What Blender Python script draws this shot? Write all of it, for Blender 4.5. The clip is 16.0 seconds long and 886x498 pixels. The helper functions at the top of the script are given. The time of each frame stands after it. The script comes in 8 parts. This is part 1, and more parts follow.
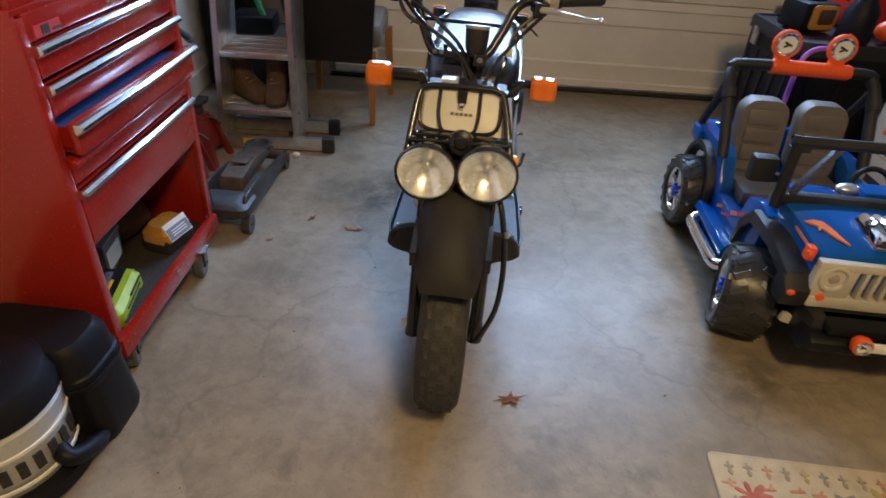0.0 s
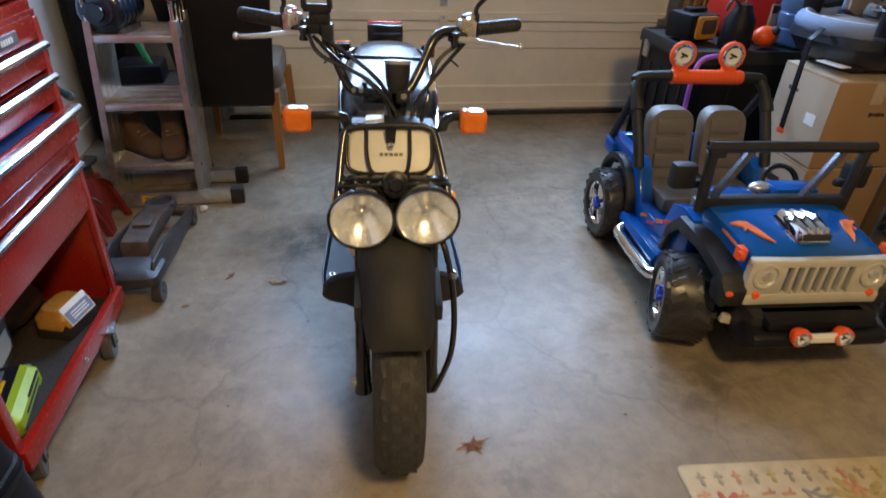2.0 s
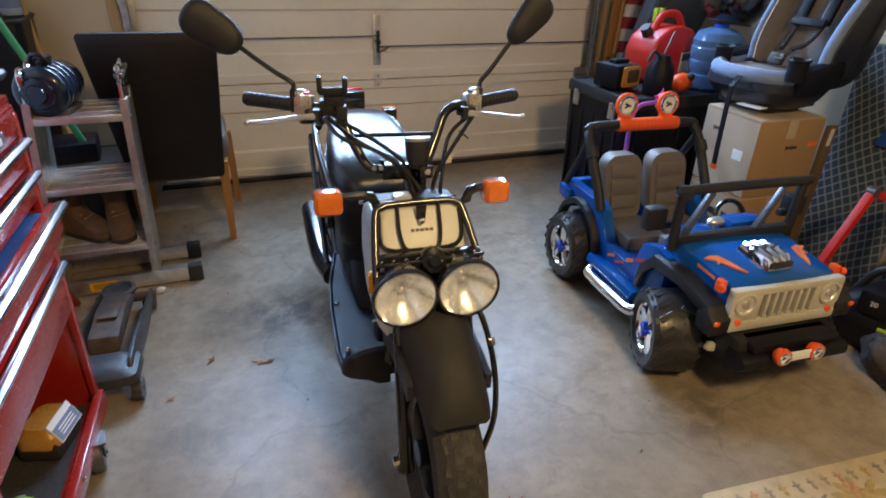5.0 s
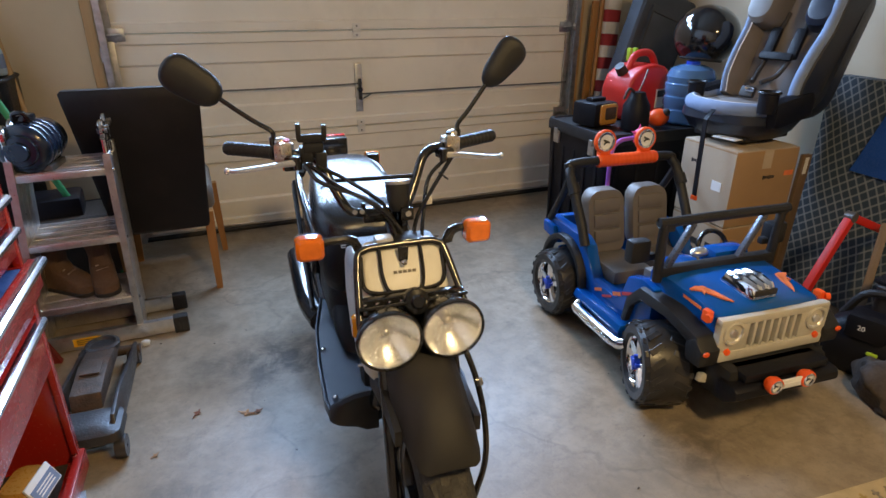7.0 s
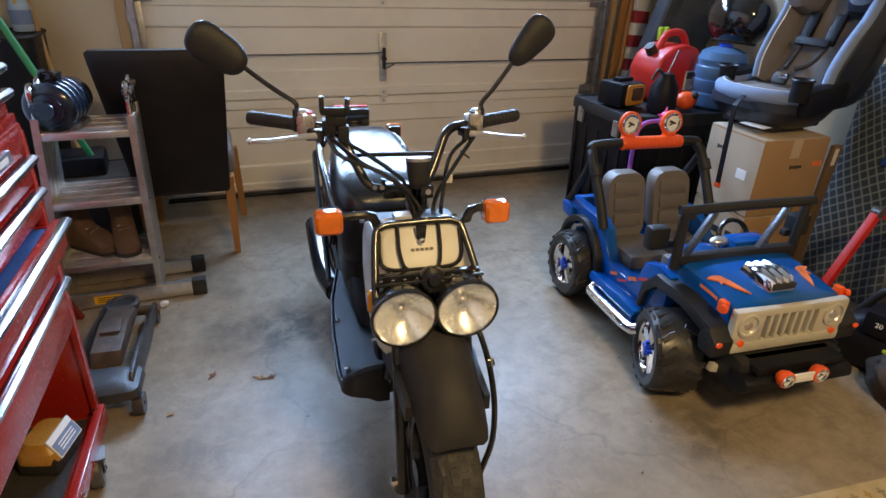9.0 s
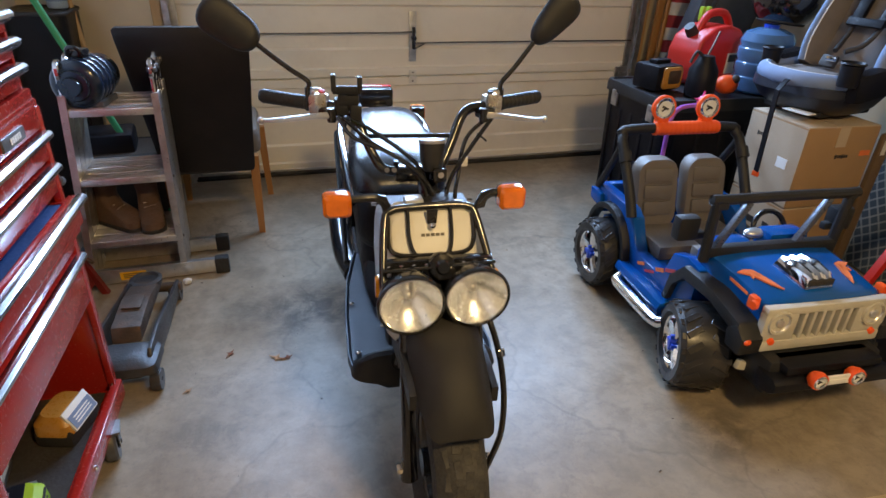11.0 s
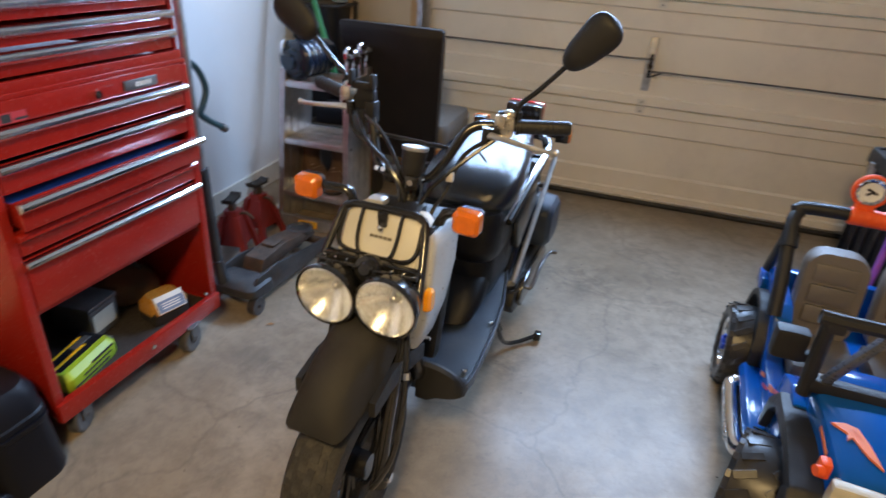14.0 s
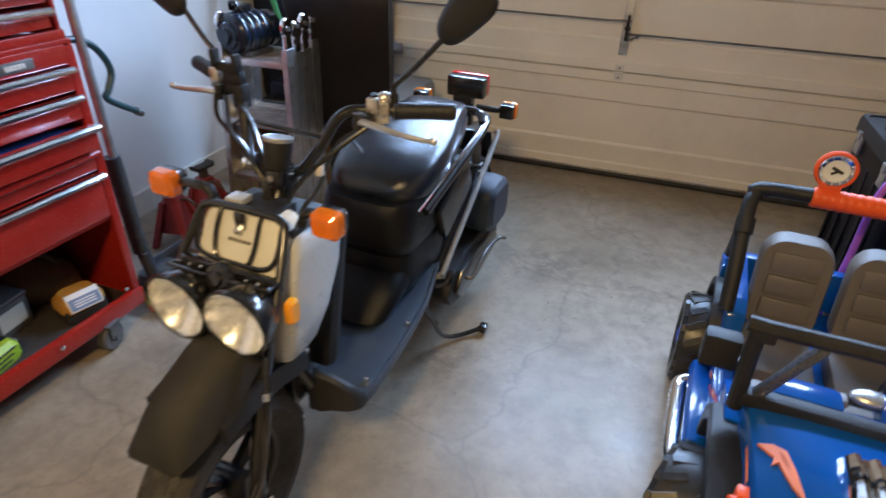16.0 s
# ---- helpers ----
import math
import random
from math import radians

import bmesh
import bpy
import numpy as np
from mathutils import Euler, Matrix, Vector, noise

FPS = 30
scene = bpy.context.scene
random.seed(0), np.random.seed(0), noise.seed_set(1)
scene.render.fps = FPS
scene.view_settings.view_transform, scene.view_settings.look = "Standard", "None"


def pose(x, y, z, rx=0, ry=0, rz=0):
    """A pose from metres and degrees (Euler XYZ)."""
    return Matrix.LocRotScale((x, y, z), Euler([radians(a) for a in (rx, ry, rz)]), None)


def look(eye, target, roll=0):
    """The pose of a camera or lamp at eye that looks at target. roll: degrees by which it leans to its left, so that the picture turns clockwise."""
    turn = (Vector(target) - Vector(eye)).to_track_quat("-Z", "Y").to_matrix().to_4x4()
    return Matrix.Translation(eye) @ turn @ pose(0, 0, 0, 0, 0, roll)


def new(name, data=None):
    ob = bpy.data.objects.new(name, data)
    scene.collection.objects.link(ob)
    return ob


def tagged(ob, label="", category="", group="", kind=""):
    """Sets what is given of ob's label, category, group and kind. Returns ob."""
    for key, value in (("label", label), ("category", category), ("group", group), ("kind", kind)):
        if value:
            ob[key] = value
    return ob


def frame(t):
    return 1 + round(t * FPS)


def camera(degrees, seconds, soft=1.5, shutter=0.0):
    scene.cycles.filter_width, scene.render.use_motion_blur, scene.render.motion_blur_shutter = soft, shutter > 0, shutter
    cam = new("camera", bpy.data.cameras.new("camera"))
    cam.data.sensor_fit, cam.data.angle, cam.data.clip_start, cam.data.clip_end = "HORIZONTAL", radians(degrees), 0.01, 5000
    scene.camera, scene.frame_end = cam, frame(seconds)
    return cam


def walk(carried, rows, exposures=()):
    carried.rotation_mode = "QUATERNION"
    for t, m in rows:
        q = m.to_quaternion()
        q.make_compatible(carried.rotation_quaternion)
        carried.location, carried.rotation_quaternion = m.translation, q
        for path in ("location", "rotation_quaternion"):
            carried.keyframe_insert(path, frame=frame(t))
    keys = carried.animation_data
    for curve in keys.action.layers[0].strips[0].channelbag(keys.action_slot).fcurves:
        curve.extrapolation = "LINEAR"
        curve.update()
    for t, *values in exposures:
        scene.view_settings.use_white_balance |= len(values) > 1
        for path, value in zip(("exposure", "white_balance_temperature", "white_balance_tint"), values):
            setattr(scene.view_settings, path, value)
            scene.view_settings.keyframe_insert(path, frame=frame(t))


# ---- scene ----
cam = camera(73.3, 16.0, shutter=0.5)
METRES, EYE, TILT, LEAN, TURN = 2.0, 1.35, -33.0, 0.0, 0.0
PATH = [
    (0, (0.079, 0.125, 1.24), (0.128, 1.775, 0.111), 4.5),
    (0.5, (0.067, 0.111, 1.233), (0.234, 1.752, 0.102), 4.9),
    (1, (0.076, 0.131, 1.225), (0.337, 1.772, 0.112), 4.6),
    (1.5, (0.046, 0.155, 1.216), (0.378, 1.803, 0.132), 3.6),
    (2, (0.021, 0.225, 1.226), (0.353, 1.899, 0.184), 2.7),
    (2.5, (0.023, 0.308, 1.243), (0.327, 2.034, 0.279), 2.2),
    (3, (0.012, 0.339, 1.222), (0.311, 2.069, 0.264), 1.8),
    (3.5, (-0.105, 0.348, 1.244), (0.37, 2.029, 0.27), 1.5),
    (4, (-0.199, 0.361, 1.252), (0.321, 1.992, 0.217), -0.3),
    (4.5, (-0.249, 0.348, 1.276), (0.302, 1.976, 0.252), 0.7),
    (5, (-0.252, 0.315, 1.285), (0.401, 1.968, 0.37), 2.1),
    (5.2, (-0.24, 0.321, 1.288), (0.437, 1.978, 0.396), 2.5),
    (7.5, (-0.232, 0.305, 1.284), (0.47, 2.006, 0.501), 0.0),
    (8, (-0.226, 0.318, 1.286), (0.479, 1.991, 0.446), 1.0),
    (8.5, (-0.236, 0.317, 1.288), (0.436, 1.983, 0.407), 1.6),
    (9, (-0.238, 0.314, 1.301), (0.401, 1.993, 0.423), 2.3),
    (9.5, (-0.23, 0.333, 1.283), (0.4, 1.999, 0.374), 4.0),
    (9.7, (-0.228, 0.344, 1.273), (0.396, 1.996, 0.334), 4.5),
    (11.8, (-0.024, 0.314, 1.296), (0.356, 2.049, 0.377), -0.6),
    (12, (0.043, 0.304, 1.293), (0.362, 2.054, 0.378), -0.7),
    (12.5, (0.177, 0.34, 1.287), (0.4, 2.107, 0.377), -0.6),
    (13, (0.296, 0.374, 1.311), (0.481, 2.136, 0.384), 1.6),
    (13.5, (0.439, 0.377, 1.308), (0.345, 2.163, 0.412), 4.1),
    (14, (0.568, 0.376, 1.3), (0.089, 2.081, 0.371), 4.2),
    (14.5, (0.63, 0.368, 1.296), (-0.025, 1.991, 0.328), 3.2),
    (15, (0.679, 0.387, 1.288), (-0.02, 1.981, 0.304), 1.0),
    (15.5, (0.737, 0.479, 1.286), (0.123, 2.099, 0.287), -0.4),
    (16, (0.8, 0.627, 1.302), (0.265, 2.258, 0.275), 2.1),
]
walk(cam, [(t, look(eye, target, roll)) for t, eye, target, roll in PATH], ((0.0, -0.20), (1.0, -0.16), (1.8, -0.08), (3.0, -0.02), (5.0, 0.04), (7.5, 0.08), (16.0, 0.08)))

# ---- light ----
def make_world():
    w = bpy.data.worlds.new("sky")
    scene.world = w
    w.use_nodes = True
    nt = w.node_tree
    sky = nt.nodes.new("ShaderNodeTexSky")
    sky.sky_type, sky.sun_disc, sky.sun_elevation, sky.sun_rotation = "NISHITA", False, radians(35), radians(150)
    bg = nt.nodes["Background"]
    nt.links.new(sky.outputs[0], bg.inputs[0])
    bg.inputs[1].default_value = 0.1


def area(name, m, sx, sy, watts, colour, spread=180):
    d = bpy.data.lights.new(name, "AREA")
    d.shape, d.size, d.size_y, d.energy, d.color = "RECTANGLE", sx, sy, watts, colour
    d.spread = radians(spread)
    ob = new(name, d)
    ob.matrix_world = m
    return ob


make_world()
DOOR_Y, DOOR_X0, DOOR_X1, SECTION = 3.78, -0.60, 2.08, 0.533
LEFT_X, RIGHT_X, BACK_Y, CEILING = -1.25, 2.72, -3.2, 2.50
for k, watts in enumerate((24, 27, 30, 29)):
    x = DOOR_X0 + (DOOR_X1 - DOOR_X0) * (k + 0.5) / 4
    area("window_daylight", look((x, DOOR_Y - 0.03, 1.94), (x - 0.1, DOOR_Y - 1.0, 1.66)), 0.50, 0.28, watts, (0.46, 0.69, 1.09), 138)

area("ceiling_lamp_light", look((0.55, -0.25, 2.38), (0.6, 0.5, 0)), 0.3, 0.3, 51, (1.0, 0.69, 0.31))

# ---- materials ----
def mat(name, colour, rough=0.5, metal=0.0, vary=0.12, scale=12.0, bump=0.0, fine=140.0, spec=0.5, coat=0.0, dirt=None, dirt_amount=0.0, emit=None):
    """A principled material with blotches at one scale, grain at another, and some dirt."""
    m = bpy.data.materials.new(name)
    m.use_nodes = True
    nt = m.node_tree
    p = nt.nodes["Principled BSDF"]
    co = nt.nodes.new("ShaderNodeTexCoord")
    big, small = nt.nodes.new("ShaderNodeTexNoise"), nt.nodes.new("ShaderNodeTexNoise")
    big.inputs["Scale"].default_value, big.inputs["Detail"].default_value = scale, 5
    small.inputs["Scale"].default_value, small.inputs["Detail"].default_value = fine, 3
    for n in (big, small):
        nt.links.new(co.outputs["Object"], n.inputs["Vector"])
    ramp = nt.nodes.new("ShaderNodeMapRange")
    ramp.inputs[1].default_value, ramp.inputs[2].default_value = 0.3, 0.7
    ramp.inputs[3].default_value, ramp.inputs[4].default_value = 1 - vary, 1 + vary
    nt.links.new(big.outputs[0], ramp.inputs[0])
    hsv = nt.nodes.new("ShaderNodeHueSaturation")
    hsv.inputs["Color"].default_value = (*colour, 1)
    nt.links.new(ramp.outputs[0], hsv.inputs["Value"])
    last = hsv.outputs[0]
    if dirt:
        mix = nt.nodes.new("ShaderNodeMix")
        mix.data_type = "RGBA"
        dn = nt.nodes.new("ShaderNodeTexNoise")
        dn.inputs["Scale"].default_value, dn.inputs["Detail"].default_value, dn.inputs["Roughness"].default_value = scale * 0.7, 8, 0.7
        nt.links.new(co.outputs["Object"], dn.inputs["Vector"])
        r2 = nt.nodes.new("ShaderNodeMapRange")
        r2.inputs[1].default_value, r2.inputs[2].default_value, r2.inputs[4].default_value = 0.5, 0.75, dirt_amount
        nt.links.new(dn.outputs[0], r2.inputs[0])
        nt.links.new(r2.outputs[0], mix.inputs[0])
        nt.links.new(last, mix.inputs[6])
        mix.inputs[7].default_value = (*dirt, 1)
        last = mix.outputs[2]
    nt.links.new(last, p.inputs["Base Color"])
    p.inputs["Metallic"].default_value = metal
    p.inputs["Specular IOR Level"].default_value = spec
    p.inputs["Coat Weight"].default_value = coat
    p.inputs["Coat Roughness"].default_value = 0.08
    rr = nt.nodes.new("ShaderNodeMapRange")
    rr.inputs[1].default_value, rr.inputs[2].default_value = 0.3, 0.7
    rr.inputs[3].default_value, rr.inputs[4].default_value = max(0.02, rough * 0.8), min(1.0, rough * 1.2)
    nt.links.new(small.outputs[0], rr.inputs[0])
    nt.links.new(rr.outputs[0], p.inputs["Roughness"])
    if bump:
        b = nt.nodes.new("ShaderNodeBump")
        b.inputs["Strength"].default_value, b.inputs["Distance"].default_value = bump, 0.004
        nt.links.new(small.outputs[0], b.inputs["Height"])
        nt.links.new(b.outputs[0], p.inputs["Normal"])
    if emit:
        p.inputs["Emission Color"].default_value, p.inputs["Emission Strength"].default_value = (*emit[:3], 1), emit[3]
    return m


# ---- mesh tools ----
def box(bm, c, s, bevel=0.0, rot=None, seg=2):
    """A box with centre c and size s, its edges rounded by bevel, turned by the matrix rot."""
    r = bmesh.ops.create_cube(bm, size=1.0)
    vs = r["verts"]
    bmesh.ops.scale(bm, vec=s, verts=vs)
    if bevel:
        es = list({e for v in vs for e in v.link_edges})
        out = bmesh.ops.bevel(bm, geom=es, offset=bevel, segments=seg, affect="EDGES", profile=0.6)
        vs = list({v for f in out["faces"] for v in f.verts} | {v for v in vs if v.is_valid})
    m = Matrix.Translation(c) @ (rot.to_4x4() if rot else Matrix())
    bmesh.ops.transform(bm, matrix=m, verts=vs)
    return vs


def cyl(bm, a, b, r, r2=None, seg=20, caps=True):
    """A cylinder or cone from a to b."""
    a, b = Vector(a), Vector(b)
    d = b - a
    m = Matrix.Translation((a + b) / 2) @ d.to_track_quat("Z", "Y").to_matrix().to_4x4()
    return bmesh.ops.create_cone(bm, cap_ends=caps, segments=seg, radius1=r, radius2=r if r2 is None else r2, depth=d.length, matrix=m)["verts"]


def ball(bm, c, s, rot=None, u=20, v=12):
    m = Matrix.Translation(c) @ (rot.to_4x4() if rot else Matrix()) @ Matrix.Diagonal((*s, 1))
    return bmesh.ops.create_uvsphere(bm, u_segments=u, v_segments=v, radius=1.0, matrix=m)["verts"]


def smooth_path(pts, n):
    """A Catmull-Rom curve through pts, with n steps a span."""
    P = [Vector(p) for p in pts]
    if n < 2:
        return P
    Q = [2 * P[0] - P[1], *P, 2 * P[-1] - P[-2]]
    out = []
    for i in range(1, len(Q) - 2):
        for k in range(n):
            t = k / n
            a, b, c, d = Q[i - 1 : i + 3]
            out.append(0.5 * (2 * b + (c - a) * t + (2 * a - 5 * b + 4 * c - d) * t * t + (3 * b - a - 3 * c + d) * t ** 3))
    return out + [P[-1]]


def tube(bm, pts, r, n=6, seg=10, closed=False, radii=None):
    """A round bar along pts."""
    P = smooth_path(pts, n) if not closed else [Vector(p) for p in pts]
    N = len(P)
    rings, up = [], None
    for i, p in enumerate(P):
        t = (P[(i + 1) % N] - P[i - 1]) if closed else (P[min(i + 1, N - 1)] - P[max(i - 1, 0)])
        t.normalize()
        if up is None:
            up = t.orthogonal().normalized()
        up = (up - t * up.dot(t)).normalized()
        side = t.cross(up)
        q = r if radii is None else radii[0] + (radii[1] - radii[0]) * i / (N - 1)
        rings.append([bm.verts.new(p + q * (math.cos(a) * up + math.sin(a) * side)) for a in (2 * math.pi * k / seg for k in range(seg))])
    for i in range(N if closed else N - 1):
        A, B = rings[i], rings[(i + 1) % N]
        for k in range(seg):
            bm.faces.new((A[k], A[(k + 1) % seg], B[(k + 1) % seg], B[k]))
    if not closed:
        bm.faces.new(rings[0][::-1]), bm.faces.new(rings[-1])


def lathe(bm, profile, m, seg=32):
    """Turns (radius, height) pairs round the z axis of the pose m."""
    rings = []
    for r, z in profile:
        rings.append([bm.verts.new(m @ Vector((r * math.cos(a), r * math.sin(a), z))) for a in (2 * math.pi * k / seg for k in range(seg))] if r > 1e-5 else [bm.verts.new(m @ Vector((0, 0, z)))])
    for A, B in zip(rings, rings[1:]):
        for k in range(seg):
            j = (k + 1) % seg
            f = [A[k % len(A)], A[j % len(A)], B[j % len(B)], B[k % len(B)]]
            f = [v for i, v in enumerate(f) if v not in f[:i]]
            if len(f) > 2:
                bm.faces.new(f)


def loft(bm, rings, closed=True, caps=True):
    """Joins rings of points, one after another."""
    V = [[bm.verts.new(p) for p in ring] for ring in rings]
    n = len(V[0])
    for A, B in zip(V, V[1:]):
        for k in range(n if closed else n - 1):
            bm.faces.new((A[k], A[(k + 1) % n], B[(k + 1) % n], B[k]))
    if caps and closed:
        bm.faces.new(V[0][::-1]), bm.faces.new(V[-1])


def prism(bm, outline, a, b, axis="x", bevel=0.0, seg=2):
    """An outline of (u, v) pairs, pushed from a to b along an axis."""
    put = {"x": lambda u, v, w: (w, u, v), "y": lambda u, v, w: (u, w, v), "z": lambda u, v, w: (u, v, w)}[axis]
    A = [bm.verts.new(put(u, v, a)) for u, v in outline]
    B = [bm.verts.new(put(u, v, b)) for u, v in outline]
    n = len(A)
    fs = [bm.faces.new(A[::-1]), bm.faces.new(B)]
    fs += [bm.faces.new((A[k], A[(k + 1) % n], B[(k + 1) % n], B[k])) for k in range(n)]
    bmesh.ops.recalc_face_normals(bm, faces=fs)
    if bevel:
        es = list({e for f in fs for e in f.edges})
        bmesh.ops.bevel(bm, geom=es, offset=bevel, segments=seg, affect="EDGES", profile=0.6)


def rounded(w, h, r, n=5):
    """A rounded rectangle about the origin, as (u, v) pairs."""
    out = []
    for cx, cy, a0 in ((w / 2 - r, h / 2 - r, 0), (-w / 2 + r, h / 2 - r, 90), (-w / 2 + r, -h / 2 + r, 180), (w / 2 - r, -h / 2 + r, 270)):
        out += [(cx + r * math.cos(radians(a0 + 90 * k / n)), cy + r * math.sin(radians(a0 + 90 * k / n))) for k in range(n + 1)]
    return out


def part(name, bm, material, parent=None, label="", smooth=True, at=None):
    """Links a bmesh as one mesh object under a thing or a part."""
    bmesh.ops.recalc_face_normals(bm, faces=bm.faces)
    me = bpy.data.meshes.new(name)
    bm.to_mesh(me)
    bm.free()
    me.materials.append(material)
    if smooth:
        me.polygons.foreach_set("use_smooth", [True] * len(me.polygons))
        me.set_sharp_from_angle(angle=radians(35))
    ob = new(name, me)
    if parent:
        ob.parent = parent
    if at is not None:
        ob.matrix_basis = at
    return tagged(ob, label) if label else ob


def thing(name, label, category, m=None, group="", kind=""):
    ob = new(name)
    ob.empty_display_size = 0.1
    ob.matrix_basis = m or Matrix()
    return tagged(ob, label, category, group, kind)


def mesh(*shapes):
    """A bmesh made by calls of (function, arguments...)."""
    bm = bmesh.new()
    for f, *a in shapes:
        kw = a.pop() if a and isinstance(a[-1], dict) else {}
        f(bm, *a, **kw)
    return bm

# ---- the materials of the place ----
def concrete():
    """Garage slab: blotched, trowelled, stained, with hairline cracks, half polished by traffic."""
    m = bpy.data.materials.new("concrete")
    m.use_nodes = True
    nt = m.node_tree
    N, L = nt.nodes.new, nt.links.new
    p = nt.nodes["Principled BSDF"]
    co = N("ShaderNodeTexCoord")

    def noise_tex(scale, detail=6, rough=0.6, distort=0.0):
        n = N("ShaderNodeTexNoise")
        n.inputs["Scale"].default_value, n.inputs["Detail"].default_value = scale, detail
        n.inputs["Roughness"].default_value, n.inputs["Distortion"].default_value = rough, distort
        L(co.outputs["Object"], n.inputs["Vector"])
        return n.outputs[0]

    def span(x, a, b, c, d):
        r = N("ShaderNodeMapRange")
        for k, v in enumerate((a, b, c, d)):
            r.inputs[k + 1].default_value = v
        L(x, r.inputs[0])
        return r.outputs[0]

    def mixed(f, a, b):
        x = N("ShaderNodeMix")
        x.data_type = "RGBA"
        L(f, x.inputs[0])
        for k, v in ((6, a), (7, b)):
            if isinstance(v, tuple):
                x.inputs[k].default_value = (*v, 1)
            else:
                L(v, x.inputs[k])
        return x.outputs[2]

    c = mixed(span(noise_tex(1.3, 8, 0.62, 0.4), 0.32, 0.68, 0, 1), (0.235, 0.188, 0.132), (0.395, 0.325, 0.242))
    c = mixed(span(noise_tex(6.5, 8, 0.7), 0.50, 0.66, 0, 0.42), c, (0.165, 0.132, 0.094))
    c = mixed(span(noise_tex(38.0, 5, 0.7), 0.54, 0.72, 0, 0.48), c, (0.16, 0.138, 0.112))
    c = mixed(span(noise_tex(3.1, 9, 0.75, 0.8), 0.55, 0.68, 0, 0.60), c, (0.125, 0.098, 0.070))
    c = mixed(span(noise_tex(15.0, 6, 0.7, 0.3), 0.42, 0.64, 0, 0.46), c, (0.165, 0.134, 0.100))
    # old oil stains under where vehicles stand
    for cx, cy, rx, ry, strength in ((-0.05, 2.32, 0.36, 0.22, 0.85), (0.36, 2.05, 0.12, 0.15, 0.6), (1.02, 1.36, 0.18, 0.13, 0.7), (-0.42, 1.72, 0.16, 0.10, 0.45), (0.55, 2.75, 0.28, 0.18, 0.6), (0.62, 1.02, 0.09, 0.03, 0.7)):
        mp = N("ShaderNodeMapping")
        mp.inputs["Location"].default_value = (-cx / rx, -cy / ry, 0)
        mp.inputs["Scale"].default_value = (1 / rx, 1 / ry, 1)
        L(co.outputs["Object"], mp.inputs["Vector"])
        ln = N("ShaderNodeVectorMath")
        ln.operation = "LENGTH"
        L(mp.outputs[0], ln.inputs[0])
        ml = N("ShaderNodeMath")
        ml.operation = "MULTIPLY"
        L(span(ln.outputs["Value"], 0.25, 1.15, strength, 0.0), ml.inputs[0])
        L(span(noise_tex(9.0, 8, 0.72, 0.6), 0.40, 0.60, 0.0, 1.0), ml.inputs[1])
        c = mixed(ml.outputs[0], c, (0.060, 0.050, 0.042))
    # hairline cracks
    warp = N("ShaderNodeTexNoise")
    warp.inputs["Scale"].default_value, warp.inputs["Detail"].default_value = 3.2, 6
    L(co.outputs["Object"], warp.inputs["Vector"])
    add = N("ShaderNodeMixRGB")
    add.blend_type, add.inputs[0].default_value = "ADD", 0.42
    L(co.outputs["Object"], add.inputs[1])
    L(warp.outputs[1], add.inputs[2])
    vor = N("ShaderNodeTexVoronoi")
    vor.feature, vor.inputs["Scale"].default_value = "DISTANCE_TO_EDGE", 0.95
    L(add.outputs[0], vor.inputs["Vector"])
    crack = span(vor.outputs["Distance"], 0.0, 0.012, 0.30, 0.0)
    c = mixed(crack, c, (0.10, 0.085, 0.07))
    L(c, p.inputs["Base Color"])
    L(span(noise_tex(2.2, 7, 0.65), 0.3, 0.7, 0.30, 0.46), p.inputs["Roughness"])
    p.inputs["Specular IOR Level"].default_value = 0.36
    b = N("ShaderNodeBump")
    b.inputs["Strength"].default_value, b.inputs["Distance"].default_value = 0.14, 0.003
    L(noise_tex(24.0, 8, 0.7), b.inputs["Height"])
    b2 = N("ShaderNodeBump")
    b2.inputs["Strength"].default_value, b2.inputs["Distance"].default_value = 0.3, 0.003
    b2.invert = True
    L(crack, b2.inputs["Height"])
    L(b.outputs[0], b2.inputs["Normal"])
    L(b2.outputs[0], p.inputs["Normal"])
    return m


def plaid():
    """Dark green and blue cloth with pale thin lines in a lattice."""
    m = mat("plaid_cloth", (0.06, 0.09, 0.11), 0.9, bump=0.3, fine=500)
    nt = m.node_tree
    p = nt.nodes["Principled BSDF"]
    co = nt.nodes.new("ShaderNodeTexCoord")
    mixes = None
    for k, ang in enumerate((0.6, -0.9)):
        mp = nt.nodes.new("ShaderNodeMapping")
        mp.inputs["Rotation"].default_value = (ang, 0, 0)
        nt.links.new(co.outputs["Object"], mp.inputs["Vector"])
        w = nt.nodes.new("ShaderNodeTexWave")
        w.bands_direction, w.inputs["Scale"].default_value, w.inputs["Distortion"].default_value = "Y", 8.5, 0.5
        nt.links.new(mp.outputs[0], w.inputs["Vector"])
        r = nt.nodes.new("ShaderNodeMapRange")
        r.inputs[1].default_value, r.inputs[2].default_value, r.inputs[4].default_value = 0.78, 0.99, 0.7
        nt.links.new(w.outputs["Fac"], r.inputs[0])
        x = nt.nodes.new("ShaderNodeMix")
        x.data_type = "RGBA"
        nt.links.new(r.outputs[0], x.inputs[0])
        if mixes:
            nt.links.new(mixes, x.inputs[6])
        else:
            x.inputs[6].default_value = (0.035, 0.058, 0.085, 1)
        x.inputs[7].default_value = (0.27, 0.30, 0.31, 1)
        mixes = x.outputs[2]
    nt.links.new(mixes, p.inputs["Base Color"])
    return m


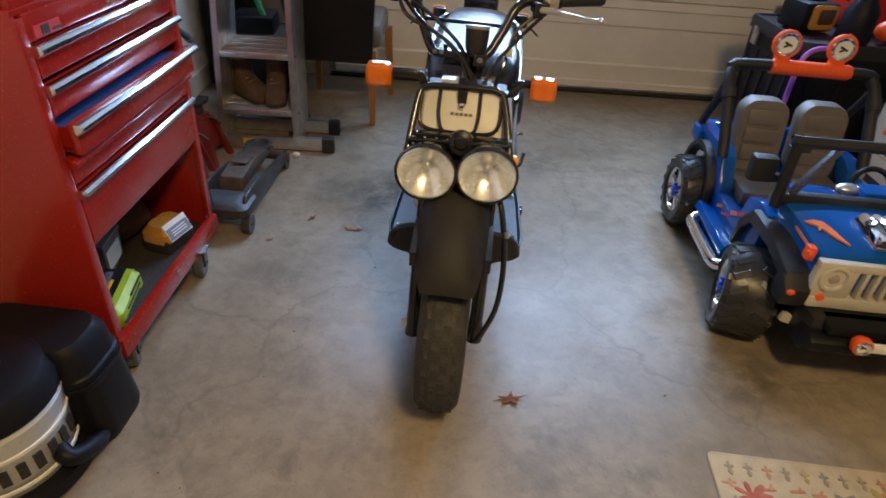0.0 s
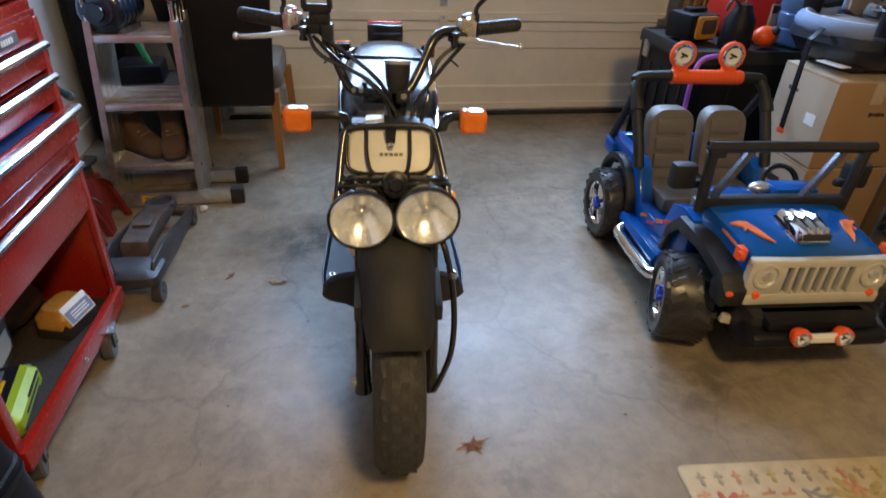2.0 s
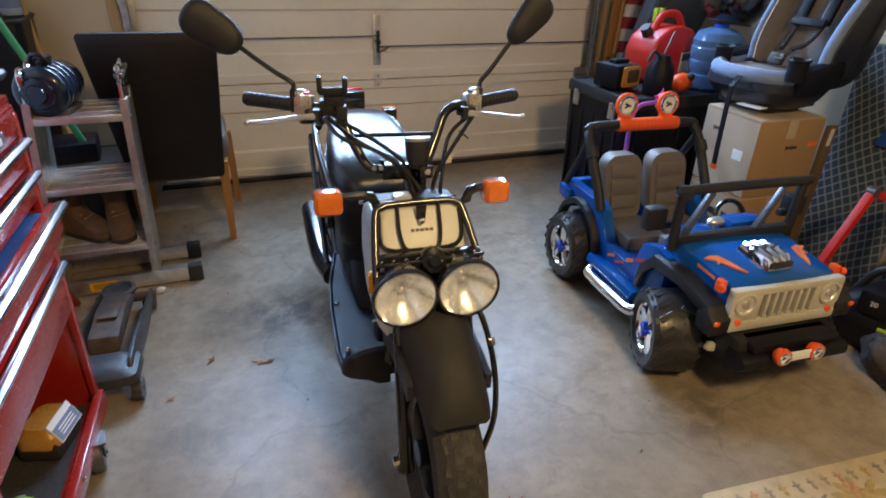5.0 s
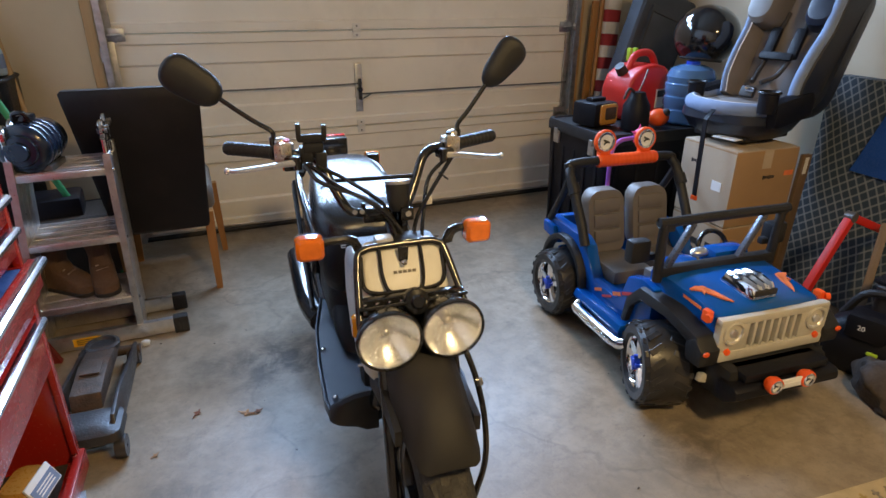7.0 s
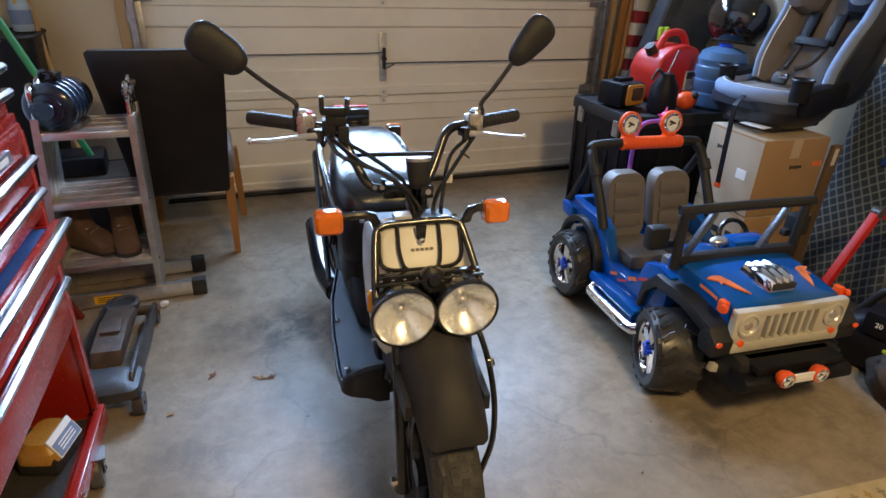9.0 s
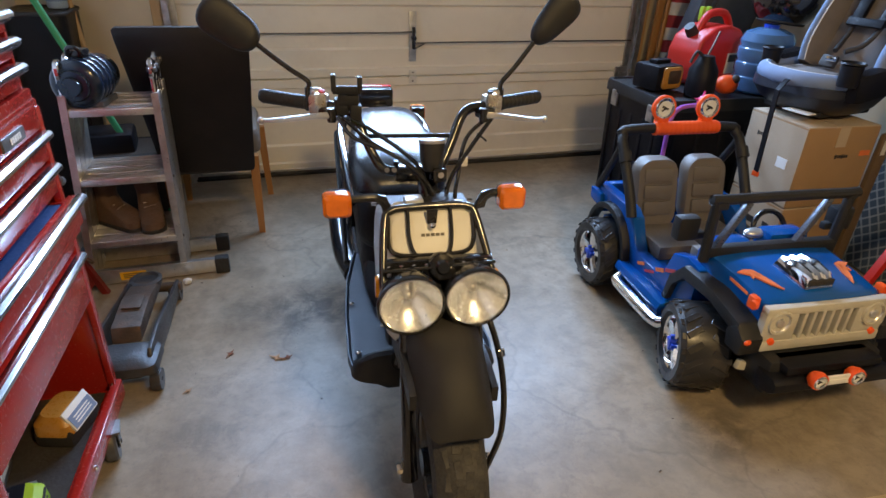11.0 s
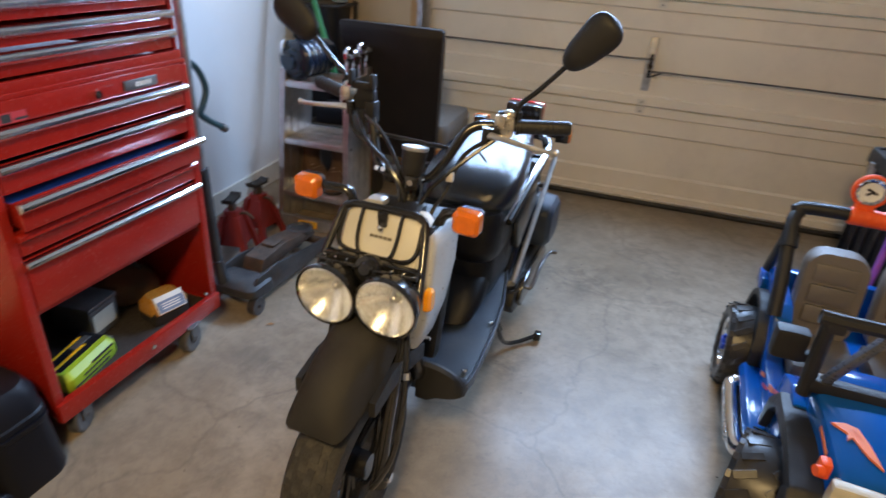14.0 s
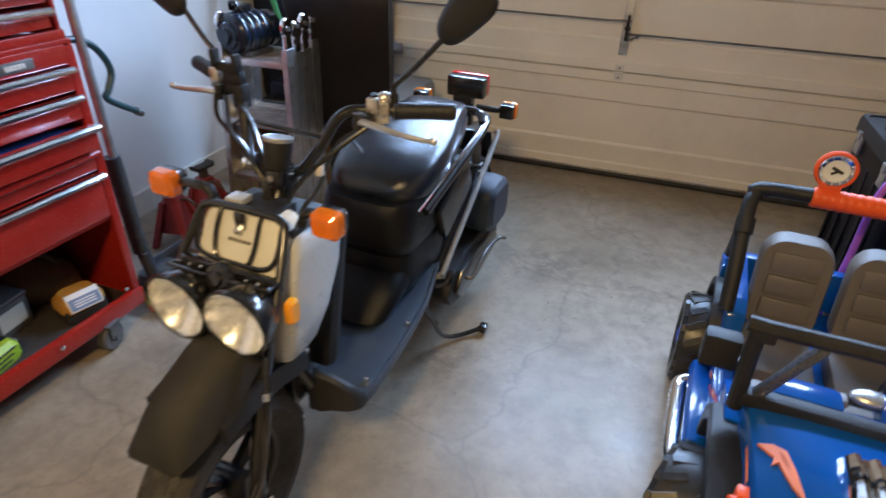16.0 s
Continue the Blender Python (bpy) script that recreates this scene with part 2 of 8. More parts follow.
def wood_grain(name, light, dark, rough=0.45):
    m = mat(name, light, rough)
    nt = m.node_tree
    p = nt.nodes["Principled BSDF"]
    co, mp, n = nt.nodes.new("ShaderNodeTexCoord"), nt.nodes.new("ShaderNodeMapping"), nt.nodes.new("ShaderNodeTexNoise")
    mp.inputs["Scale"].default_value = (1, 1, 0.06)
    n.inputs["Scale"].default_value, n.inputs["Detail"].default_value = 60, 6
    nt.links.new(co.outputs["Object"], mp.inputs["Vector"])
    nt.links.new(mp.outputs[0], n.inputs["Vector"])
    x = nt.nodes.new("ShaderNodeMix")
    x.data_type = "RGBA"
    nt.links.new(n.outputs[0], x.inputs[0])
    x.inputs[6].default_value, x.inputs[7].default_value = (*dark, 1), (*light, 1)
    nt.links.new(x.outputs[2], p.inputs["Base Color"])
    return m


def clear(name, colour, rough=0.02, ior=1.45):
    m = bpy.data.materials.new(name)
    m.use_nodes = True
    p = m.node_tree.nodes["Principled BSDF"]
    p.inputs["Base Color"].default_value, p.inputs["Roughness"].default_value = (*colour, 1), rough
    p.inputs["Transmission Weight"].default_value, p.inputs["IOR"].default_value = 1.0, ior
    return m


M_FLOOR = concrete()
M_WALL = mat("white_wall_paint", (0.82, 0.815, 0.80), 0.4, vary=0.04, scale=3, bump=0.25, fine=260)
M_WALL_BEIGE = mat("beige_wall_paint", (0.58, 0.49, 0.345), 0.65, vary=0.06, scale=3, bump=0.25, fine=260, dirt=(0.40, 0.33, 0.22), dirt_amount=0.3)
M_STRUT = mat("scuffed_strut_steel", (0.36, 0.35, 0.335), 0.5, 0.7, vary=0.2, scale=25, dirt=(0.16, 0.14, 0.12), dirt_amount=0.6)
# Unseen south wall and ceiling, kept dark to cut the light they bounce.
M_WALL_TAN = mat("darkened_unseen_wall", (0.30, 0.23, 0.155), 0.7, vary=0.12, scale=3, bump=0.2)
M_CEILING = mat("darkened_unseen_ceiling", (0.32, 0.265, 0.20), 0.8, vary=0.08, scale=2, bump=0.2)
M_WIPER = mat("dark_strut_plastic", (0.10, 0.11, 0.135), 0.3, 0.5, vary=0.15, scale=20)
M_TRIM = mat("white_trim_paint", (0.72, 0.69, 0.62), 0.45, vary=0.05, scale=8, dirt=(0.4, 0.35, 0.28), dirt_amount=0.3)
M_DOOR = mat("door_paint", (0.83, 0.775, 0.66), 0.42, vary=0.05, scale=2.5, bump=0.1, fine=420, dirt=(0.46, 0.40, 0.32), dirt_amount=0.3)
M_GALV = mat("galvanised_steel", (0.52, 0.53, 0.54), 0.38, 0.9, vary=0.2, scale=30, dirt=(0.2, 0.18, 0.15), dirt_amount=0.4)
M_ALU = mat("brushed_aluminium", (0.70, 0.69, 0.68), 0.34, 0.92, vary=0.14, scale=18, dirt=(0.30, 0.27, 0.24), dirt_amount=0.5)
M_CHROME = mat("chrome", (0.85, 0.86, 0.88), 0.08, 1.0, vary=0.06, scale=20, dirt=(0.35, 0.33, 0.30), dirt_amount=0.15)
M_PULL = mat("worn_chrome_pull", (0.85, 0.86, 0.88), 0.2, 1.0, vary=0.05, scale=20)
M_CAST = mat("cast_alloy", (0.72, 0.66, 0.56), 0.3, 0.9, vary=0.15, scale=30)
M_RUBBER = mat("tyre_rubber", (0.030, 0.029, 0.028), 0.75, vary=0.25, scale=14, bump=0.4, fine=180, dirt=(0.11, 0.095, 0.08), dirt_amount=0.45)
M_SEAL = mat("black_rubber_seal", (0.022, 0.021, 0.020), 0.7, vary=0.2, dirt=(0.10, 0.09, 0.075), dirt_amount=0.4)
M_BLACK = mat("black_gloss_paint", (0.012, 0.012, 0.013), 0.22, vary=0.15, scale=9, coat=0.4, dirt=(0.07, 0.065, 0.06), dirt_amount=0.25)
M_PLASTIC = mat("black_textured_plastic", (0.014, 0.014, 0.015), 0.48, vary=0.18, scale=9, spec=0.4, bump=0.25, fine=600, dirt=(0.055, 0.05, 0.045), dirt_amount=0.3)
M_FENDER = mat("charcoal_matt_plastic", (0.020, 0.019, 0.018), 0.55, vary=0.15, scale=6, spec=0.35, bump=0.3, fine=700, dirt=(0.06, 0.052, 0.042), dirt_amount=0.3)
M_BOARD = mat("slate_floorboard_plastic", (0.024, 0.036, 0.058), 0.38, vary=0.15, scale=7, bump=0.3, fine=500, dirt=(0.12, 0.11, 0.10), dirt_amount=0.35)
M_SEAT = mat("black_seat_vinyl", (0.011, 0.015, 0.023), 0.235, spec=0.7, vary=0.1, scale=10, bump=0.12, fine=900)
M_BAG = mat("dull_black_vinyl", (0.005, 0.005, 0.006), 0.34, spec=0.25, vary=0.15, scale=10, bump=0.3, fine=500)
# Near-black colour for the sheets that put shade into the open chest shelf.
M_SHELF_SHADE = mat("shelf_shade_dark", (0.035, 0.030, 0.028), 0.8, vary=0.2, scale=14, bump=0.3)
M_SHIELD = mat("pale_silver_paint", (0.55, 0.56, 0.555), 0.33, 0.25, vary=0.07, scale=5, coat=0.25, dirt=(0.33, 0.29, 0.23), dirt_amount=0.3)
M_COVER = mat("cream_cover_plastic", (0.66, 0.645, 0.58), 0.45, vary=0.07, scale=8, dirt=(0.38, 0.32, 0.23), dirt_amount=0.35)
M_GOLD_LENS = mat("gold_lens", (0.85, 0.33, 0.012), 0.12, coat=0.6)
M_AMBER = mat("amber_lens", (0.72, 0.165, 0.010), 0.12, vary=0.12, scale=40, coat=0.6)
M_RED_LENS = mat("red_lens", (0.55, 0.015, 0.015), 0.15, vary=0.1, coat=0.5)
M_LENS = clear("headlight_glass", (1.0, 1.0, 1.0), 0.03)
M_DARK = mat("dull_black_plastic", (0.007, 0.007, 0.010), 0.44, vary=0.25, scale=10, spec=0.22, bump=0.2, fine=500)
M_MOTOR = mat("blue_black_enamel", (0.008, 0.017, 0.038), 0.22, vary=0.15, scale=10, coat=0.3)
M_REFLECT = mat("lamp_reflector", (0.86, 0.89, 0.93), 0.24, 0.8, vary=0.04, scale=18)
M_TOOL_RED = mat("red_enamel", (0.33, 0.016, 0.010), 0.24, vary=0.08, scale=4, coat=0.35, dirt=(0.29, 0.022, 0.014), dirt_amount=0.4)
M_JEEP = mat("glossy_blue_plastic", (0.003, 0.075, 0.315), 0.16, vary=0.1, scale=5, spec=0.45, dirt=(0.012, 0.085, 0.29), dirt_amount=0.3)
M_ORANGE = mat("orange_plastic", (0.85, 0.10, 0.012), 0.4, vary=0.08, scale=10)
M_GRILLE = mat("tan_grey_plastic", (0.50, 0.47, 0.39), 0.42, vary=0.08, scale=9, dirt=(0.30, 0.26, 0.20), dirt_amount=0.4)
M_TOY_SEAT = mat("taupe_seat_plastic", (0.135, 0.118, 0.102), 0.45, vary=0.1, scale=8, bump=0.2, fine=500)
M_TOY_TYRE = mat("toy_tyre_plastic", (0.022, 0.021, 0.021), 0.36, vary=0.3, scale=14, dirt=(0.11, 0.09, 0.07), dirt_amount=0.55)
M_HUB_BLUE = mat("blue_hub_plastic", (0.01, 0.06, 0.5), 0.35)
M_CARD = mat("brown_cardboard", (0.35, 0.215, 0.105), 0.8, vary=0.08, scale=5, bump=0.15, fine=240, dirt=(0.33, 0.21, 0.11), dirt_amount=0.35)
# Pale board for flaps, tape, and the sides with daylight coloured in.
M_CARD_PALE = mat("pale_cardboard", (0.47, 0.37, 0.26), 0.8, vary=0.08, scale=5, dirt=(0.36, 0.25, 0.15), dirt_amount=0.35)
M_PAPER = mat("paper_label", (0.78, 0.77, 0.74), 0.7, vary=0.04)
M_INK = mat("dark_print", (0.03, 0.026, 0.024), 0.6)
M_LEATHER = mat("dark_brown_leatherette", (0.010, 0.0075, 0.0075), 0.46, spec=0.3, vary=0.15, scale=9, bump=0.35, fine=420, dirt=(0.03, 0.023, 0.02), dirt_amount=0.3)
M_MARK = mat("faded_grey_print", (0.15, 0.135, 0.11), 0.6)
M_SUITCASE = mat("charcoal_luggage_cloth", (0.042, 0.048, 0.060), 0.7, vary=0.2, scale=12, bump=0.3, fine=400)
M_CHAIR_LEG = wood_grain("honey_wood", (0.46, 0.22, 0.065), (0.27, 0.115, 0.03))
M_WOOD = wood_grain("pale_timber", (0.56, 0.38, 0.19), (0.40, 0.24, 0.10), 0.6)
M_CAN_RED = mat("red_fuel_can_plastic", (0.60, 0.025, 0.018), 0.42, vary=0.08, scale=7)
M_GREY_CLOTH = mat("grey_padding_cloth", (0.19, 0.25, 0.38), 0.85, vary=0.1, scale=12, bump=0.3, fine=500)
M_BROWN_CLOTH = mat("taupe_lining_cloth", (0.20, 0.175, 0.16), 0.9, vary=0.1, scale=12, bump=0.3, fine=500)
M_NAVY_PLASTIC = mat("navy_shell_plastic", (0.011, 0.015, 0.028), 0.4, vary=0.1, scale=8)
M_GLASS_BLACK = mat("helmet_gloss_black", (0.010, 0.010, 0.011), 0.08, vary=0.1, coat=0.8)
M_BOTTLE = clear("blue_bottle_plastic", (0.17, 0.34, 0.62), 0.10, 1.3)
M_BOTTLE.node_tree.nodes["Principled BSDF"].inputs["Transmission Weight"].default_value = 0.55
M_AMBER_PLASTIC = mat("amber_plastic", (0.50, 0.24, 0.045), 0.3, vary=0.15)
M_PLANK = wood_grain("weathered_board", (0.20, 0.13, 0.075), (0.11, 0.068, 0.035), 0.7)
M_LIME = mat("lime_green_plastic", (0.36, 0.52, 0.03), 0.45, vary=0.1)
M_YELLOW = mat("yellow_plastic", (0.80, 0.45, 0.015), 0.42, vary=0.1)
M_PURPLE = mat("purple_plastic", (0.36, 0.11, 0.52), 0.4)
M_PINK = mat("pink_plastic", (0.75, 0.08, 0.30), 0.4)
M_RUST = mat("rusty_dark_steel", (0.10, 0.075, 0.06), 0.6, 0.5, vary=0.3, scale=20, bump=0.4, dirt=(0.20, 0.09, 0.045), dirt_amount=0.6)
M_STEEL = mat("worn_grey_steel", (0.17, 0.165, 0.16), 0.45, 0.7, vary=0.25, scale=18, dirt=(0.07, 0.055, 0.045), dirt_amount=0.6)
M_STAND_RED = mat("worn_red_steel", (0.21, 0.018, 0.016), 0.5, vary=0.2, scale=14, dirt=(0.10, 0.03, 0.025), dirt_amount=0.5)
M_JACK = mat("greasy_jack_steel", (0.065, 0.066, 0.070), 0.42, 0.45, vary=0.3, scale=14, bump=0.3, dirt=(0.11, 0.055, 0.03), dirt_amount=0.6)
M_BOOT = mat("brown_suede", (0.115, 0.065, 0.037), 0.9, vary=0.2, scale=14, bump=0.4)
M_SACK = mat("dark_brown_sacking", (0.055, 0.042, 0.034), 0.85, vary=0.3, scale=16, bump=0.5, fine=90)
M_LEAF = mat("dry_leaf", (0.19, 0.065, 0.026), 0.75, vary=0.3, scale=60)
M_LEAF_PALE = mat("dry_leaf_pale", (0.38, 0.21, 0.10), 0.75, vary=0.3, scale=60)
M_STONE = mat("white_pebble", (0.72, 0.70, 0.66), 0.7)
M_RUG = mat("cream_rug_pile", (0.47, 0.385, 0.25), 0.95, vary=0.12, scale=22, bump=0.5, fine=420)
M_RUG_RED = mat("rug_red_wool", (0.40, 0.115, 0.080), 0.95, vary=0.25, scale=60, bump=0.5, fine=420)
M_RUG_RUST = mat("rug_rust_wool", (0.45, 0.22, 0.13), 0.95, vary=0.25, scale=60, bump=0.5, fine=420)
M_RUG_GOLD = mat("rug_gold_wool", (0.40, 0.30, 0.12), 0.95, vary=0.2, scale=60, bump=0.5, fine=420)
M_RUG_DARK = mat("rug_slate_wool", (0.25, 0.225, 0.18), 0.95, vary=0.25, scale=60, bump=0.5, fine=420)
M_RUG_GREY = mat("rug_taupe_wool", (0.31, 0.25, 0.18), 0.95, vary=0.25, scale=60, bump=0.5, fine=420)
M_PLAID = plaid()
M_SPRAY = mat("pale_blue_bottle_plastic", (0.36, 0.47, 0.56), 0.35, vary=0.1, scale=20, dirt=(0.2, 0.2, 0.18), dirt_amount=0.4)
M_BROWN_BIN = mat("dark_brown_bin_plastic", (0.035, 0.024, 0.016), 0.6, vary=0.2, scale=14)
M_BLUE_CLOTH = mat("blue_fabric", (0.010, 0.07, 0.30), 0.85, vary=0.1, bump=0.2)
M_TEAL = mat("dark_teal_hose", (0.012, 0.045, 0.055), 0.4)
M_BLUE_LINER = mat("blue_drawer_liner", (0.012, 0.05, 0.20), 0.7)
M_GREEN_HOSE = mat("green_hose", (0.02, 0.22, 0.06), 0.45)
M_FLAG_RED = mat("flag_red_cloth", (0.30, 0.025, 0.03), 0.85, bump=0.2)
M_FLAG_WHITE = mat("flag_white_cloth", (0.62, 0.58, 0.52), 0.85, bump=0.2)
M_BULB = mat("warm_lamp_glass", (1.0, 0.85, 0.6), 0.4, emit=(1.0, 0.72, 0.40, 6.0))
M_FLAME = mat("orange_decal", (0.80, 0.20, 0.06), 0.4)
M_DECAL_RED = mat("red_decal", (0.55, 0.05, 0.06), 0.4)
M_PANE = clear("window_pane", (1, 1, 1), 0.0, 1.02)

# ---- the garage ----
def slab(name, x0, x1, y0, y1, z0, z1, m, label, category, bevel=0.0):
    bm = mesh((box, ((x0 + x1) / 2, (y0 + y1) / 2, (z0 + z1) / 2), (x1 - x0, y1 - y0, z1 - z0), bevel))
    return tagged(part(name, bm, m, smooth=False), label, category, kind="structure")


slab("floor", LEFT_X - 0.12, RIGHT_X + 0.12, BACK_Y - 0.12, DOOR_Y + 0.3, -0.12, 0.0, M_FLOOR, "worn grey concrete slab with stains and hairline cracks", "floor")
slab("wall_west", LEFT_X - 0.12, LEFT_X, BACK_Y, DOOR_Y + 0.12, 0, CEILING, M_WALL, "white painted drywall with a white baseboard", "wall")
slab("wall_east", RIGHT_X, RIGHT_X + 0.12, BACK_Y, DOOR_Y + 0.12, 0, CEILING, M_WALL_BEIGE, "beige painted drywall behind the stacked clutter", "wall")
slab("wall_south", LEFT_X - 0.12, RIGHT_X + 0.12, BACK_Y - 0.12, BACK_Y, 0, CEILING, M_WALL_TAN, "plain tan unseen wall closing the garage, darkened against bounced light", "wall")
slab("wall_north_1", LEFT_X, DOOR_X0 - 0.07, DOOR_Y - 0.004, DOOR_Y + 0.12, 0, CEILING, M_WALL_BEIGE, "beige painted wall beside the garage door", "wall")
slab("wall_north_2", DOOR_X1 + 0.07, RIGHT_X, DOOR_Y - 0.004, DOOR_Y + 0.12, 0, CEILING, M_WALL_BEIGE, "beige painted wall beside the garage door", "wall")
slab("wall_north_3", DOOR_X0 - 0.07, DOOR_X1 + 0.07, DOOR_Y - 0.004, DOOR_Y + 0.12, 2.14, CEILING, M_WALL_BEIGE, "beige painted wall above the garage door", "wall")
slab("ceiling", LEFT_X - 0.12, RIGHT_X + 0.12, BACK_Y - 0.12, DOOR_Y + 0.12, CEILING, CEILING + 0.1, M_CEILING, "plain unseen ceiling, coloured dark against bounced light", "ceiling")
slab("baseboard", LEFT_X, LEFT_X + 0.014, BACK_Y, DOOR_Y - 0.006, 0.001, 0.11, M_TRIM, "white painted wooden baseboard", "baseboard", 0.004)
for k, x in enumerate((DOOR_X0 - 0.07, DOOR_X1 + 0.02)):
    slab(f"trim_{k + 1}", x, x + 0.05, DOOR_Y - 0.03, DOOR_Y + 0.1, 0, 2.14, M_WOOD, "bare timber jamb beside the garage door", "door trim", 0.003)


def garage_door():
    """A steel sectional door, shut: four ribbed sections, lock with two rods, hinges, seal, windows in the top one."""
    door = thing("garage_door", "shut cream steel sectional garage door with ribbed panels", "garage door", kind="structure")
    y, w0, w1 = DOOR_Y, DOOR_X0 - 0.015, DOOR_X1 + 0.015
    for k in range(4):
        z0 = 0.028 + k * SECTION
        H = SECTION - 0.004

        def pro(pts):
            return [(y + d, z0 + h) for d, h in pts]

        rib = [(0.0, 0), (-0.014, 0.004), (-0.014, 0.046), (-0.001, 0.054), (-0.001, 0.147), (0.012, 0.158),
               (0.012, H - 0.158), (-0.001, H - 0.147), (-0.001, H - 0.054), (-0.014, H - 0.046), (-0.014, H - 0.004), (0.0, H), (0.03, H), (0.03, 0)]
        if k < 3:
            part("section", mesh((prism, pro(rib), w0, w1, "x")), M_DOOR, door, smooth=False)
        else:
            bm = bmesh.new()
            za, zb = z0 + 0.14, z0 + 0.47
            for a, b in ((z0, za), (zb, z0 + H)):
                box(bm, ((w0 + w1) / 2, y + 0.008, (a + b) / 2), (w1 - w0, 0.04, b - a))
            step = (w1 - w0) / 4
            for j in range(5):
                c = w0 + j * step
                a, b = max(w0, c - 0.07), min(w1, c + 0.07)
                box(bm, ((a + b) / 2, y + 0.008, (za + zb) / 2), (b - a, 0.04, zb - za))
            part("section", bm, M_DOOR, door, smooth=False)
            for j in range(4):
                c = w0 + (j + 0.5) * step
                fr = part("window_frame", mesh((box, (c, y + 0.008, za + 0.012), (step - 0.14, 0.03, 0.024)), (box, (c, y + 0.008, zb - 0.012), (step - 0.14, 0.03, 0.024))), M_TRIM, door, smooth=False)
                pane = part("pane", mesh((box, (c, y + 0.022, (za + zb) / 2), (step - 0.142, 0.004, zb - za - 0.05))), M_PANE, fr, smooth=False)
                pane.visible_shadow = False
    part("retainer", mesh((box, ((w0 + w1) / 2, y - 0.006, 0.036), (w1 - w0, 0.03, 0.014), 0.003)), M_ALU, door, "bright aluminium strip along the bottom edge")
    part("bottom_seal", mesh((prism, [(y - 0.02, 0.001), (y - 0.024, 0.016), (y - 0.016, 0.029), (y + 0.026, 0.029), (y + 0.03, 0.001)], w0, w1, "x")), M_SEAL, door, "black rubber seal on the floor")
    # end stiles, hinges on the joints
    for x in (w0 + 0.03, w1 - 0.03):
        for k in range(4):
            part("end_stile", mesh((box, (x, y - 0.016, 0.028 + (k + 0.5) * SECTION), (0.06, 0.012, SECTION - 0.02), 0.003)), M_GALV, door)
    for x in (w0 + 0.05, 0.662, w1 - 0.05):
        for k in (1, 2, 3):
            z = 0.028 + k * SECTION - 0.004
            h = part("hinge", mesh((box, (x, y - 0.015, z + 0.022), (0.045, 0.006, 0.032), 0.002), (box, (x, y - 0.015, z - 0.022), (0.045, 0.006, 0.032), 0.002), (cyl, (x - 0.024, y - 0.021, z), (x + 0.024, y - 0.021, z), 0.007)), M_GALV if x != 0.662 else M_TRIM, door)
            for dz in (-0.024, 0.024):
                part("bolt", mesh((cyl, (x, y - 0.018, z + dz), (x, y - 0.023, z + dz), 0.005, None, 8)), M_STEEL, h)
    # lock
    lock = part("lock_plate", mesh((box, (0.662, y - 0.004, 0.775), (0.042, 0.008, 0.27), 0.003)), M_GALV, door, "worn steel lock plate with a black latch")
    part("latch", mesh((box, (0.665, y - 0.018, 0.77), (0.016, 0.022, 0.12), 0.005), (cyl, (0.665, y - 0.008, 0.77), (0.665, y - 0.034, 0.77), 0.014, None, 14)), M_BLACK, lock)
    part("lock_rod", mesh((tube, [(0.667, y - 0.02, 0.71), (0.727, y - 0.021, 0.738), (0.767, y - 0.021, 0.745), (w1 - 0.03, y - 0.021, 0.745)], 0.0045, 2)), M_STEEL, lock)
    part("lock_rod", mesh((tube, [(0.657, y - 0.02, 0.81), (0.567, y - 0.021, 0.80), (w0 + 0.03, y - 0.021, 0.80)], 0.0045, 2)), M_STEEL, lock)


garage_door()


def door_track(name, x, s):
    t = thing(name, "galvanised steel vertical track with rollers beside the door", "door track", kind="structure")
    y = DOOR_Y - 0.06
    part("rail", mesh((prism, [(x - s * 0.03, y - 0.026), (x - s * 0.03, y - 0.024), (x - s * 0.002, y - 0.024), (x - s * 0.002, y + 0.024), (x - s * 0.03, y + 0.024), (x - s * 0.03, y + 0.026), (x, y + 0.026), (x, y - 0.026)], 0.02, 2.10, "z")), M_GALV, t, smooth=False)
    for k in (1, 2, 3):
        z = 0.028 + k * SECTION - 0.004
        part("roller", mesh((cyl, (x - s * 0.024, y, z), (x - s * 0.004, y, z), 0.02, None, 16), (cyl, (x - s * 0.1, y, z), (x - s * 0.01, y, z), 0.005, None, 8), (box, (x - s * 0.07, y + 0.032, z), (0.08, 0.012, 0.06), 0.003)), M_GALV, t)
    for z in (0.3, 1.0, 1.7):
        part("bracket", mesh((box, (x + s * 0.003, y + 0.012, z), (0.005, 0.075, 0.06)), (box, (x + s * 0.02, y + 0.033, z), (0.04, 0.005, 0.06))), M_GALV, t, smooth=False)


door_track("door_track_1", DOOR_X0 - 0.012, -1)
door_track("door_track_2", DOOR_X1 + 0.012, 1)


def ceiling_lamp():
    lamp = thing("ceiling_lamp", "warm white ceiling lamp with a flat round shade", "lamp", pose(0.55, -0.25, CEILING))
    part("base", mesh((lathe, [(0, 0), (0.09, 0), (0.09, -0.025), (0.07, -0.03)], Matrix())), M_TRIM, lamp)
    part("shade", mesh((lathe, [(0.085, -0.03), (0.15, -0.034), (0.165, -0.05), (0.14, -0.085), (0.0, -0.10)], Matrix())), M_BULB, lamp)


ceiling_lamp()

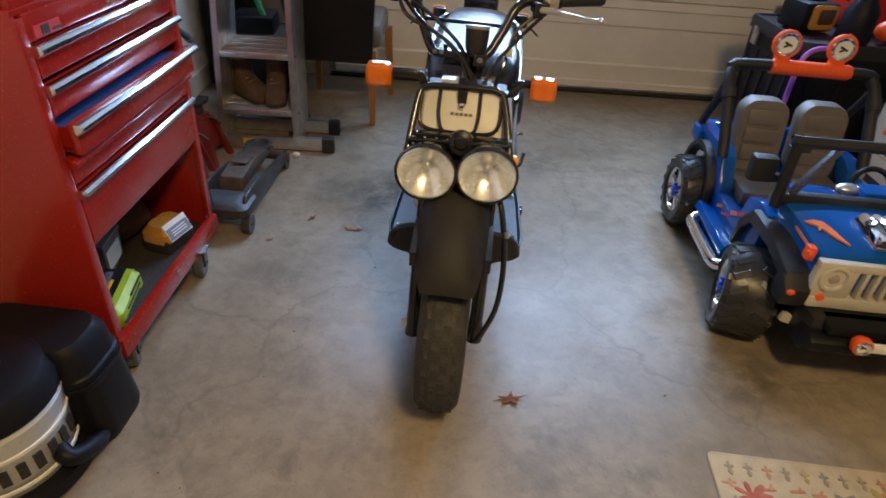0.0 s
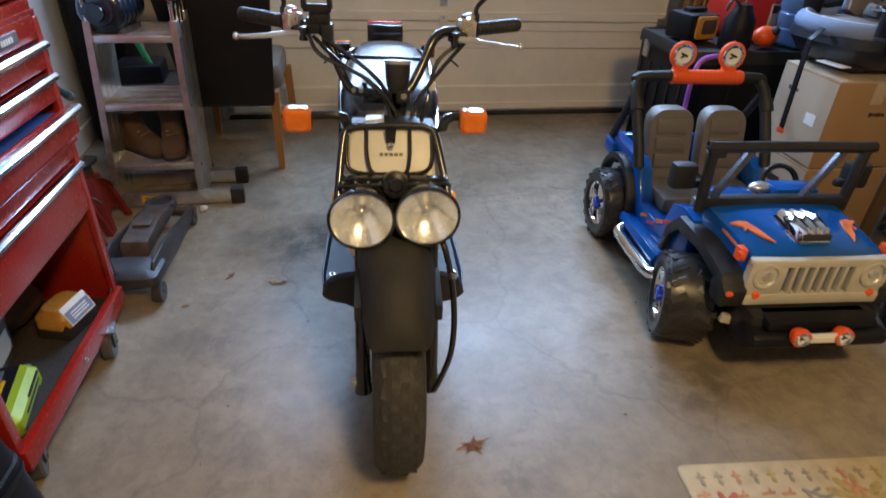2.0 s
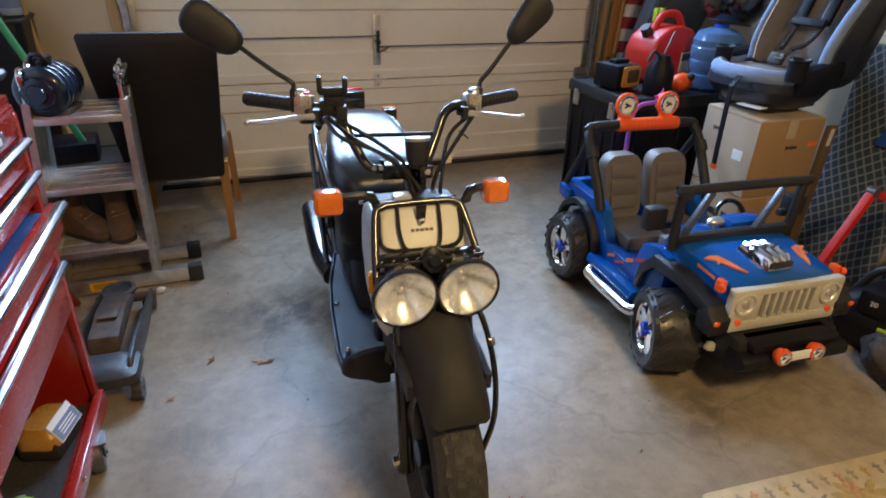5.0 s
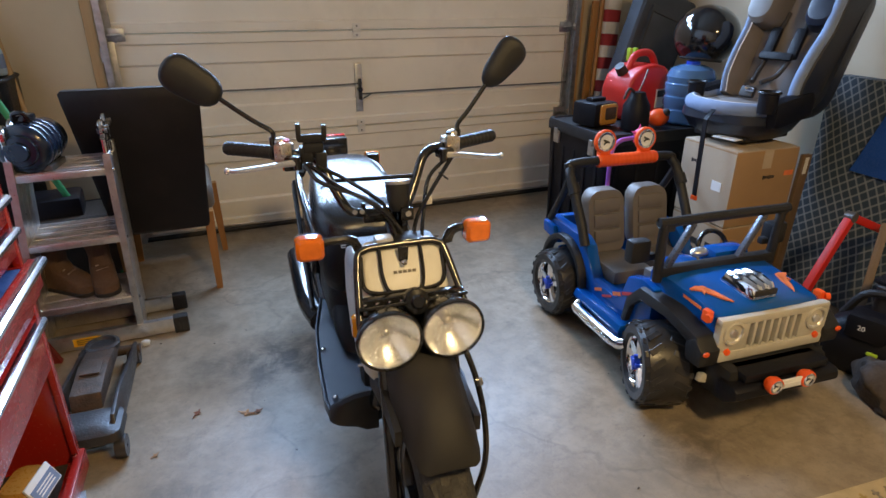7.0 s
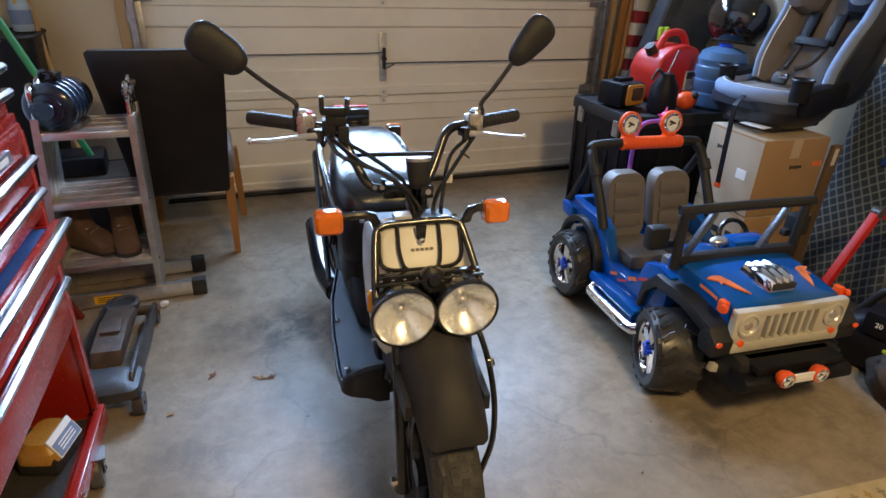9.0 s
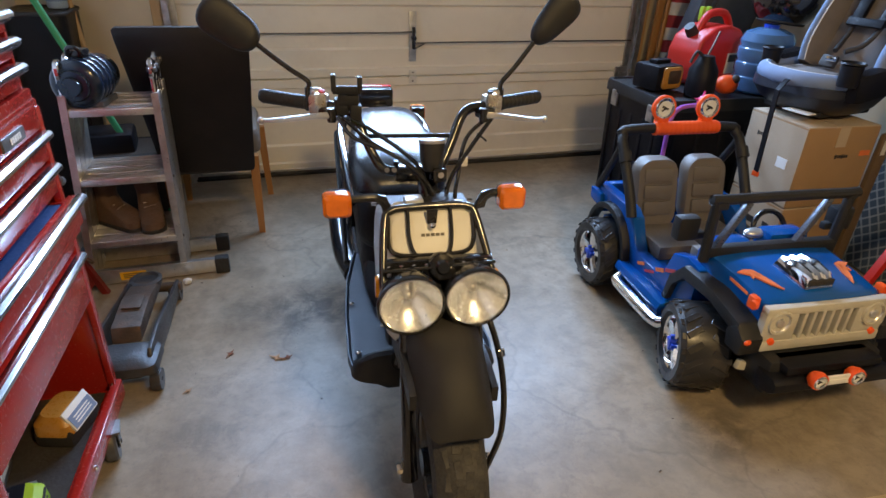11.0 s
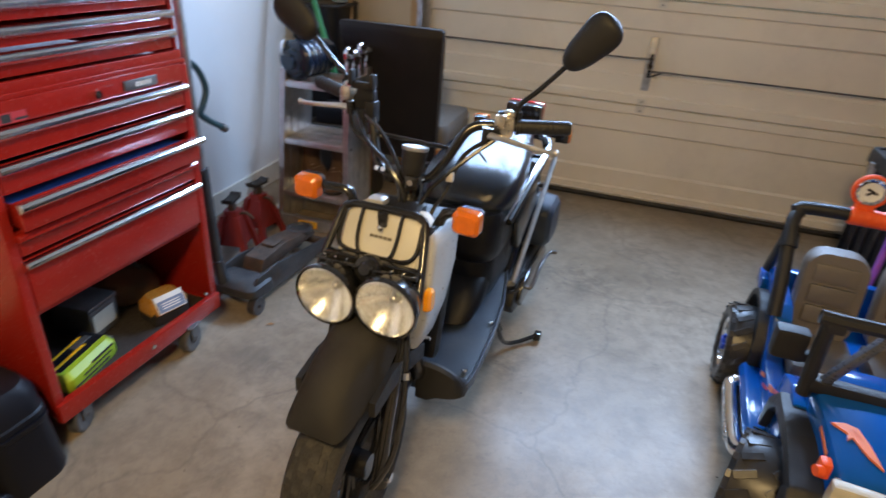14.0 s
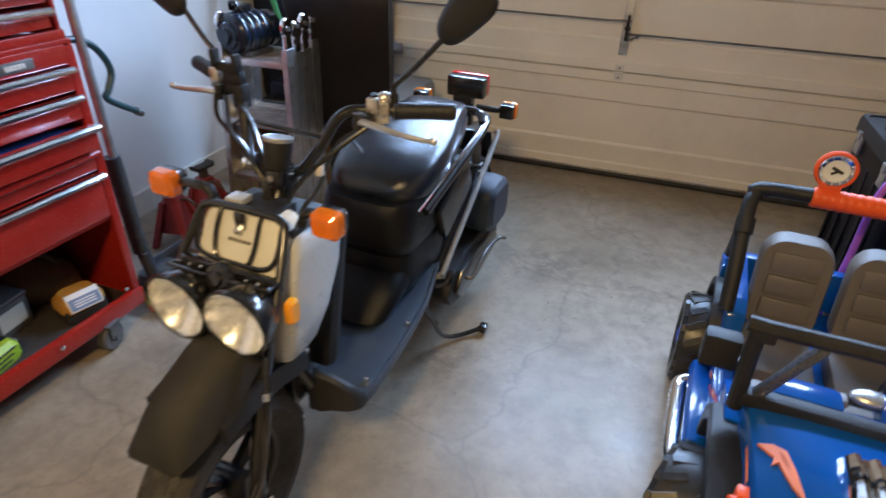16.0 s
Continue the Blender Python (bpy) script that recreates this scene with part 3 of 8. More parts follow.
# ---- the scooter ----
def scooter_wheel(bike, name, y, r, w):
    wheel = thing(name, "", "", pose(0, y, r - 0.001))
    wheel.parent = bike
    ax = Matrix.Rotation(radians(90), 4, "Y")
    tyre = [(0.128, -w * 0.62), (0.16, -w * 0.9), (r - 0.055, -w), (r - 0.028, -w * 0.93), (r - 0.012, -w * 0.66), (r - 0.006, -w * 0.3), (r - 0.005, 0), (r - 0.006, w * 0.3), (r - 0.012, w * 0.66), (r - 0.028, w * 0.93), (r - 0.055, w), (0.16, w * 0.9), (0.128, w * 0.62), (0.128, -w * 0.62)]
    part("tyre", mesh((lathe, tyre, ax, 64)), M_RUBBER, wheel, "black blocky rubber tyre")
    first = None
    for k in range(30):
        for j, (u, lean) in enumerate(((-0.52, 0.2), (-0.18, 0.1), (0.18, 0.1), (0.52, 0.2))):
            a = 2 * math.pi * (k + 0.5 * (j % 2)) / 30
            q = r - 0.0055 - 0.35 * u * u * w
            m = Matrix.Translation((u * w, q * math.cos(a), q * math.sin(a))) @ Matrix.Rotation(a - math.pi / 2, 4, "X") @ Matrix.Rotation(lean * (1 if k % 2 else -1), 4, "Z")
            if first is None:
                first = part("tread_block", mesh((box, (0, 0, 0), (w * 0.30, 0.034, 0.0028), 0.0008, None, 1)), M_RUBBER, wheel, "", True, m)
            else:
                ob = new("tread_block", first.data)
                ob.parent, ob.matrix_basis = wheel, m
    rim = mesh((lathe, [(0.13, -w * 0.6), (0.118, -w * 0.5), (0.112, -w * 0.2), (0.112, w * 0.2), (0.118, w * 0.5), (0.13, w * 0.6)], ax, 40))
    lathe(rim, [(0, -0.05), (0.03, -0.05), (0.034, 0), (0.03, 0.05), (0, 0.05)], ax, 20)
    for k in range(3):
        a = 2 * math.pi * k / 3 + 0.4
        for da in (-0.16, 0.16):
            tube(rim, [(0, 0.03 * math.cos(a + da), 0.03 * math.sin(a + da)), (0, 0.116 * math.cos(a + da), 0.116 * math.sin(a + da))], 0.012, 1, 8)
    part("rim", rim, M_BLACK, wheel, "black three-spoke alloy rim")
    return wheel


def signal(bike, s, stalk):
    """A square amber turn signal on a black arm, on the side s."""
    x, y, z = s * 0.187 - 0.020, 0.212, 0.792
    arm = part("signal_arm", mesh((tube, [(s * 0.10, 0.232, 0.772), (s * 0.115, 0.232, 0.79), (s * 0.13, 0.23, 0.797), (x - s * 0.025, 0.228, z + 0.004)], 0.0095, 2), (prism, [(s * 0.085, 0.76), (s * 0.112, 0.765), (s * 0.122, 0.805), (s * 0.105, 0.80)], 0.224, 0.238, "y", 0.002)), M_BLACK, bike)
    part("signal_body", mesh((loft, [[(x + u, y + 0.012, z + v) for u, v in rounded(0.060, 0.053, 0.012)], [(x + u, y + 0.03, z + v) for u, v in rounded(0.054, 0.048, 0.012)], [(x + u, y + 0.045, z + v) for u, v in rounded(0.03, 0.03, 0.01)]])), M_BLACK, arm)
    part("signal_lens", mesh((loft, [[(x + u, y + 0.012, z + v) for u, v in rounded(0.060, 0.053, 0.012)], [(x + u, y - 0.008, z + v) for u, v in rounded(0.058, 0.051, 0.012)], [(x + u, y - 0.016, z + v) for u, v in rounded(0.044, 0.037, 0.010)]])), M_AMBER, arm, "ribbed amber lens")


def headlight(bike, x, z):
    h = thing("headlight", "", "", pose(x, 0.075, z - 0.004) @ Matrix.Rotation(radians(90 + 2), 4, "X"))
    h.parent = bike
    part("shell", mesh((lathe, [(0.0, -0.075), (0.03, -0.072), (0.055, -0.045), (0.066, -0.01), (0.069, 0.010), (0.069, 0.013), (0.0655, 0.013), (0.0655, 0.009)], Matrix(), 40)), M_BLACK, h)
    part("reflector", mesh((lathe, [(r, -0.034 + 0.045 * (r / 0.0625) ** 2) for r in np.linspace(0, 0.0625, 14)], Matrix(), 40)), M_REFLECT, h, "silvered bowl reflector")
    part("bulb_cap", mesh((lathe, [(0.0, -0.020), (0.004, -0.0208), (0.0075, -0.0235), (0.0095, -0.028), (0.010, -0.034)], Matrix(), 20)), M_ALU, h)
    lens = part("lens", mesh((lathe, [(0.0, 0.0335), (0.03, 0.0315), (0.05, 0.026), (0.0662, 0.0165), (0.0662, 0.0125), (0.05, 0.0215), (0.03, 0.027), (0.0, 0.029)], Matrix(), 40)), M_LENS, h, "clear domed headlight glass")
    lens.visible_shadow = False
    part("bezel", mesh((lathe, [(0.0655, 0.012), (0.0665, 0.017), (0.0690, 0.016), (0.0705, 0.012), (0.0705, 0.006), (0.068, 0.004)], Matrix(), 40)), M_BLACK, h)
    part("lens_rim", mesh((lathe, [(0.0600, 0.011), (0.0612, 0.0135), (0.0640, 0.0125), (0.0640, 0.008)], Matrix(), 40)), M_CHROME, h, "bright inner lens rim")


def scooter():
    bike = thing("scooter", "black and cream scooter with twin round headlights on its stand", "scooter", pose(0.127, 1.24, 0, 0, 0.5, -4))
    scooter_wheel(bike, "front_wheel", 0.032, 0.225, 0.057)
    scooter_wheel(bike, "rear_wheel", 1.265, 0.24, 0.062)
    # fork
    for s in (-1, 1):
        part("fork_leg", mesh((tube, [(s * 0.079, 0.026, 0.205), (s * 0.079, 0.046, 0.33), (s * 0.075, 0.134, 0.60)], 0.0165, 2, 14), (cyl, (s * 0.079, 0.025, 0.19), (s * 0.079, 0.032, 0.245), 0.021, 0.018, 14)), M_BLACK, bike)
        nut = part("axle_nut", mesh((cyl, (s * 0.094, 0.028, 0.220), (s * 0.108, 0.028, 0.220), 0.012, None, 6), (cyl, (s * 0.060, 0.028, 0.220), (s * 0.094, 0.028, 0.220), 0.007, None, 8)), M_CHROME, bike)
    part("steering_stem", mesh((tube, [(0, 0.135, 0.585), (0, 0.33, 0.81)], 0.022, 1, 14), (box, (0, 0.172, 0.585), (0.19, 0.04, 0.03), 0.008)), M_BLACK, bike)
    # front mudguard: a broad arched guard that hangs down before the tyre
    rings = []
    for y, z, hw, skirt in ((-0.123, 0.440, 0.050, 0.006), (-0.120, 0.452, 0.060, 0.014), (-0.108, 0.479, 0.067, 0.036), (-0.075, 0.520, 0.074, 0.066), (-0.02, 0.552, 0.079, 0.074), (0.05, 0.575, 0.082, 0.072), (0.11, 0.588, 0.080, 0.05), (0.15, 0.59, 0.074, 0.03)):
        t = max(0.0, min(1.0, (y + 0.15) / 0.2))
        down = Vector((0, 0.55 * (1 - t), -1)).normalized()
        out = [Vector((u * hw, y, z)) + down * skirt * (abs(u) ** 3) for u in (-1, -0.96, -0.85, -0.65, -0.35, 0, 0.35, 0.65, 0.85, 0.96, 1)]
        back = [p + Vector((-0.004 * (1 if p.x > 0 else -1) if abs(p.x) > hw * 0.9 else 0, 0.003, -0.004)) for p in out]
        rings.append(out + back[::-1])
    part("front_mudguard", mesh((loft, rings)), M_FENDER, bike, "matt charcoal plastic mudguard")
    for s in (-1, 1):
        part("mudguard_stay", mesh((loft, [[(s * 0.078, y0, z0 - h), (s * 0.092, y0, z0 - h), (s * 0.092, y0, z0 + h), (s * 0.078, y0, z0 + h)] for y0, z0, h in ((-0.03, 0.46, 0.018), (0.05, 0.475, 0.024), (0.13, 0.47, 0.026), (0.22, 0.44, 0.02))])), M_PLASTIC, bike)
    for x, z in ((-0.075, 0.634), (0.061, 0.641)):
        headlight(bike, x, z)
    part("lamp_bracket", mesh((box, (-0.004, 0.140, 0.682), (0.226, 0.02, 0.026), 0.004), (box, (-0.012, 0.136, 0.61), (0.022, 0.04, 0.14), 0.006), (box, (-0.008, 0.11, 0.55), (0.05, 0.04, 0.06), 0.006)), M_BLACK, bike)
    part("lamp_guard_bar", mesh((tube, [(-0.112, 0.137, 0.684), (-0.118, 0.118, 0.685), (-0.106, 0.108, 0.687), (0.088, 0.108, 0.693), (0.102, 0.118, 0.691), (0.098, 0.137, 0.688)], 0.0040, 3, 10)), M_BLACK, bike, "thin black guard bar")
    for k in range(9):
        x = -0.112 + 0.026 * k
        part("bracket_bolt", mesh((cyl, (x, 0.131, 0.685), (x, 0.124, 0.686), 0.0048, None, 8), (ball, (x, 0.124, 0.686), (0.0045, 0.003, 0.0045), None, 8, 5)), M_CHROME, bike)
    part("horn", mesh((lathe, [(0, 0.016), (0.012, 0.016), (0.016, 0.010), (0.026, 0.008), (0.03, 0.0), (0.03, -0.012), (0, -0.014)], Matrix.Translation((-0.004, 0.112, 0.688)) @ Matrix.Rotation(radians(70), 4, "X"), 24)), M_BLACK, bike)
    # front rack
    part("rack_frame", mesh((tube, [(-0.124, 0.10, 0.630), (-0.124, 0.125, 0.660), (-0.112, 0.196, 0.758), (-0.096, 0.208, 0.775), (-0.065, 0.211, 0.779), (0.040, 0.211, 0.781), (0.070, 0.208, 0.777), (0.085, 0.196, 0.760), (0.108, 0.125, 0.662), (0.112, 0.10, 0.632)], 0.0085, 4, 12)), M_BLACK, bike)
    part("rack_hoop", mesh((tube, [(-0.104, 0.200, 0.764), (-0.107, 0.178, 0.722), (-0.101, 0.166, 0.702), (-0.082, 0.160, 0.694), (-0.05, 0.158, 0.692), (0.02, 0.158, 0.692), (0.052, 0.160, 0.694), (0.070, 0.166, 0.702), (0.078, 0.178, 0.722), (0.077, 0.200, 0.764)], 0.005, 4)), M_BLACK, bike)
    for x in (-0.063, 0.029):
        part("rack_bar", mesh((tube, [(x, 0.209, 0.779), (x, 0.196, 0.764), (x, 0.178, 0.730), (x + (0.006 if x < 0 else -0.004), 0.164, 0.703), (x + (0.016 if x < 0 else -0.012), 0.158, 0.692)], 0.0044, 4, 8)), M_BLACK, bike)
    part("rack_tab", mesh((prism, [(-0.024, 0.780), (0.000, 0.780), (-0.002, 0.750), (-0.012, 0.740), (-0.022, 0.750)], 0.190, 0.196, "y", 0.001)), M_BLACK, bike)
    part("rack_bolt", mesh((cyl, (-0.012, 0.192, 0.748), (-0.012, 0.181, 0.748), 0.007, None, 6), (ball, (-0.012, 0.182, 0.748), (0.0075, 0.005, 0.0075), None, 12, 8)), M_CHROME, bike)
    for s in (-1, 1):
        signal(bike, s, 0)
    # cream cover behind the rack
    def slope(z):
        return 0.166 + (z - 0.692) * 0.50
    part("front_cover", mesh((loft, [[(-0.008 + u, slope(0.708 + v) + 0.05, 0.708 + v) for u, v in rounded(0.190, 0.132, 0.030)], [(-0.010 + u, slope(0.708 + v) + 0.008, 0.708 + v) for u, v in rounded(0.190, 0.132, 0.030)], [(-0.010 + u, slope(0.708 + v), 0.708 + v) for u, v in rounded(0.176, 0.118, 0.026)]])), M_COVER, bike, "cream plastic front cover")
    part("emblem_bars", mesh(*[(box, (-0.032 + 0.0105 * k, slope(0.727) - 0.0008, 0.727), (0.0080, 0.002, 0.0065), 0, Matrix.Rotation(radians(-26.6), 3, "X")) for k in range(5)]), M_MARK, bike, "small dark maker's mark")
    # pale leg shield body with side faces
    rings = []
    for z, hw, y0, y1 in ((0.455, 0.082, 0.155, 0.235), (0.50, 0.108, 0.140, 0.262), (0.56, 0.118, 0.142, 0.30), (0.64, 0.118, 0.158, 0.345), (0.70, 0.114, 0.180, 0.365), (0.728, 0.110, 0.195, 0.362), (0.742, 0.10, 0.21, 0.345)):
        cy, d = (y0 + y1) / 2, y1 - y0
        rings.append([(-0.004 + u, cy + v, z) for u, v in rounded(2 * hw, d, min(0.03, d * 0.35))])
    part("leg_shield", mesh((loft, rings)), M_SHIELD, bike, "pale silver painted leg shield")
    part("inner_shield", mesh((box, (0, 0.345, 0.52), (0.19, 0.05, 0.34), 0.02, Matrix.Rotation(radians(-12), 3, "X"))), M_PLASTIC, bike)
    for s in (-1, 1):
        part("side_reflector", mesh((loft, [[(s * 0.118 - 0.004, 0.150 + u, 0.628 + v) for u, v in rounded(0.030, 0.052, 0.010)], [(s * 0.128 - 0.004, 0.150 + u, 0.628 + v) for u, v in rounded(0.030, 0.052, 0.010)], [(s * 0.134 - 0.004, 0.150 + u, 0.628 + v) for u, v in rounded(0.021, 0.042, 0.008)]])), M_GOLD_LENS, bike, "small amber side reflector")
        for z, y in ((0.735, 0.34), (0.60, 0.25), (0.50, 0.19)):
            part("shield_screw", mesh((cyl, (s * 0.108 - 0.004, y, z), (s * 0.1195 - 0.004, y, z), 0.004, None, 8)), M_CHROME, bike)
    part("top_tray", mesh((box, (-0.004, 0.275, 0.748), (0.19, 0.13, 0.016), 0.006), (box, (0.0, 0.25, 0.765), (0.10, 0.08, 0.03), 0.01)), M_PLASTIC, bike)
    part("wiring_box", mesh((box, (-0.045, 0.235, 0.784), (0.04, 0.035, 0.018), 0.006)), M_SHIELD, bike)
    # gauge
    g = part("gauge", mesh((lathe, [(0, -0.03), (0.018, -0.03), (0.023, -0.02), (0.0265, 0.0), (0.028, 0.026), (0.028, 0.033)], Matrix.Translation((0.006, 0.298, 0.858)) @ Matrix.Rotation(radians(-12), 4, "X"), 28)), M_PLASTIC, bike)
    part("gauge_rim", mesh((lathe, [(0.028, 0.031), (0.0295, 0.035), (0.0285, 0.039), (0.026, 0.038), (0.0, 0.0365)], Matrix.Translation((0.006, 0.298, 0.858)) @ Matrix.Rotation(radians(-12), 4, "X"), 28)), M_GALV, g)
    part("gauge_bracket", mesh((tube, [(0.016, 0.29, 0.84), (0.014, 0.30, 0.80), (0.01, 0.29, 0.75)], 0.014, 3, 10), (box, (0.018, 0.268, 0.828), (0.03, 0.012, 0.03), 0.003)), M_BLACK, bike)
    part("gauge_bolt", mesh((cyl, (0.018, 0.262, 0.832), (0.018, 0.254, 0.832), 0.007, None, 8)), M_CHROME, bike)
    # handlebar group, turned a little
    bar = thing("handlebar", "", "", Matrix.Translation((-0.034, 0.335, 0)) @ Matrix.Rotation(radians(-3.0), 4, "Z"))
    bar.parent = bike
    half = [(0.0, 0.0, 0.815), (0.045, 0.0, 0.815), (0.070, 0.008, 0.826), (0.098, 0.035, 0.875), (0.118, 0.056, 0.918), (0.140, 0.072, 0.936), (0.175, 0.085, 0.940), (0.325, 0.146, 0.948)]
    part("bar", mesh((tube, [(-x, y, z) for x, y, z in half[:0:-1]] + half, 0.0112, 4, 14)), M_BLACK, bar)
    part("cross_brace", mesh((tube, [(-0.103, 0.040, 0.884), (0.103, 0.040, 0.884)], 0.005, 1)), M_BLACK, bar)
    part("clamp", mesh((box, (0, 0.0, 0.812), (0.075, 0.04, 0.035), 0.007), (cyl, (-0.034, -0.004, 0.83), (-0.034, -0.004, 0.84), 0.006, None, 8), (cyl, (0.034, -0.004, 0.83), (0.034, -0.004, 0.84), 0.006, None, 8)), M_BLACK, bar)
    for s in (-1, 1):
        for dx in (0, 0.016):
            part("clamp_bolt", mesh((cyl, (s * (0.04 + dx), -0.016, 0.822), (s * (0.04 + dx), -0.024, 0.826), 0.0058, None, 8)), M_CHROME, bar)
    for s in (-1, 1):
        d = Vector((0.16, 0.065, 0.008)).normalized()
        def on(t, dy=0.0, dz=0.0):
            p = Vector((0.175, 0.085, 0.940)) + d * (t * 0.96 - 0.175)
            return (s * p.x, p.y + dy, p.z + dz)
        part("grip", mesh((lathe, [(0, 0), (0.0185, 0.0), (0.0185, 0.006), (0.0158, 0.008)] + [q for k in range(8) for q in ((0.0156, 0.012 + 0.012 * k), (0.0162, 0.014 + 0.012 * k), (0.0162, 0.018 + 0.012 * k), (0.0156, 0.020 + 0.012 * k))] + [(0.0165, 0.112), (0.013, 0.120), (0, 0.120)], Matrix.Translation(on(0.232)) @ (Vector(on(0.3)) - Vector(on(0.232))).to_track_quat("Z", "Y").to_matrix().to_4x4(), 18)), M_PLASTIC, bar, "black ribbed rubber grip")
        sw = part("switch_housing", mesh((box, on(0.208, -0.004, 0.002), (0.040, 0.040, 0.046), 0.010, Matrix.Rotation(radians(22 * s), 3, "Z")), (box, on(0.204, -0.020, 0.016), (0.026, 0.022, 0.030), 0.006), (ball, on(0.214, -0.002, 0.026), (0.015, 0.014, 0.012))), M_CAST, bar, "bare cast alloy switch housing")
        part("switch_button", mesh((cyl, on(0.200, -0.012, 0.028), on(0.200, -0.014, 0.036), 0.007, None, 12)), M_DECAL_RED if s < 0 else M_PLASTIC, sw)
        part("lever_perch", mesh((box, on(0.185, -0.022, -0.010), (0.040, 0.030, 0.022), 0.006, Matrix.Rotation(radians(22 * s), 3, "Z")), (cyl, on(0.178, -0.034, -0.026), on(0.178, -0.034, 0.004), 0.010, None, 12)), M_BLACK, bar)
        part("brake_lever", mesh((tube, [on(0.180, -0.035, -0.012), on(0.215, -0.050, -0.014), on(0.265, -0.066, -0.022), on(0.318, -0.080, -0.030), on(0.348, -0.080, -0.034)], 0.006, 4, 10, {"radii": (0.0078, 0.0046)}), (ball, on(0.350, -0.080, -0.034), (0.008, 0.008, 0.008), None, 12, 8)), M_ALU, bar, "polished alloy brake lever")
        # teardrop mirror shell, seen from its back
        c = Vector((0.342 if s > 0 else -0.380, 0.128, 1.128 if s > 0 else 1.100))
        tilt = radians(50 if s > 0 else 35)
        along, across = Vector((s * math.cos(tilt), 0, math.sin(tilt))), Vector((-s * math.sin(tilt), 0, math.cos(tilt)))
        rings = []
        for t in np.sin(np.linspace(-math.pi / 2, math.pi / 2, 17)):
            h = 0.044 * math.sqrt(max(0.0, 1 - abs(t) ** 3.8)) * (0.92 + 0.12 * t if s < 0 else 0.80 + 0.22 * t) + 0.0015
            rings.append([c + along * (0.068 * t) + across * (h * math.cos(a)) + Vector((0, 0.008 + 0.020 * math.sin(a) * min(1, h / 0.03) * (0.35 if math.sin(a) > 0 else 1.0), 0)) for a in np.linspace(0, 2 * math.pi, 20, endpoint=False)])
        tip, base = c - along * 0.060 + Vector((0, 0.008, 0)), Vector(on(0.234, 0, 0.030))
        part("mirror_stem", mesh((cyl, on(0.234, 0.0, 0.012), on(0.234, 0.0, 0.034), 0.008, None, 12), (tube, [base, base + Vector((0, 0, 0.018)), base.lerp(tip, 0.30) + Vector((s * 0.002, 0, 0.012)), base.lerp(tip, 0.65) + Vector((0, 0, 0.004)), tip], 0.0056, 4)), M_BLACK, bar)
        part("mirror", mesh((loft, rings)), M_PLASTIC, bar, "black teardrop rear-view mirror")
    part("phone_cradle", mesh((box, (-0.134, 0.060, 0.962), (0.046, 0.020, 0.026), 0.004), (box, (-0.137, 0.048, 0.984), (0.062, 0.012, 0.018), 0.004), (box, (-0.165, 0.045, 1.000), (0.011, 0.02, 0.036), 0.003), (box, (-0.109, 0.045, 0.998), (0.011, 0.02, 0.032), 0.003), (cyl, (-0.134, 0.066, 0.94), (-0.134, 0.058, 0.985), 0.011, None, 14)), M_PLASTIC, bar, "black plastic phone cradle")
    part("clutch_block", mesh((box, (-0.150, 0.070, 0.944), (0.030, 0.034, 0.036), 0.006), (box, (-0.118, 0.058, 0.926), (0.026, 0.03, 0.05), 0.006)), M_PLASTIC, bar)
    for pts in ([(-0.19, 0.37, 0.930), (-0.16, 0.335, 0.895), (-0.07, 0.30, 0.86), (-0.015, 0.275, 0.80), (-0.01, 0.24, 0.72), (0.0, 0.2, 0.62)],
                [(-0.18, 0.385, 0.925), (-0.12, 0.32, 0.885), (-0.05, 0.285, 0.85), (0.0, 0.27, 0.79), (0.0, 0.25, 0.70)],
                [(-0.16, 0.39, 0.92), (-0.10, 0.36, 0.89), (-0.03, 0.30, 0.845), (0.0, 0.29, 0.78)],
                [(0.165, 0.38, 0.925), (0.12, 0.345, 0.885), (0.08, 0.315, 0.845), (0.045, 0.29, 0.80), (0.02, 0.25, 0.72)],
                [(0.17, 0.39, 0.93), (0.10, 0.365, 0.88), (0.075, 0.33, 0.80), (0.06, 0.29, 0.76), (0.055, 0.25, 0.70)]):
        part("control_cable", mesh((tube, pts, 0.0048, 6, 8)), M_BLACK, bike)
    for a, b in (((0.128, 0.378, 0.885), (0.150, 0.372, 0.868)), ((-0.135, 0.375, 0.89), (-0.158, 0.37, 0.87))):
        part("cable_tie", mesh((tube, [a, b], 0.0025, 1, 6)), M_PLASTIC, bike)
    part("cable_connector", mesh((box, (0.085, 0.32, 0.838), (0.016, 0.012, 0.022), 0.004)), M_FLAG_WHITE, bike)
    part("brake_hose", mesh((tube, [(0.085, 0.12, 0.585), (0.104, 0.085, 0.55), (0.120, 0.05, 0.48), (0.126, 0.02, 0.40), (0.120, 0.0, 0.32), (0.098, -0.012, 0.255), (0.082, -0.02, 0.225)], 0.007, 6)), M_BLACK, bike)
    part("hose_clip", mesh((tube, [(0.118, 0.055, 0.505), (0.121, 0.05, 0.492)], 0.0095, 1)), M_CHROME, bike)
    # footboard with drooping front skirts
    bm = bmesh.new()
    rings = []
    for y, hw, z in ((0.272, 0.150, 0.300), (0.278, 0.172, 0.303), (0.292, 0.186, 0.307), (0.33, 0.192, 0.311), (0.50, 0.187, 0.320), (0.66, 0.172, 0.333), (0.76, 0.150, 0.343), (0.82, 0.135, 0.353)):
        top = [(u * hw, y, z + (0.010 if abs(u) > 0.97 else 0.0)) for u in (-1, -0.975, -0.94, -0.5, 0, 0.5, 0.94, 0.975, 1)]
        rings.append(top + [(hw * 1.0, y, z - 0.018), (0.1, y, z - 0.03), (-0.1, y, z - 0.03), (-hw, y, z - 0.018)])
    loft(bm, rings)
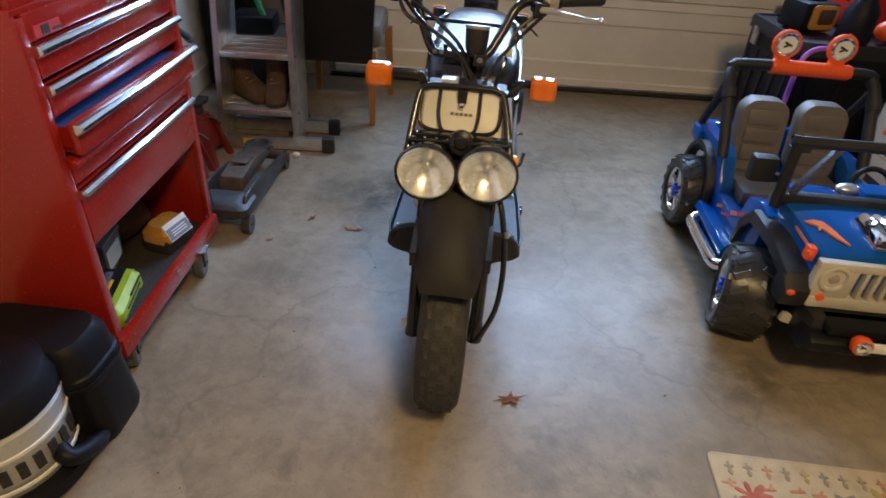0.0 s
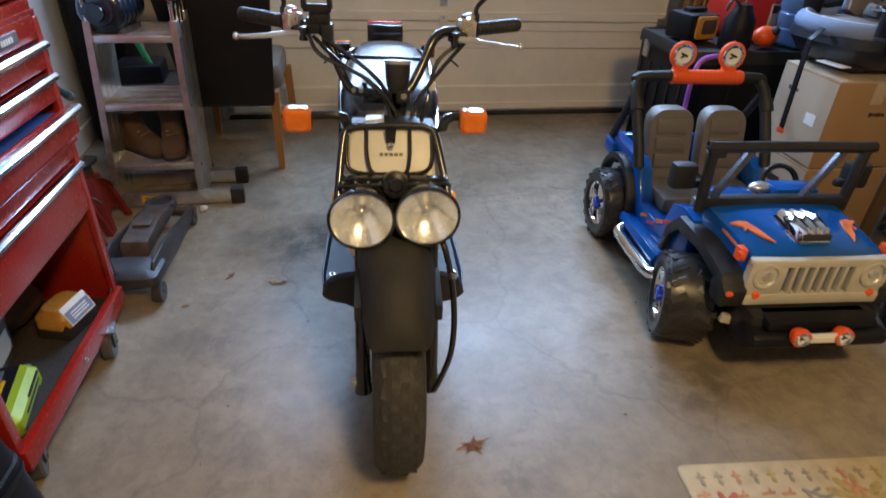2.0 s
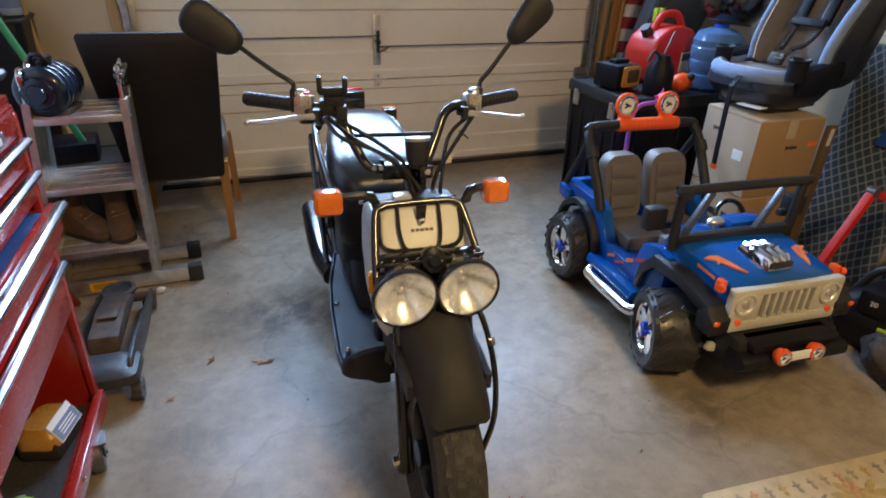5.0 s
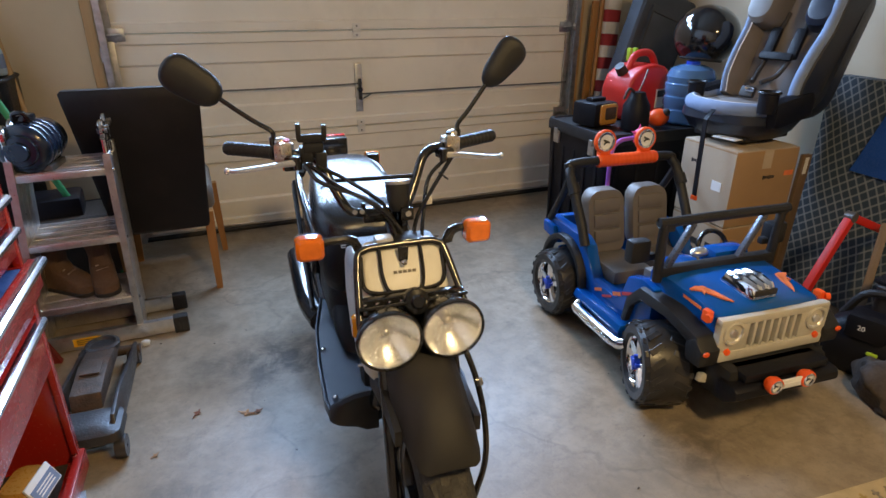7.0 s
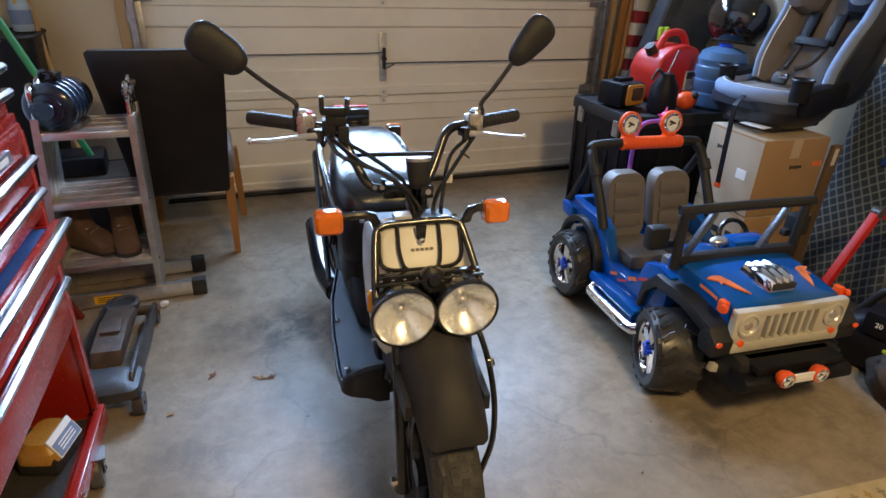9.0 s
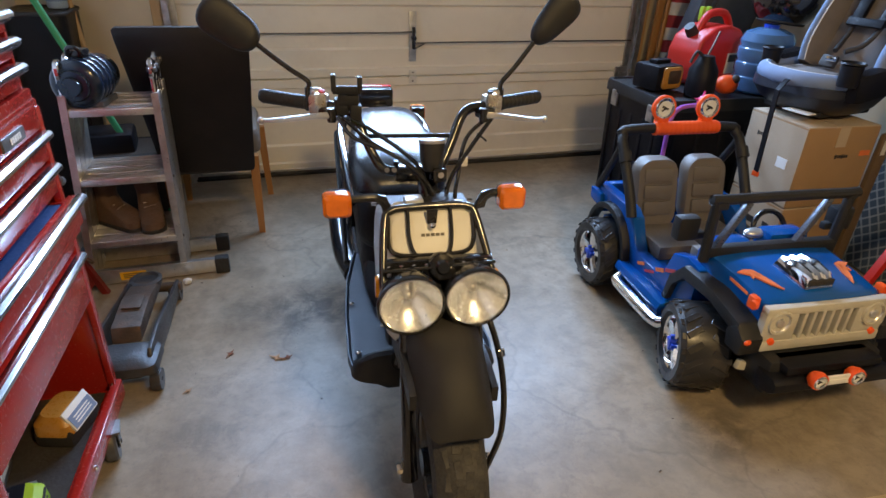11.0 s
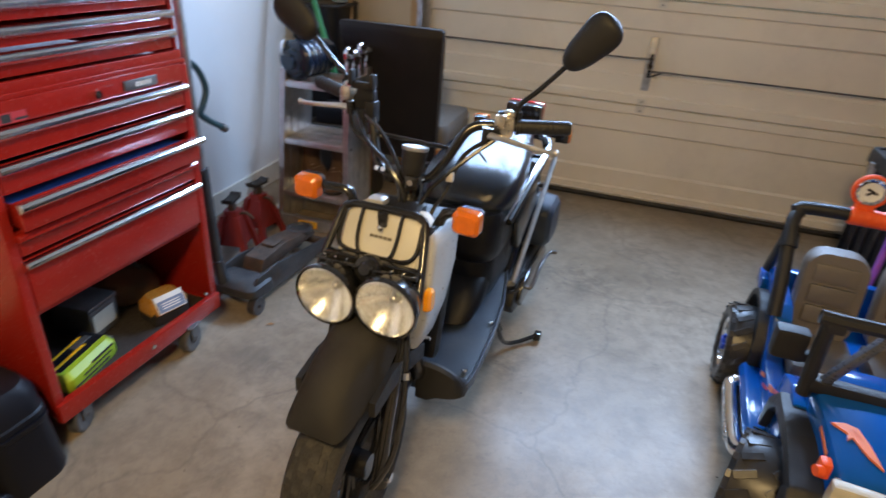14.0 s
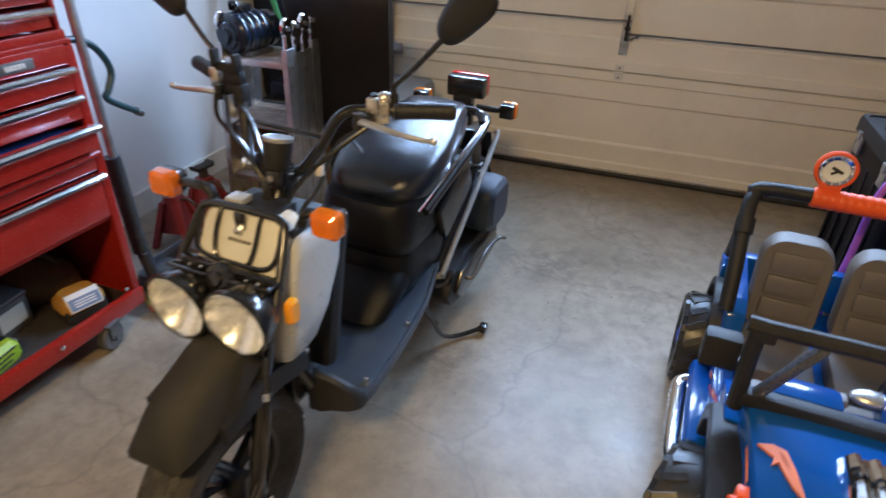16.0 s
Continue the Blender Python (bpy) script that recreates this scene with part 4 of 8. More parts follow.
    part("footboard", bm, M_BOARD, bike, "slate grey plastic footboard with a raised lip")
    for s in (-1, 1):
        rings = []
        for x, y0, top, low in ((0.070, 0.234, 0.378, 0.270), (0.100, 0.232, 0.380, 0.272), (0.125, 0.234, 0.376, 0.286), (0.150, 0.239, 0.364, 0.288), (0.168, 0.247, 0.346, 0.289), (0.180, 0.257, 0.325, 0.290), (0.187, 0.268, 0.306, 0.291)):
            rings.append([(s * x, y, z) for y, z in ((y0, low + 0.008), (y0 + 0.002, (low + top) / 2), (y0 + 0.010, top - 0.006), (y0 + 0.020, top), (y0 + 0.032, top - 0.004), (y0 + 0.060, 0.309), (0.345, 0.309), (0.345, 0.290), (y0 + 0.03, low), (y0 + 0.008, low))])
        part("front_skirt", mesh((loft, rings)), M_PLASTIC, bike)
        for y in (0.335, 0.555):
            part("board_bolt", mesh((cyl, (s * 0.163, y, 0.310), (s * 0.163, y, 0.318 + 0.05 * (y - 0.3)), 0.0075, None, 12), (ball, (s * 0.163, y, 0.317 + 0.05 * (y - 0.3)), (0.0065, 0.0065, 0.004), None, 10, 6)), M_CHROME, bike)
    part("main_frame", mesh((tube, [(0.07, 0.16, 0.55), (0.075, 0.25, 0.34), (0.08, 0.35, 0.255), (0.10, 0.75, 0.26), (0.115, 0.90, 0.34), (0.125, 1.10, 0.55)], 0.017, 5), (tube, [(-0.07, 0.16, 0.55), (-0.075, 0.25, 0.34), (-0.08, 0.35, 0.255), (-0.10, 0.75, 0.26), (-0.115, 0.90, 0.34), (-0.125, 1.10, 0.55)], 0.017, 5), (box, (0, 0.26, 0.40), (0.12, 0.12, 0.22), 0.03)), M_BLACK, bike)
    # under the seat: pleated black cover
    for z, h, hw, y0, y1 in ((0.415, 0.15, 0.124, 0.60, 0.94), (0.550, 0.155, 0.136, 0.585, 1.01)):
        part("cover_pleat", mesh((loft, [[(u * q, (y0 + y1) / 2 + v * q, z + dz * h) for u, v in rounded(2 * hw, y1 - y0, 0.08)] for q, dz in ((0.88, -0.5), (0.96, -0.4), (0.995, -0.2), (1.0, 0), (0.99, 0.2), (0.97, 0.4), (0.93, 0.5))])), M_BAG, bike, "black vinyl under-seat cover fold")
    part("toe_bag", mesh((loft, [[(u * q, 0.56 + 0.14 * k / 4 + v * q, 0.335 + 0.03 * k) for u, v in rounded(0.24, 0.16, 0.06)] for k, q in enumerate((0.9, 1.0, 1.0, 0.92, 0.7))])), M_BAG, bike)
    rings = []
    for y, hw, zt, zb in ((0.640, 0.070, 0.650, 0.622), (0.648, 0.098, 0.668, 0.612), (0.672, 0.124, 0.688, 0.606), (0.715, 0.140, 0.708, 0.608), (0.76, 0.147, 0.719, 0.616), (0.84, 0.145, 0.733, 0.632), (0.94, 0.132, 0.749, 0.652), (1.03, 0.115, 0.762, 0.668), (1.09, 0.100, 0.764, 0.680), (1.115, 0.072, 0.750, 0.69)):
        h = zt - zb
        half = [(hw * 0.92, zb), (hw, zb + 0.25 * h), (hw * 0.99, zb + 0.55 * h), (hw * 0.95, zt - 0.26 * h), (hw * 0.86, zt - 0.10 * h), (hw * 0.70, zt - 0.03 * h), (hw * 0.4, zt)]
        rings.append([(x, y, z) for x, z in half] + [(0, y, zt + 0.002)] + [(-x, y, z) for x, z in half[::-1]])
    part("seat", mesh((loft, rings)), M_SEAT, bike, "smooth black vinyl saddle")
    for s in (-1, 1):
        part("seat_rail", mesh((tube, [(s * 0.136, 0.665, 0.600), (s * 0.142, 0.80, 0.632), (s * 0.146, 1.00, 0.674), (s * 0.146, 1.13, 0.698)], 0.0046, 4)), M_CHROME, bike, "thin chromed side rail")
        part("grab_rail", mesh((tube, [(s * 0.140, 0.70, 0.585), (s * 0.150, 0.95, 0.650), (s * 0.148, 1.10, 0.685), (s * 0.132, 1.17, 0.700), (s * 0.07, 1.20, 0.704), (0, 1.205, 0.704)], 0.0125, 5)), M_BLACK, bike)
        part("frame_strut", mesh((tube, [(s * 0.160, 0.795, 0.345), (s * 0.163, 0.81, 0.365), (s * 0.160, 1.185, 0.610), (s * 0.150, 1.22, 0.645)], 0.0088, 4), (tube, [(s * 0.165, 0.79, 0.340), (s * 0.10, 0.78, 0.32)], 0.011, 1)), M_STRUT if s > 0 else M_BLACK, bike, "bare silver frame tube" if s > 0 else "")
        part("side_panel", mesh((box, (s * 0.140, 0.90, 0.545), (0.03, 0.22, 0.13), 0.012, Matrix.Rotation(radians(26), 3, "X"))), M_BLACK, bike)
        part("rear_signal_stalk", mesh((tube, [(s * 0.05, 1.30, 0.685), (s * 0.10, 1.31, 0.682), (s * 0.135, 1.312, 0.682)], 0.010, 2)), M_BLACK, bike)
        rs = part("rear_signal", mesh((box, (s * 0.158, 1.312, 0.684), (0.05, 0.038, 0.048), 0.008)), M_BLACK, bike)
        part("rear_signal_lens", mesh((box, (s * 0.158, 1.338, 0.684), (0.052, 0.022, 0.050), 0.008), (box, (s * 0.184, 1.325, 0.684), (0.006, 0.03, 0.046), 0.002)), M_AMBER, rs)
    part("rear_bar", mesh((tube, [(-0.138, 1.12, 0.695), (-0.12, 1.15, 0.712), (-0.08, 1.165, 0.716), (0.08, 1.165, 0.716), (0.12, 1.15, 0.712), (0.138, 1.12, 0.695)], 0.0125, 5)), M_BLACK, bike)
    part("tail_bracket", mesh((box, (0.005, 1.30, 0.67), (0.07, 0.04, 0.10), 0.008)), M_BLACK, bike)
    tl = part("tail_lamp", mesh((box, (-0.002, 1.345, 0.738), (0.134, 0.05, 0.070), 0.010)), M_BLACK, bike)
    part("tail_lens", mesh((box, (-0.002, 1.374, 0.741), (0.134, 0.03, 0.073), 0.010)), M_RED_LENS, tl, "red tail lamp lens")
    # engine, belt case, rear guard, muffler
    part("belt_case", mesh((prism, [(0.86, 0.20), (0.90, 0.15), (1.00, 0.13), (1.18, 0.145), (1.32, 0.165), (1.345, 0.22), (1.31, 0.285), (1.18, 0.31), (1.0, 0.30), (0.90, 0.27)], 0.085, 0.155, "x", 0.012)), M_PLASTIC, bike)
    part("case_cover", mesh((prism, [(0.90, 0.21), (0.94, 0.165), (1.10, 0.16), (1.27, 0.19), (1.29, 0.23), (1.26, 0.265), (1.06, 0.28), (0.94, 0.265)], 0.154, 0.172, "x", 0.006)), M_BLACK, bike)
    part("air_box", mesh((loft, [[(x, 1.20 + u, 0.395 + v) for u, v in rounded(0.20 * q, 0.17 * q, 0.05 * q)] for x, q in ((0.085, 0.95), (0.15, 1.0), (0.185, 0.94), (0.20, 0.75))])), M_BOARD, bike)
    part("kick_lever", mesh((tube, [(0.172, 0.98, 0.22), (0.190, 0.99, 0.225), (0.195, 1.08, 0.27), (0.20, 1.20, 0.262), (0.225, 1.22, 0.262)], 0.007, 4)), M_STEEL, bike)
    part("engine_block", mesh((box, (0, 0.98, 0.26), (0.17, 0.24, 0.20), 0.03), *[(box, (0, 0.93 + 0.02 * k, 0.33), (0.20, 0.008, 0.12)) for k in range(5)]), M_STEEL, bike)
    part("muffler", mesh((tube, [(-0.12, 0.95, 0.20), (-0.15, 1.1, 0.22), (-0.155, 1.38, 0.28)], 0.045, 4, 16)), M_BLACK, bike)
    part("rear_mudguard", mesh((loft, [[(u * 0.07, 1.265 + q * math.sin(a), 0.24 + q * math.cos(a)) for u, q in ((-1, 0.255), (-0.7, 0.272), (0, 0.278), (0.7, 0.272), (1, 0.255), (0.7, 0.266), (0, 0.272), (-0.7, 0.266))] for a in np.linspace(-0.6, 1.35, 9)])), M_PLASTIC, bike)
    part("rear_shock", mesh((tube, [(0.10, 1.25, 0.30), (0.10, 1.18, 0.62)], 0.016, 1), *[(lathe, [(0.024, -0.004), (0.029, 0), (0.024, 0.004)], Matrix.Translation((0.10, 1.24 - 0.0142 * k / 2, 0.34 + 0.032 * k / 1.3)), 16) for k in range(9)]), M_STEEL, bike)
    part("plate_holder", mesh((box, (0, 1.44, 0.50), (0.15, 0.01, 0.13), 0.004, Matrix.Rotation(radians(20), 3, "X")), (box, (0, 1.38, 0.58), (0.08, 0.10, 0.02), 0.004)), M_BLACK, bike)
    part("side_stand", mesh((tube, [(0.115, 0.74, 0.245), (0.128, 0.79, 0.17), (0.138, 0.845, 0.075), (0.150, 0.885, 0.034), (0.178, 0.925, 0.020), (0.222, 0.975, 0.024), (0.238, 0.990, 0.034)], 0.0078, 5), (box, (0.240, 0.992, 0.026), (0.026, 0.030, 0.030), 0.006), (tube, [(0.12, 0.76, 0.24), (0.140, 0.82, 0.13)], 0.005, 1)), M_BLACK, bike)
    part("peg_lever", mesh((tube, [(0.17, 0.72, 0.345), (0.19, 0.74, 0.35), (0.20, 0.76, 0.385)], 0.006, 3)), M_BLACK, bike)
    return bike


scooter()

# ---- the toy car ----
LUG = {}


def toy_wheel(car, x, y, s, steer=0):
    w = thing("wheel", "", "", pose(x, y, 0.147, 0, 0, steer))
    w.parent = car
    ax = Matrix.Rotation(radians(90), 4, "Y")
    R, h = 0.140, 0.076
    bm = mesh((lathe, [(0.088, -h * 0.86), (0.10, -h), (0.122, -h), (0.136, -h * 0.82), (R, -h * 0.5), (R, h * 0.5), (0.136, h * 0.82), (0.122, h), (0.10, h), (0.088, h * 0.86), (0.07, h * 0.4), (0.07, -h * 0.4), (0.088, -h * 0.86)], ax, 48))
    lugs = []
    for k in range(18):
        a = 2 * math.pi * k / 18
        for xx, lean, da in ((-0.038, 0.55, 0.0), (0.038, -0.55, 0.17), (-0.066, 0.0, 0.1), (0.066, 0.0, 0.27)):
            rr = R if abs(xx) < 0.05 else R - 0.008
            lugs.append((abs(xx) < 0.05, Matrix.Translation((xx, -rr * math.sin(a + da), rr * math.cos(a + da))) @ Matrix.Rotation(a + da, 4, "X") @ Matrix.Rotation(lean, 4, "Z")))
    part("tyre", bm, M_TOY_TYRE, w, "scuffed black plastic tyre with chunky lugs")
    for wide, m in lugs:
        if wide not in LUG:
            LUG[wide] = part("tread_lug", mesh((box, (0, 0, 0), (0.052 if wide else 0.02, 0.02, 0.0034), 0.0012, None, 1)), M_TOY_TYRE, w, "", True, m)
        else:
            ob = new("tread_lug", LUG[wide].data)
            ob.parent, ob.matrix_basis = w, m
    f = s * h * 0.80
    rim = mesh((lathe, [(0.092, f), (0.088, f + s * 0.006), (0.082, f), (0.076, f - s * 0.03), (0.0, f - s * 0.034)], ax, 40))
    for k in range(5):
        a = 2 * math.pi * k / 5 + 0.3
        ring = []
        for r, q, d in ((0.02, 0.016, 0.0), (0.05, 0.013, 0.004), (0.084, 0.020, 0.002)):
            ca, sa = math.cos(a), math.sin(a)
            ring.append([(f + s * (d - 0.012), r * ca - q * sa, r * sa + q * ca), (f + s * d, r * ca - q * 0.6 * sa, r * sa + q * 0.6 * ca), (f + s * d, r * ca + q * 0.6 * sa, r * sa - q * 0.6 * ca), (f + s * (d - 0.012), r * ca + q * sa, r * sa - q * ca)])
        loft(rim, ring)
    part("rim", rim, M_CHROME, w, "chromed five-spoke rim")
    part("hub_cap", mesh((lathe, [(0, f + s * 0.016), (0.014, f + s * 0.014), (0.022, f + s * 0.004), (0.024, f - s * 0.01)], ax, 18), *[(box, (f + s * 0.006, 0.022 * math.cos(a), 0.022 * math.sin(a)), (0.012, 0.012, 0.012), 0.002) for a in (0, 1.57, 3.14, 4.71)]), M_HUB_BLUE, w, "blue plastic hub cap")


def lamp_disc(car, c, r, m_rim, m_face, tilt=0.0, name="lamp", label=""):
    ax = Matrix.Translation(c) @ Matrix.Rotation(radians(90 + tilt), 4, "X")
    a = part(name, mesh((lathe, [(0, -0.022), (r * 0.7, -0.02), (r * 0.98, -0.006), (r, 0.006), (r * 0.92, 0.012), (r * 0.80, 0.012)], ax, 32)), m_rim, car, label)
    part("lamp_ring", mesh((lathe, [(r * 0.86, 0.010), (r * 0.76, 0.015), (r * 0.60, 0.013), (r * 0.56, 0.007)], ax, 32), *[(ball, ax @ Vector((r * 0.70 * math.cos(t), r * 0.70 * math.sin(t), 0.0135)), (r * 0.075,) * 3, None, 6, 4) for t in np.linspace(0, 6.28, 12, endpoint=False)]), M_CHROME, a, "dimpled chrome ring")
    part("lamp_face", mesh((lathe, [(r * 0.57, 0.007), (r * 0.3, 0.0065), (0, 0.0068)], ax, 28)), M_PAPER, a, "pale round face")
    part("lamp_mark", mesh((box, ax @ Vector((r * 0.06, r * 0.02, 0.008)), (r * 0.60, 0.002, r * 0.15), 0, Matrix.Rotation(radians(24), 3, "Y")), (box, ax @ Vector((-r * 0.06, -r * 0.12, 0.008)), (r * 0.34, 0.002, r * 0.13), 0, Matrix.Rotation(radians(-34), 3, "Y"))), M_INK, a)
    return a


def toy_jeep():
    car = thing("toy_car", "blue plastic ride-on toy off-roader with black roll bar and orange lamps", "toy car", pose(1.316, 1.395, 0, 0, 0, -4.3))
    for x, s in ((-0.262, -1), (0.262, 1)):
        toy_wheel(car, x, 0.185, s, -17)
        toy_wheel(car, x, 0.835, s)
    part("axle", mesh((cyl, (-0.24, 0.195, 0.147), (0.24, 0.195, 0.147), 0.012), (cyl, (-0.24, 0.835, 0.147), (0.24, 0.835, 0.147), 0.012)), M_STEEL, car)
    part("chassis", mesh((box, (0, 0.52, 0.15), (0.34, 0.98, 0.09), 0.02), (box, (0, 0.02, 0.19), (0.38, 0.16, 0.12), 0.02)), M_PLASTIC, car)
    part("steering_link", mesh((box, (-0.190, 0.036, 0.170), (0.055, 0.02, 0.030), 0.006, Matrix.Rotation(0.3, 3, "Y")), (box, (-0.150, 0.045, 0.172), (0.06, 0.02, 0.02), 0.005)), M_GRILLE, car)
    part("steering_link", mesh((box, (0.155, 0.075, 0.135), (0.07, 0.02, 0.035), 0.006)), M_GRILLE, car)
    # tub sides with the low door opening
    for s in (-1, 1):
        out = [(0.27, 0.17), (0.26, 0.375), (0.33, 0.385), (0.41, 0.36), (0.44, 0.27), (0.47, 0.245), (0.62, 0.25), (0.66, 0.30), (0.69, 0.36), (0.74, 0.385), (1.00, 0.385), (1.015, 0.37), (1.015, 0.30), (0.99, 0.29), (0.96, 0.32), (0.87, 0.335), (0.76, 0.32), (0.71, 0.27), (0.68, 0.17)]
        a, b = sorted((s * 0.195, s * 0.245))
        part("tub_side", mesh((prism, out, a, b, "x", 0.008)), M_JEEP, car)
        sill = [(s * 0.225, 0.19), (s * 0.285, 0.19), (s * 0.295, 0.165), (s * 0.285, 0.14), (s * 0.225, 0.14)]
        part("sill", mesh((prism, sill, 0.36, 0.68, "y", 0.006)), M_JEEP, car)
        part("exhaust_pipe", mesh((tube, [(s * 0.275, 0.632, 0.150), (s * 0.300, 0.627, 0.142), (s * 0.312, 0.59, 0.134), (s * 0.312, 0.35, 0.140), (s * 0.295, 0.31, 0.15)], 0.021, 4, 14), *[(ball, (s * 0.334, 0.355 + 0.022 * k, 0.138), (0.003, 0.006, 0.008), None, 8, 5) for k in range(11)]), M_CHROME, car, "chromed side pipe with a dimpled guard")
        # front wing, black
        wing = [(-0.004, 0.262), (-0.014, 0.305), (0.02, 0.340), (0.16, 0.368), (0.31, 0.368), (0.375, 0.30), (0.395, 0.20), (0.37, 0.20), (0.35, 0.275), (0.30, 0.322), (0.16, 0.328), (0.06, 0.305), (0.028, 0.262)]
        a, b = sorted((s * 0.198, s * 0.268))
        part("front_wing", mesh((prism, wing, a, b, "x", 0.009)), M_PLASTIC, car, "black plastic wheel arch")
        part("wing_nose", mesh((prism, [(-0.014, 0.25), (-0.018, 0.305), (0.022, 0.337), (0.06, 0.305), (0.05, 0.25)], *sorted((s * 0.200, s * 0.272)), "x", 0.01)), M_PLASTIC, car)
        part("clip", mesh((box, (s * 0.217, 0.045, 0.393), (0.022, 0.030, 0.040), 0.006), (cyl, (s * 0.223, 0.030, 0.396), (s * 0.237, 0.025, 0.396), 0.012)), M_ORANGE, car, "orange plastic hood clip")
        part("wing_marker", mesh((ball, (s * 0.256, -0.020, 0.30), (0.012, 0.006, 0.009), None, 10, 6)), M_ORANGE, car)
        arch = []
        for t in np.linspace(radians(-12), radians(188), 15):
            arch.append((0.835 + 0.172 * math.cos(t), 0.172 + 0.185 * math.sin(t)))
        for t in np.linspace(radians(188), radians(-12), 15):
            arch.append((0.835 + 0.150 * math.cos(t), 0.172 + 0.160 * math.sin(t)))
        part("rear_arch", mesh((prism, arch, *sorted((s * 0.235, s * 0.276)), "x", 0.006)), M_PLASTIC, car, "black plastic wheel arch")
        part("rear_panel", mesh((prism, [(0.93, 0.30), (1.03, 0.31), (1.035, 0.36), (0.94, 0.36)], *sorted((s * 0.235, s * 0.262)), "x", 0.008)), M_JEEP, car)
        part("side_mirror", mesh((box, (s * 0.285, 0.325, 0.500), (0.074, 0.045, 0.080), 0.012), (box, (s * 0.248, 0.32, 0.475), (0.05, 0.025, 0.025), 0.006)), M_PLASTIC, car)
        for k in range(5):
            part("side_decal", mesh((box, (s * 0.2465, 0.34 + 0.06 * k, 0.325 - 0.030 * k if k < 3 else 0.226), (0.0016, 0.050 + 0.012 * (k % 2), 0.009 + 0.003 * (k % 3)), 0, Matrix.Rotation(radians(-24), 3, "X"))), M_DECAL_RED if k % 2 else M_FLAME, car, "worn red and orange side sticker")
        part("hood_stripe", mesh((box, (s * 0.2075, 0.155, 0.398), (0.0016, 0.14, 0.010), 0, Matrix.Rotation(radians(3.2), 3, "X"))), M_FLAME, car)
    part("tub_floor", mesh((box, (0, 0.66, 0.215), (0.40, 0.68, 0.05), 0.01), (box, (0, 1.0, 0.32), (0.44, 0.04, 0.13), 0.012)), M_JEEP, car)
    # hood
    rings = []
    for y, z, hw in ((0.010, 0.392, 0.192), (0.03, 0.408, 0.197), (0.14, 0.419, 0.206), (0.262, 0.428, 0.216), (0.285, 0.40, 0.216)):
        rings.append([(-hw, y, 0.30), (-hw, y, z - 0.018), (-hw + 0.006, y, z - 0.006), (-hw + 0.02, y, z), (-hw * 0.5, y, z + 0.006), (0, y, z + 0.008), (hw * 0.5, y, z + 0.006), (hw - 0.02, y, z), (hw - 0.006, y, z - 0.006), (hw, y, z - 0.018), (hw, y, 0.30)])
    part("hood", mesh((loft, rings)), M_JEEP, car)
    part("cowl", mesh((box, (0, 0.30, 0.390), (0.44, 0.06, 0.075), 0.015), (box, (-0.10, 0.345, 0.405), (0.14, 0.07, 0.07), 0.02), (box, (0.11, 0.355, 0.415), (0.15, 0.08, 0.08), 0.02)), M_JEEP, car)
    part("dashboard", mesh((box, (0, 0.365, 0.350), (0.40, 0.05, 0.10), 0.012)), M_TOY_SEAT, car)
    for s in (-1, 1):
        bm = bmesh.new()
        for pts in ([(0.196, 0.160), (0.170, 0.168), (0.146, 0.160), (0.132, 0.118), (0.118, 0.052), (0.140, 0.082), (0.152, 0.108), (0.160, 0.128), (0.172, 0.118), (0.168, 0.138)], [(0.160, 0.152), (0.150, 0.148), (0.140, 0.116), (0.150, 0.128)]):
            A = [bm.verts.new((s * x, y, 0.4125 + 0.06 * y + (0.21 - x) * 0.05 + 0.0024)) for x, y in pts]
            f = bm.faces.new(A)
            g = bmesh.ops.extrude_face_region(bm, geom=[f])
            bmesh.ops.translate(bm, vec=(0, 0, -0.0050), verts=[v for v in g["geom"] if isinstance(v, bmesh.types.BMVert)])
        part("hood_flame", bm, M_FLAME, car, "orange flame sticker", smooth=False)
    # scoop
    rings = []
    for y, z, hw in ((0.045, 0.450, 0.046), (0.055, 0.461, 0.050), (0.11, 0.469, 0.055), (0.17, 0.458, 0.055), (0.187, 0.432, 0.052)):
        rings.append([(-0.010 + u * hw, y, (z if abs(u) < 0.9 else z - 0.012) + (0.006 * math.cos(u * 3.14 * 3.5))) if abs(u) < 1 else (-0.010 + u * hw, y, 0.418) for u in (-1, -0.93, -0.78, -0.64, -0.5, -0.36, -0.21, -0.07, 0.07, 0.21, 0.36, 0.5, 0.64, 0.78, 0.93, 1)])
    part("hood_scoop", mesh((loft, rings)), M_CHROME, car, "chromed ribbed hood scoop")
    part("scoop_lip", mesh((box, (-0.010, 0.043, 0.439), (0.084, 0.006, 0.02), 0.002)), M_INK, car)
    # grille plate with seven slots and two lamps
    bm = bmesh.new()
    za, zb, W = 0.262, 0.398, 0.208
    xs = [-0.090 + 0.030 * k for k in range(7)]
    edges = [-W] + [v for x in xs for v in (x - 0.0095, x + 0.0095)] + [W]
    for a, b in zip(edges[::2], edges[1::2]):
        box(bm, ((a + b) / 2, 0.004, 0.332), (b - a, 0.026, 0.090), 0.003)
    box(bm, (0, 0.004, 0.386), (2 * W, 0.028, 0.026), 0.007)
    box(bm, (0, 0.002, 0.272), (2 * W - 0.01, 0.032, 0.036), 0.009)
    part("grille", bm, M_GRILLE, car, "tan plastic seven-slot grille plate")
    part("grille_back", mesh((box, (0, 0.020, 0.33), (0.40, 0.008, 0.13))), M_TOY_SEAT, car)
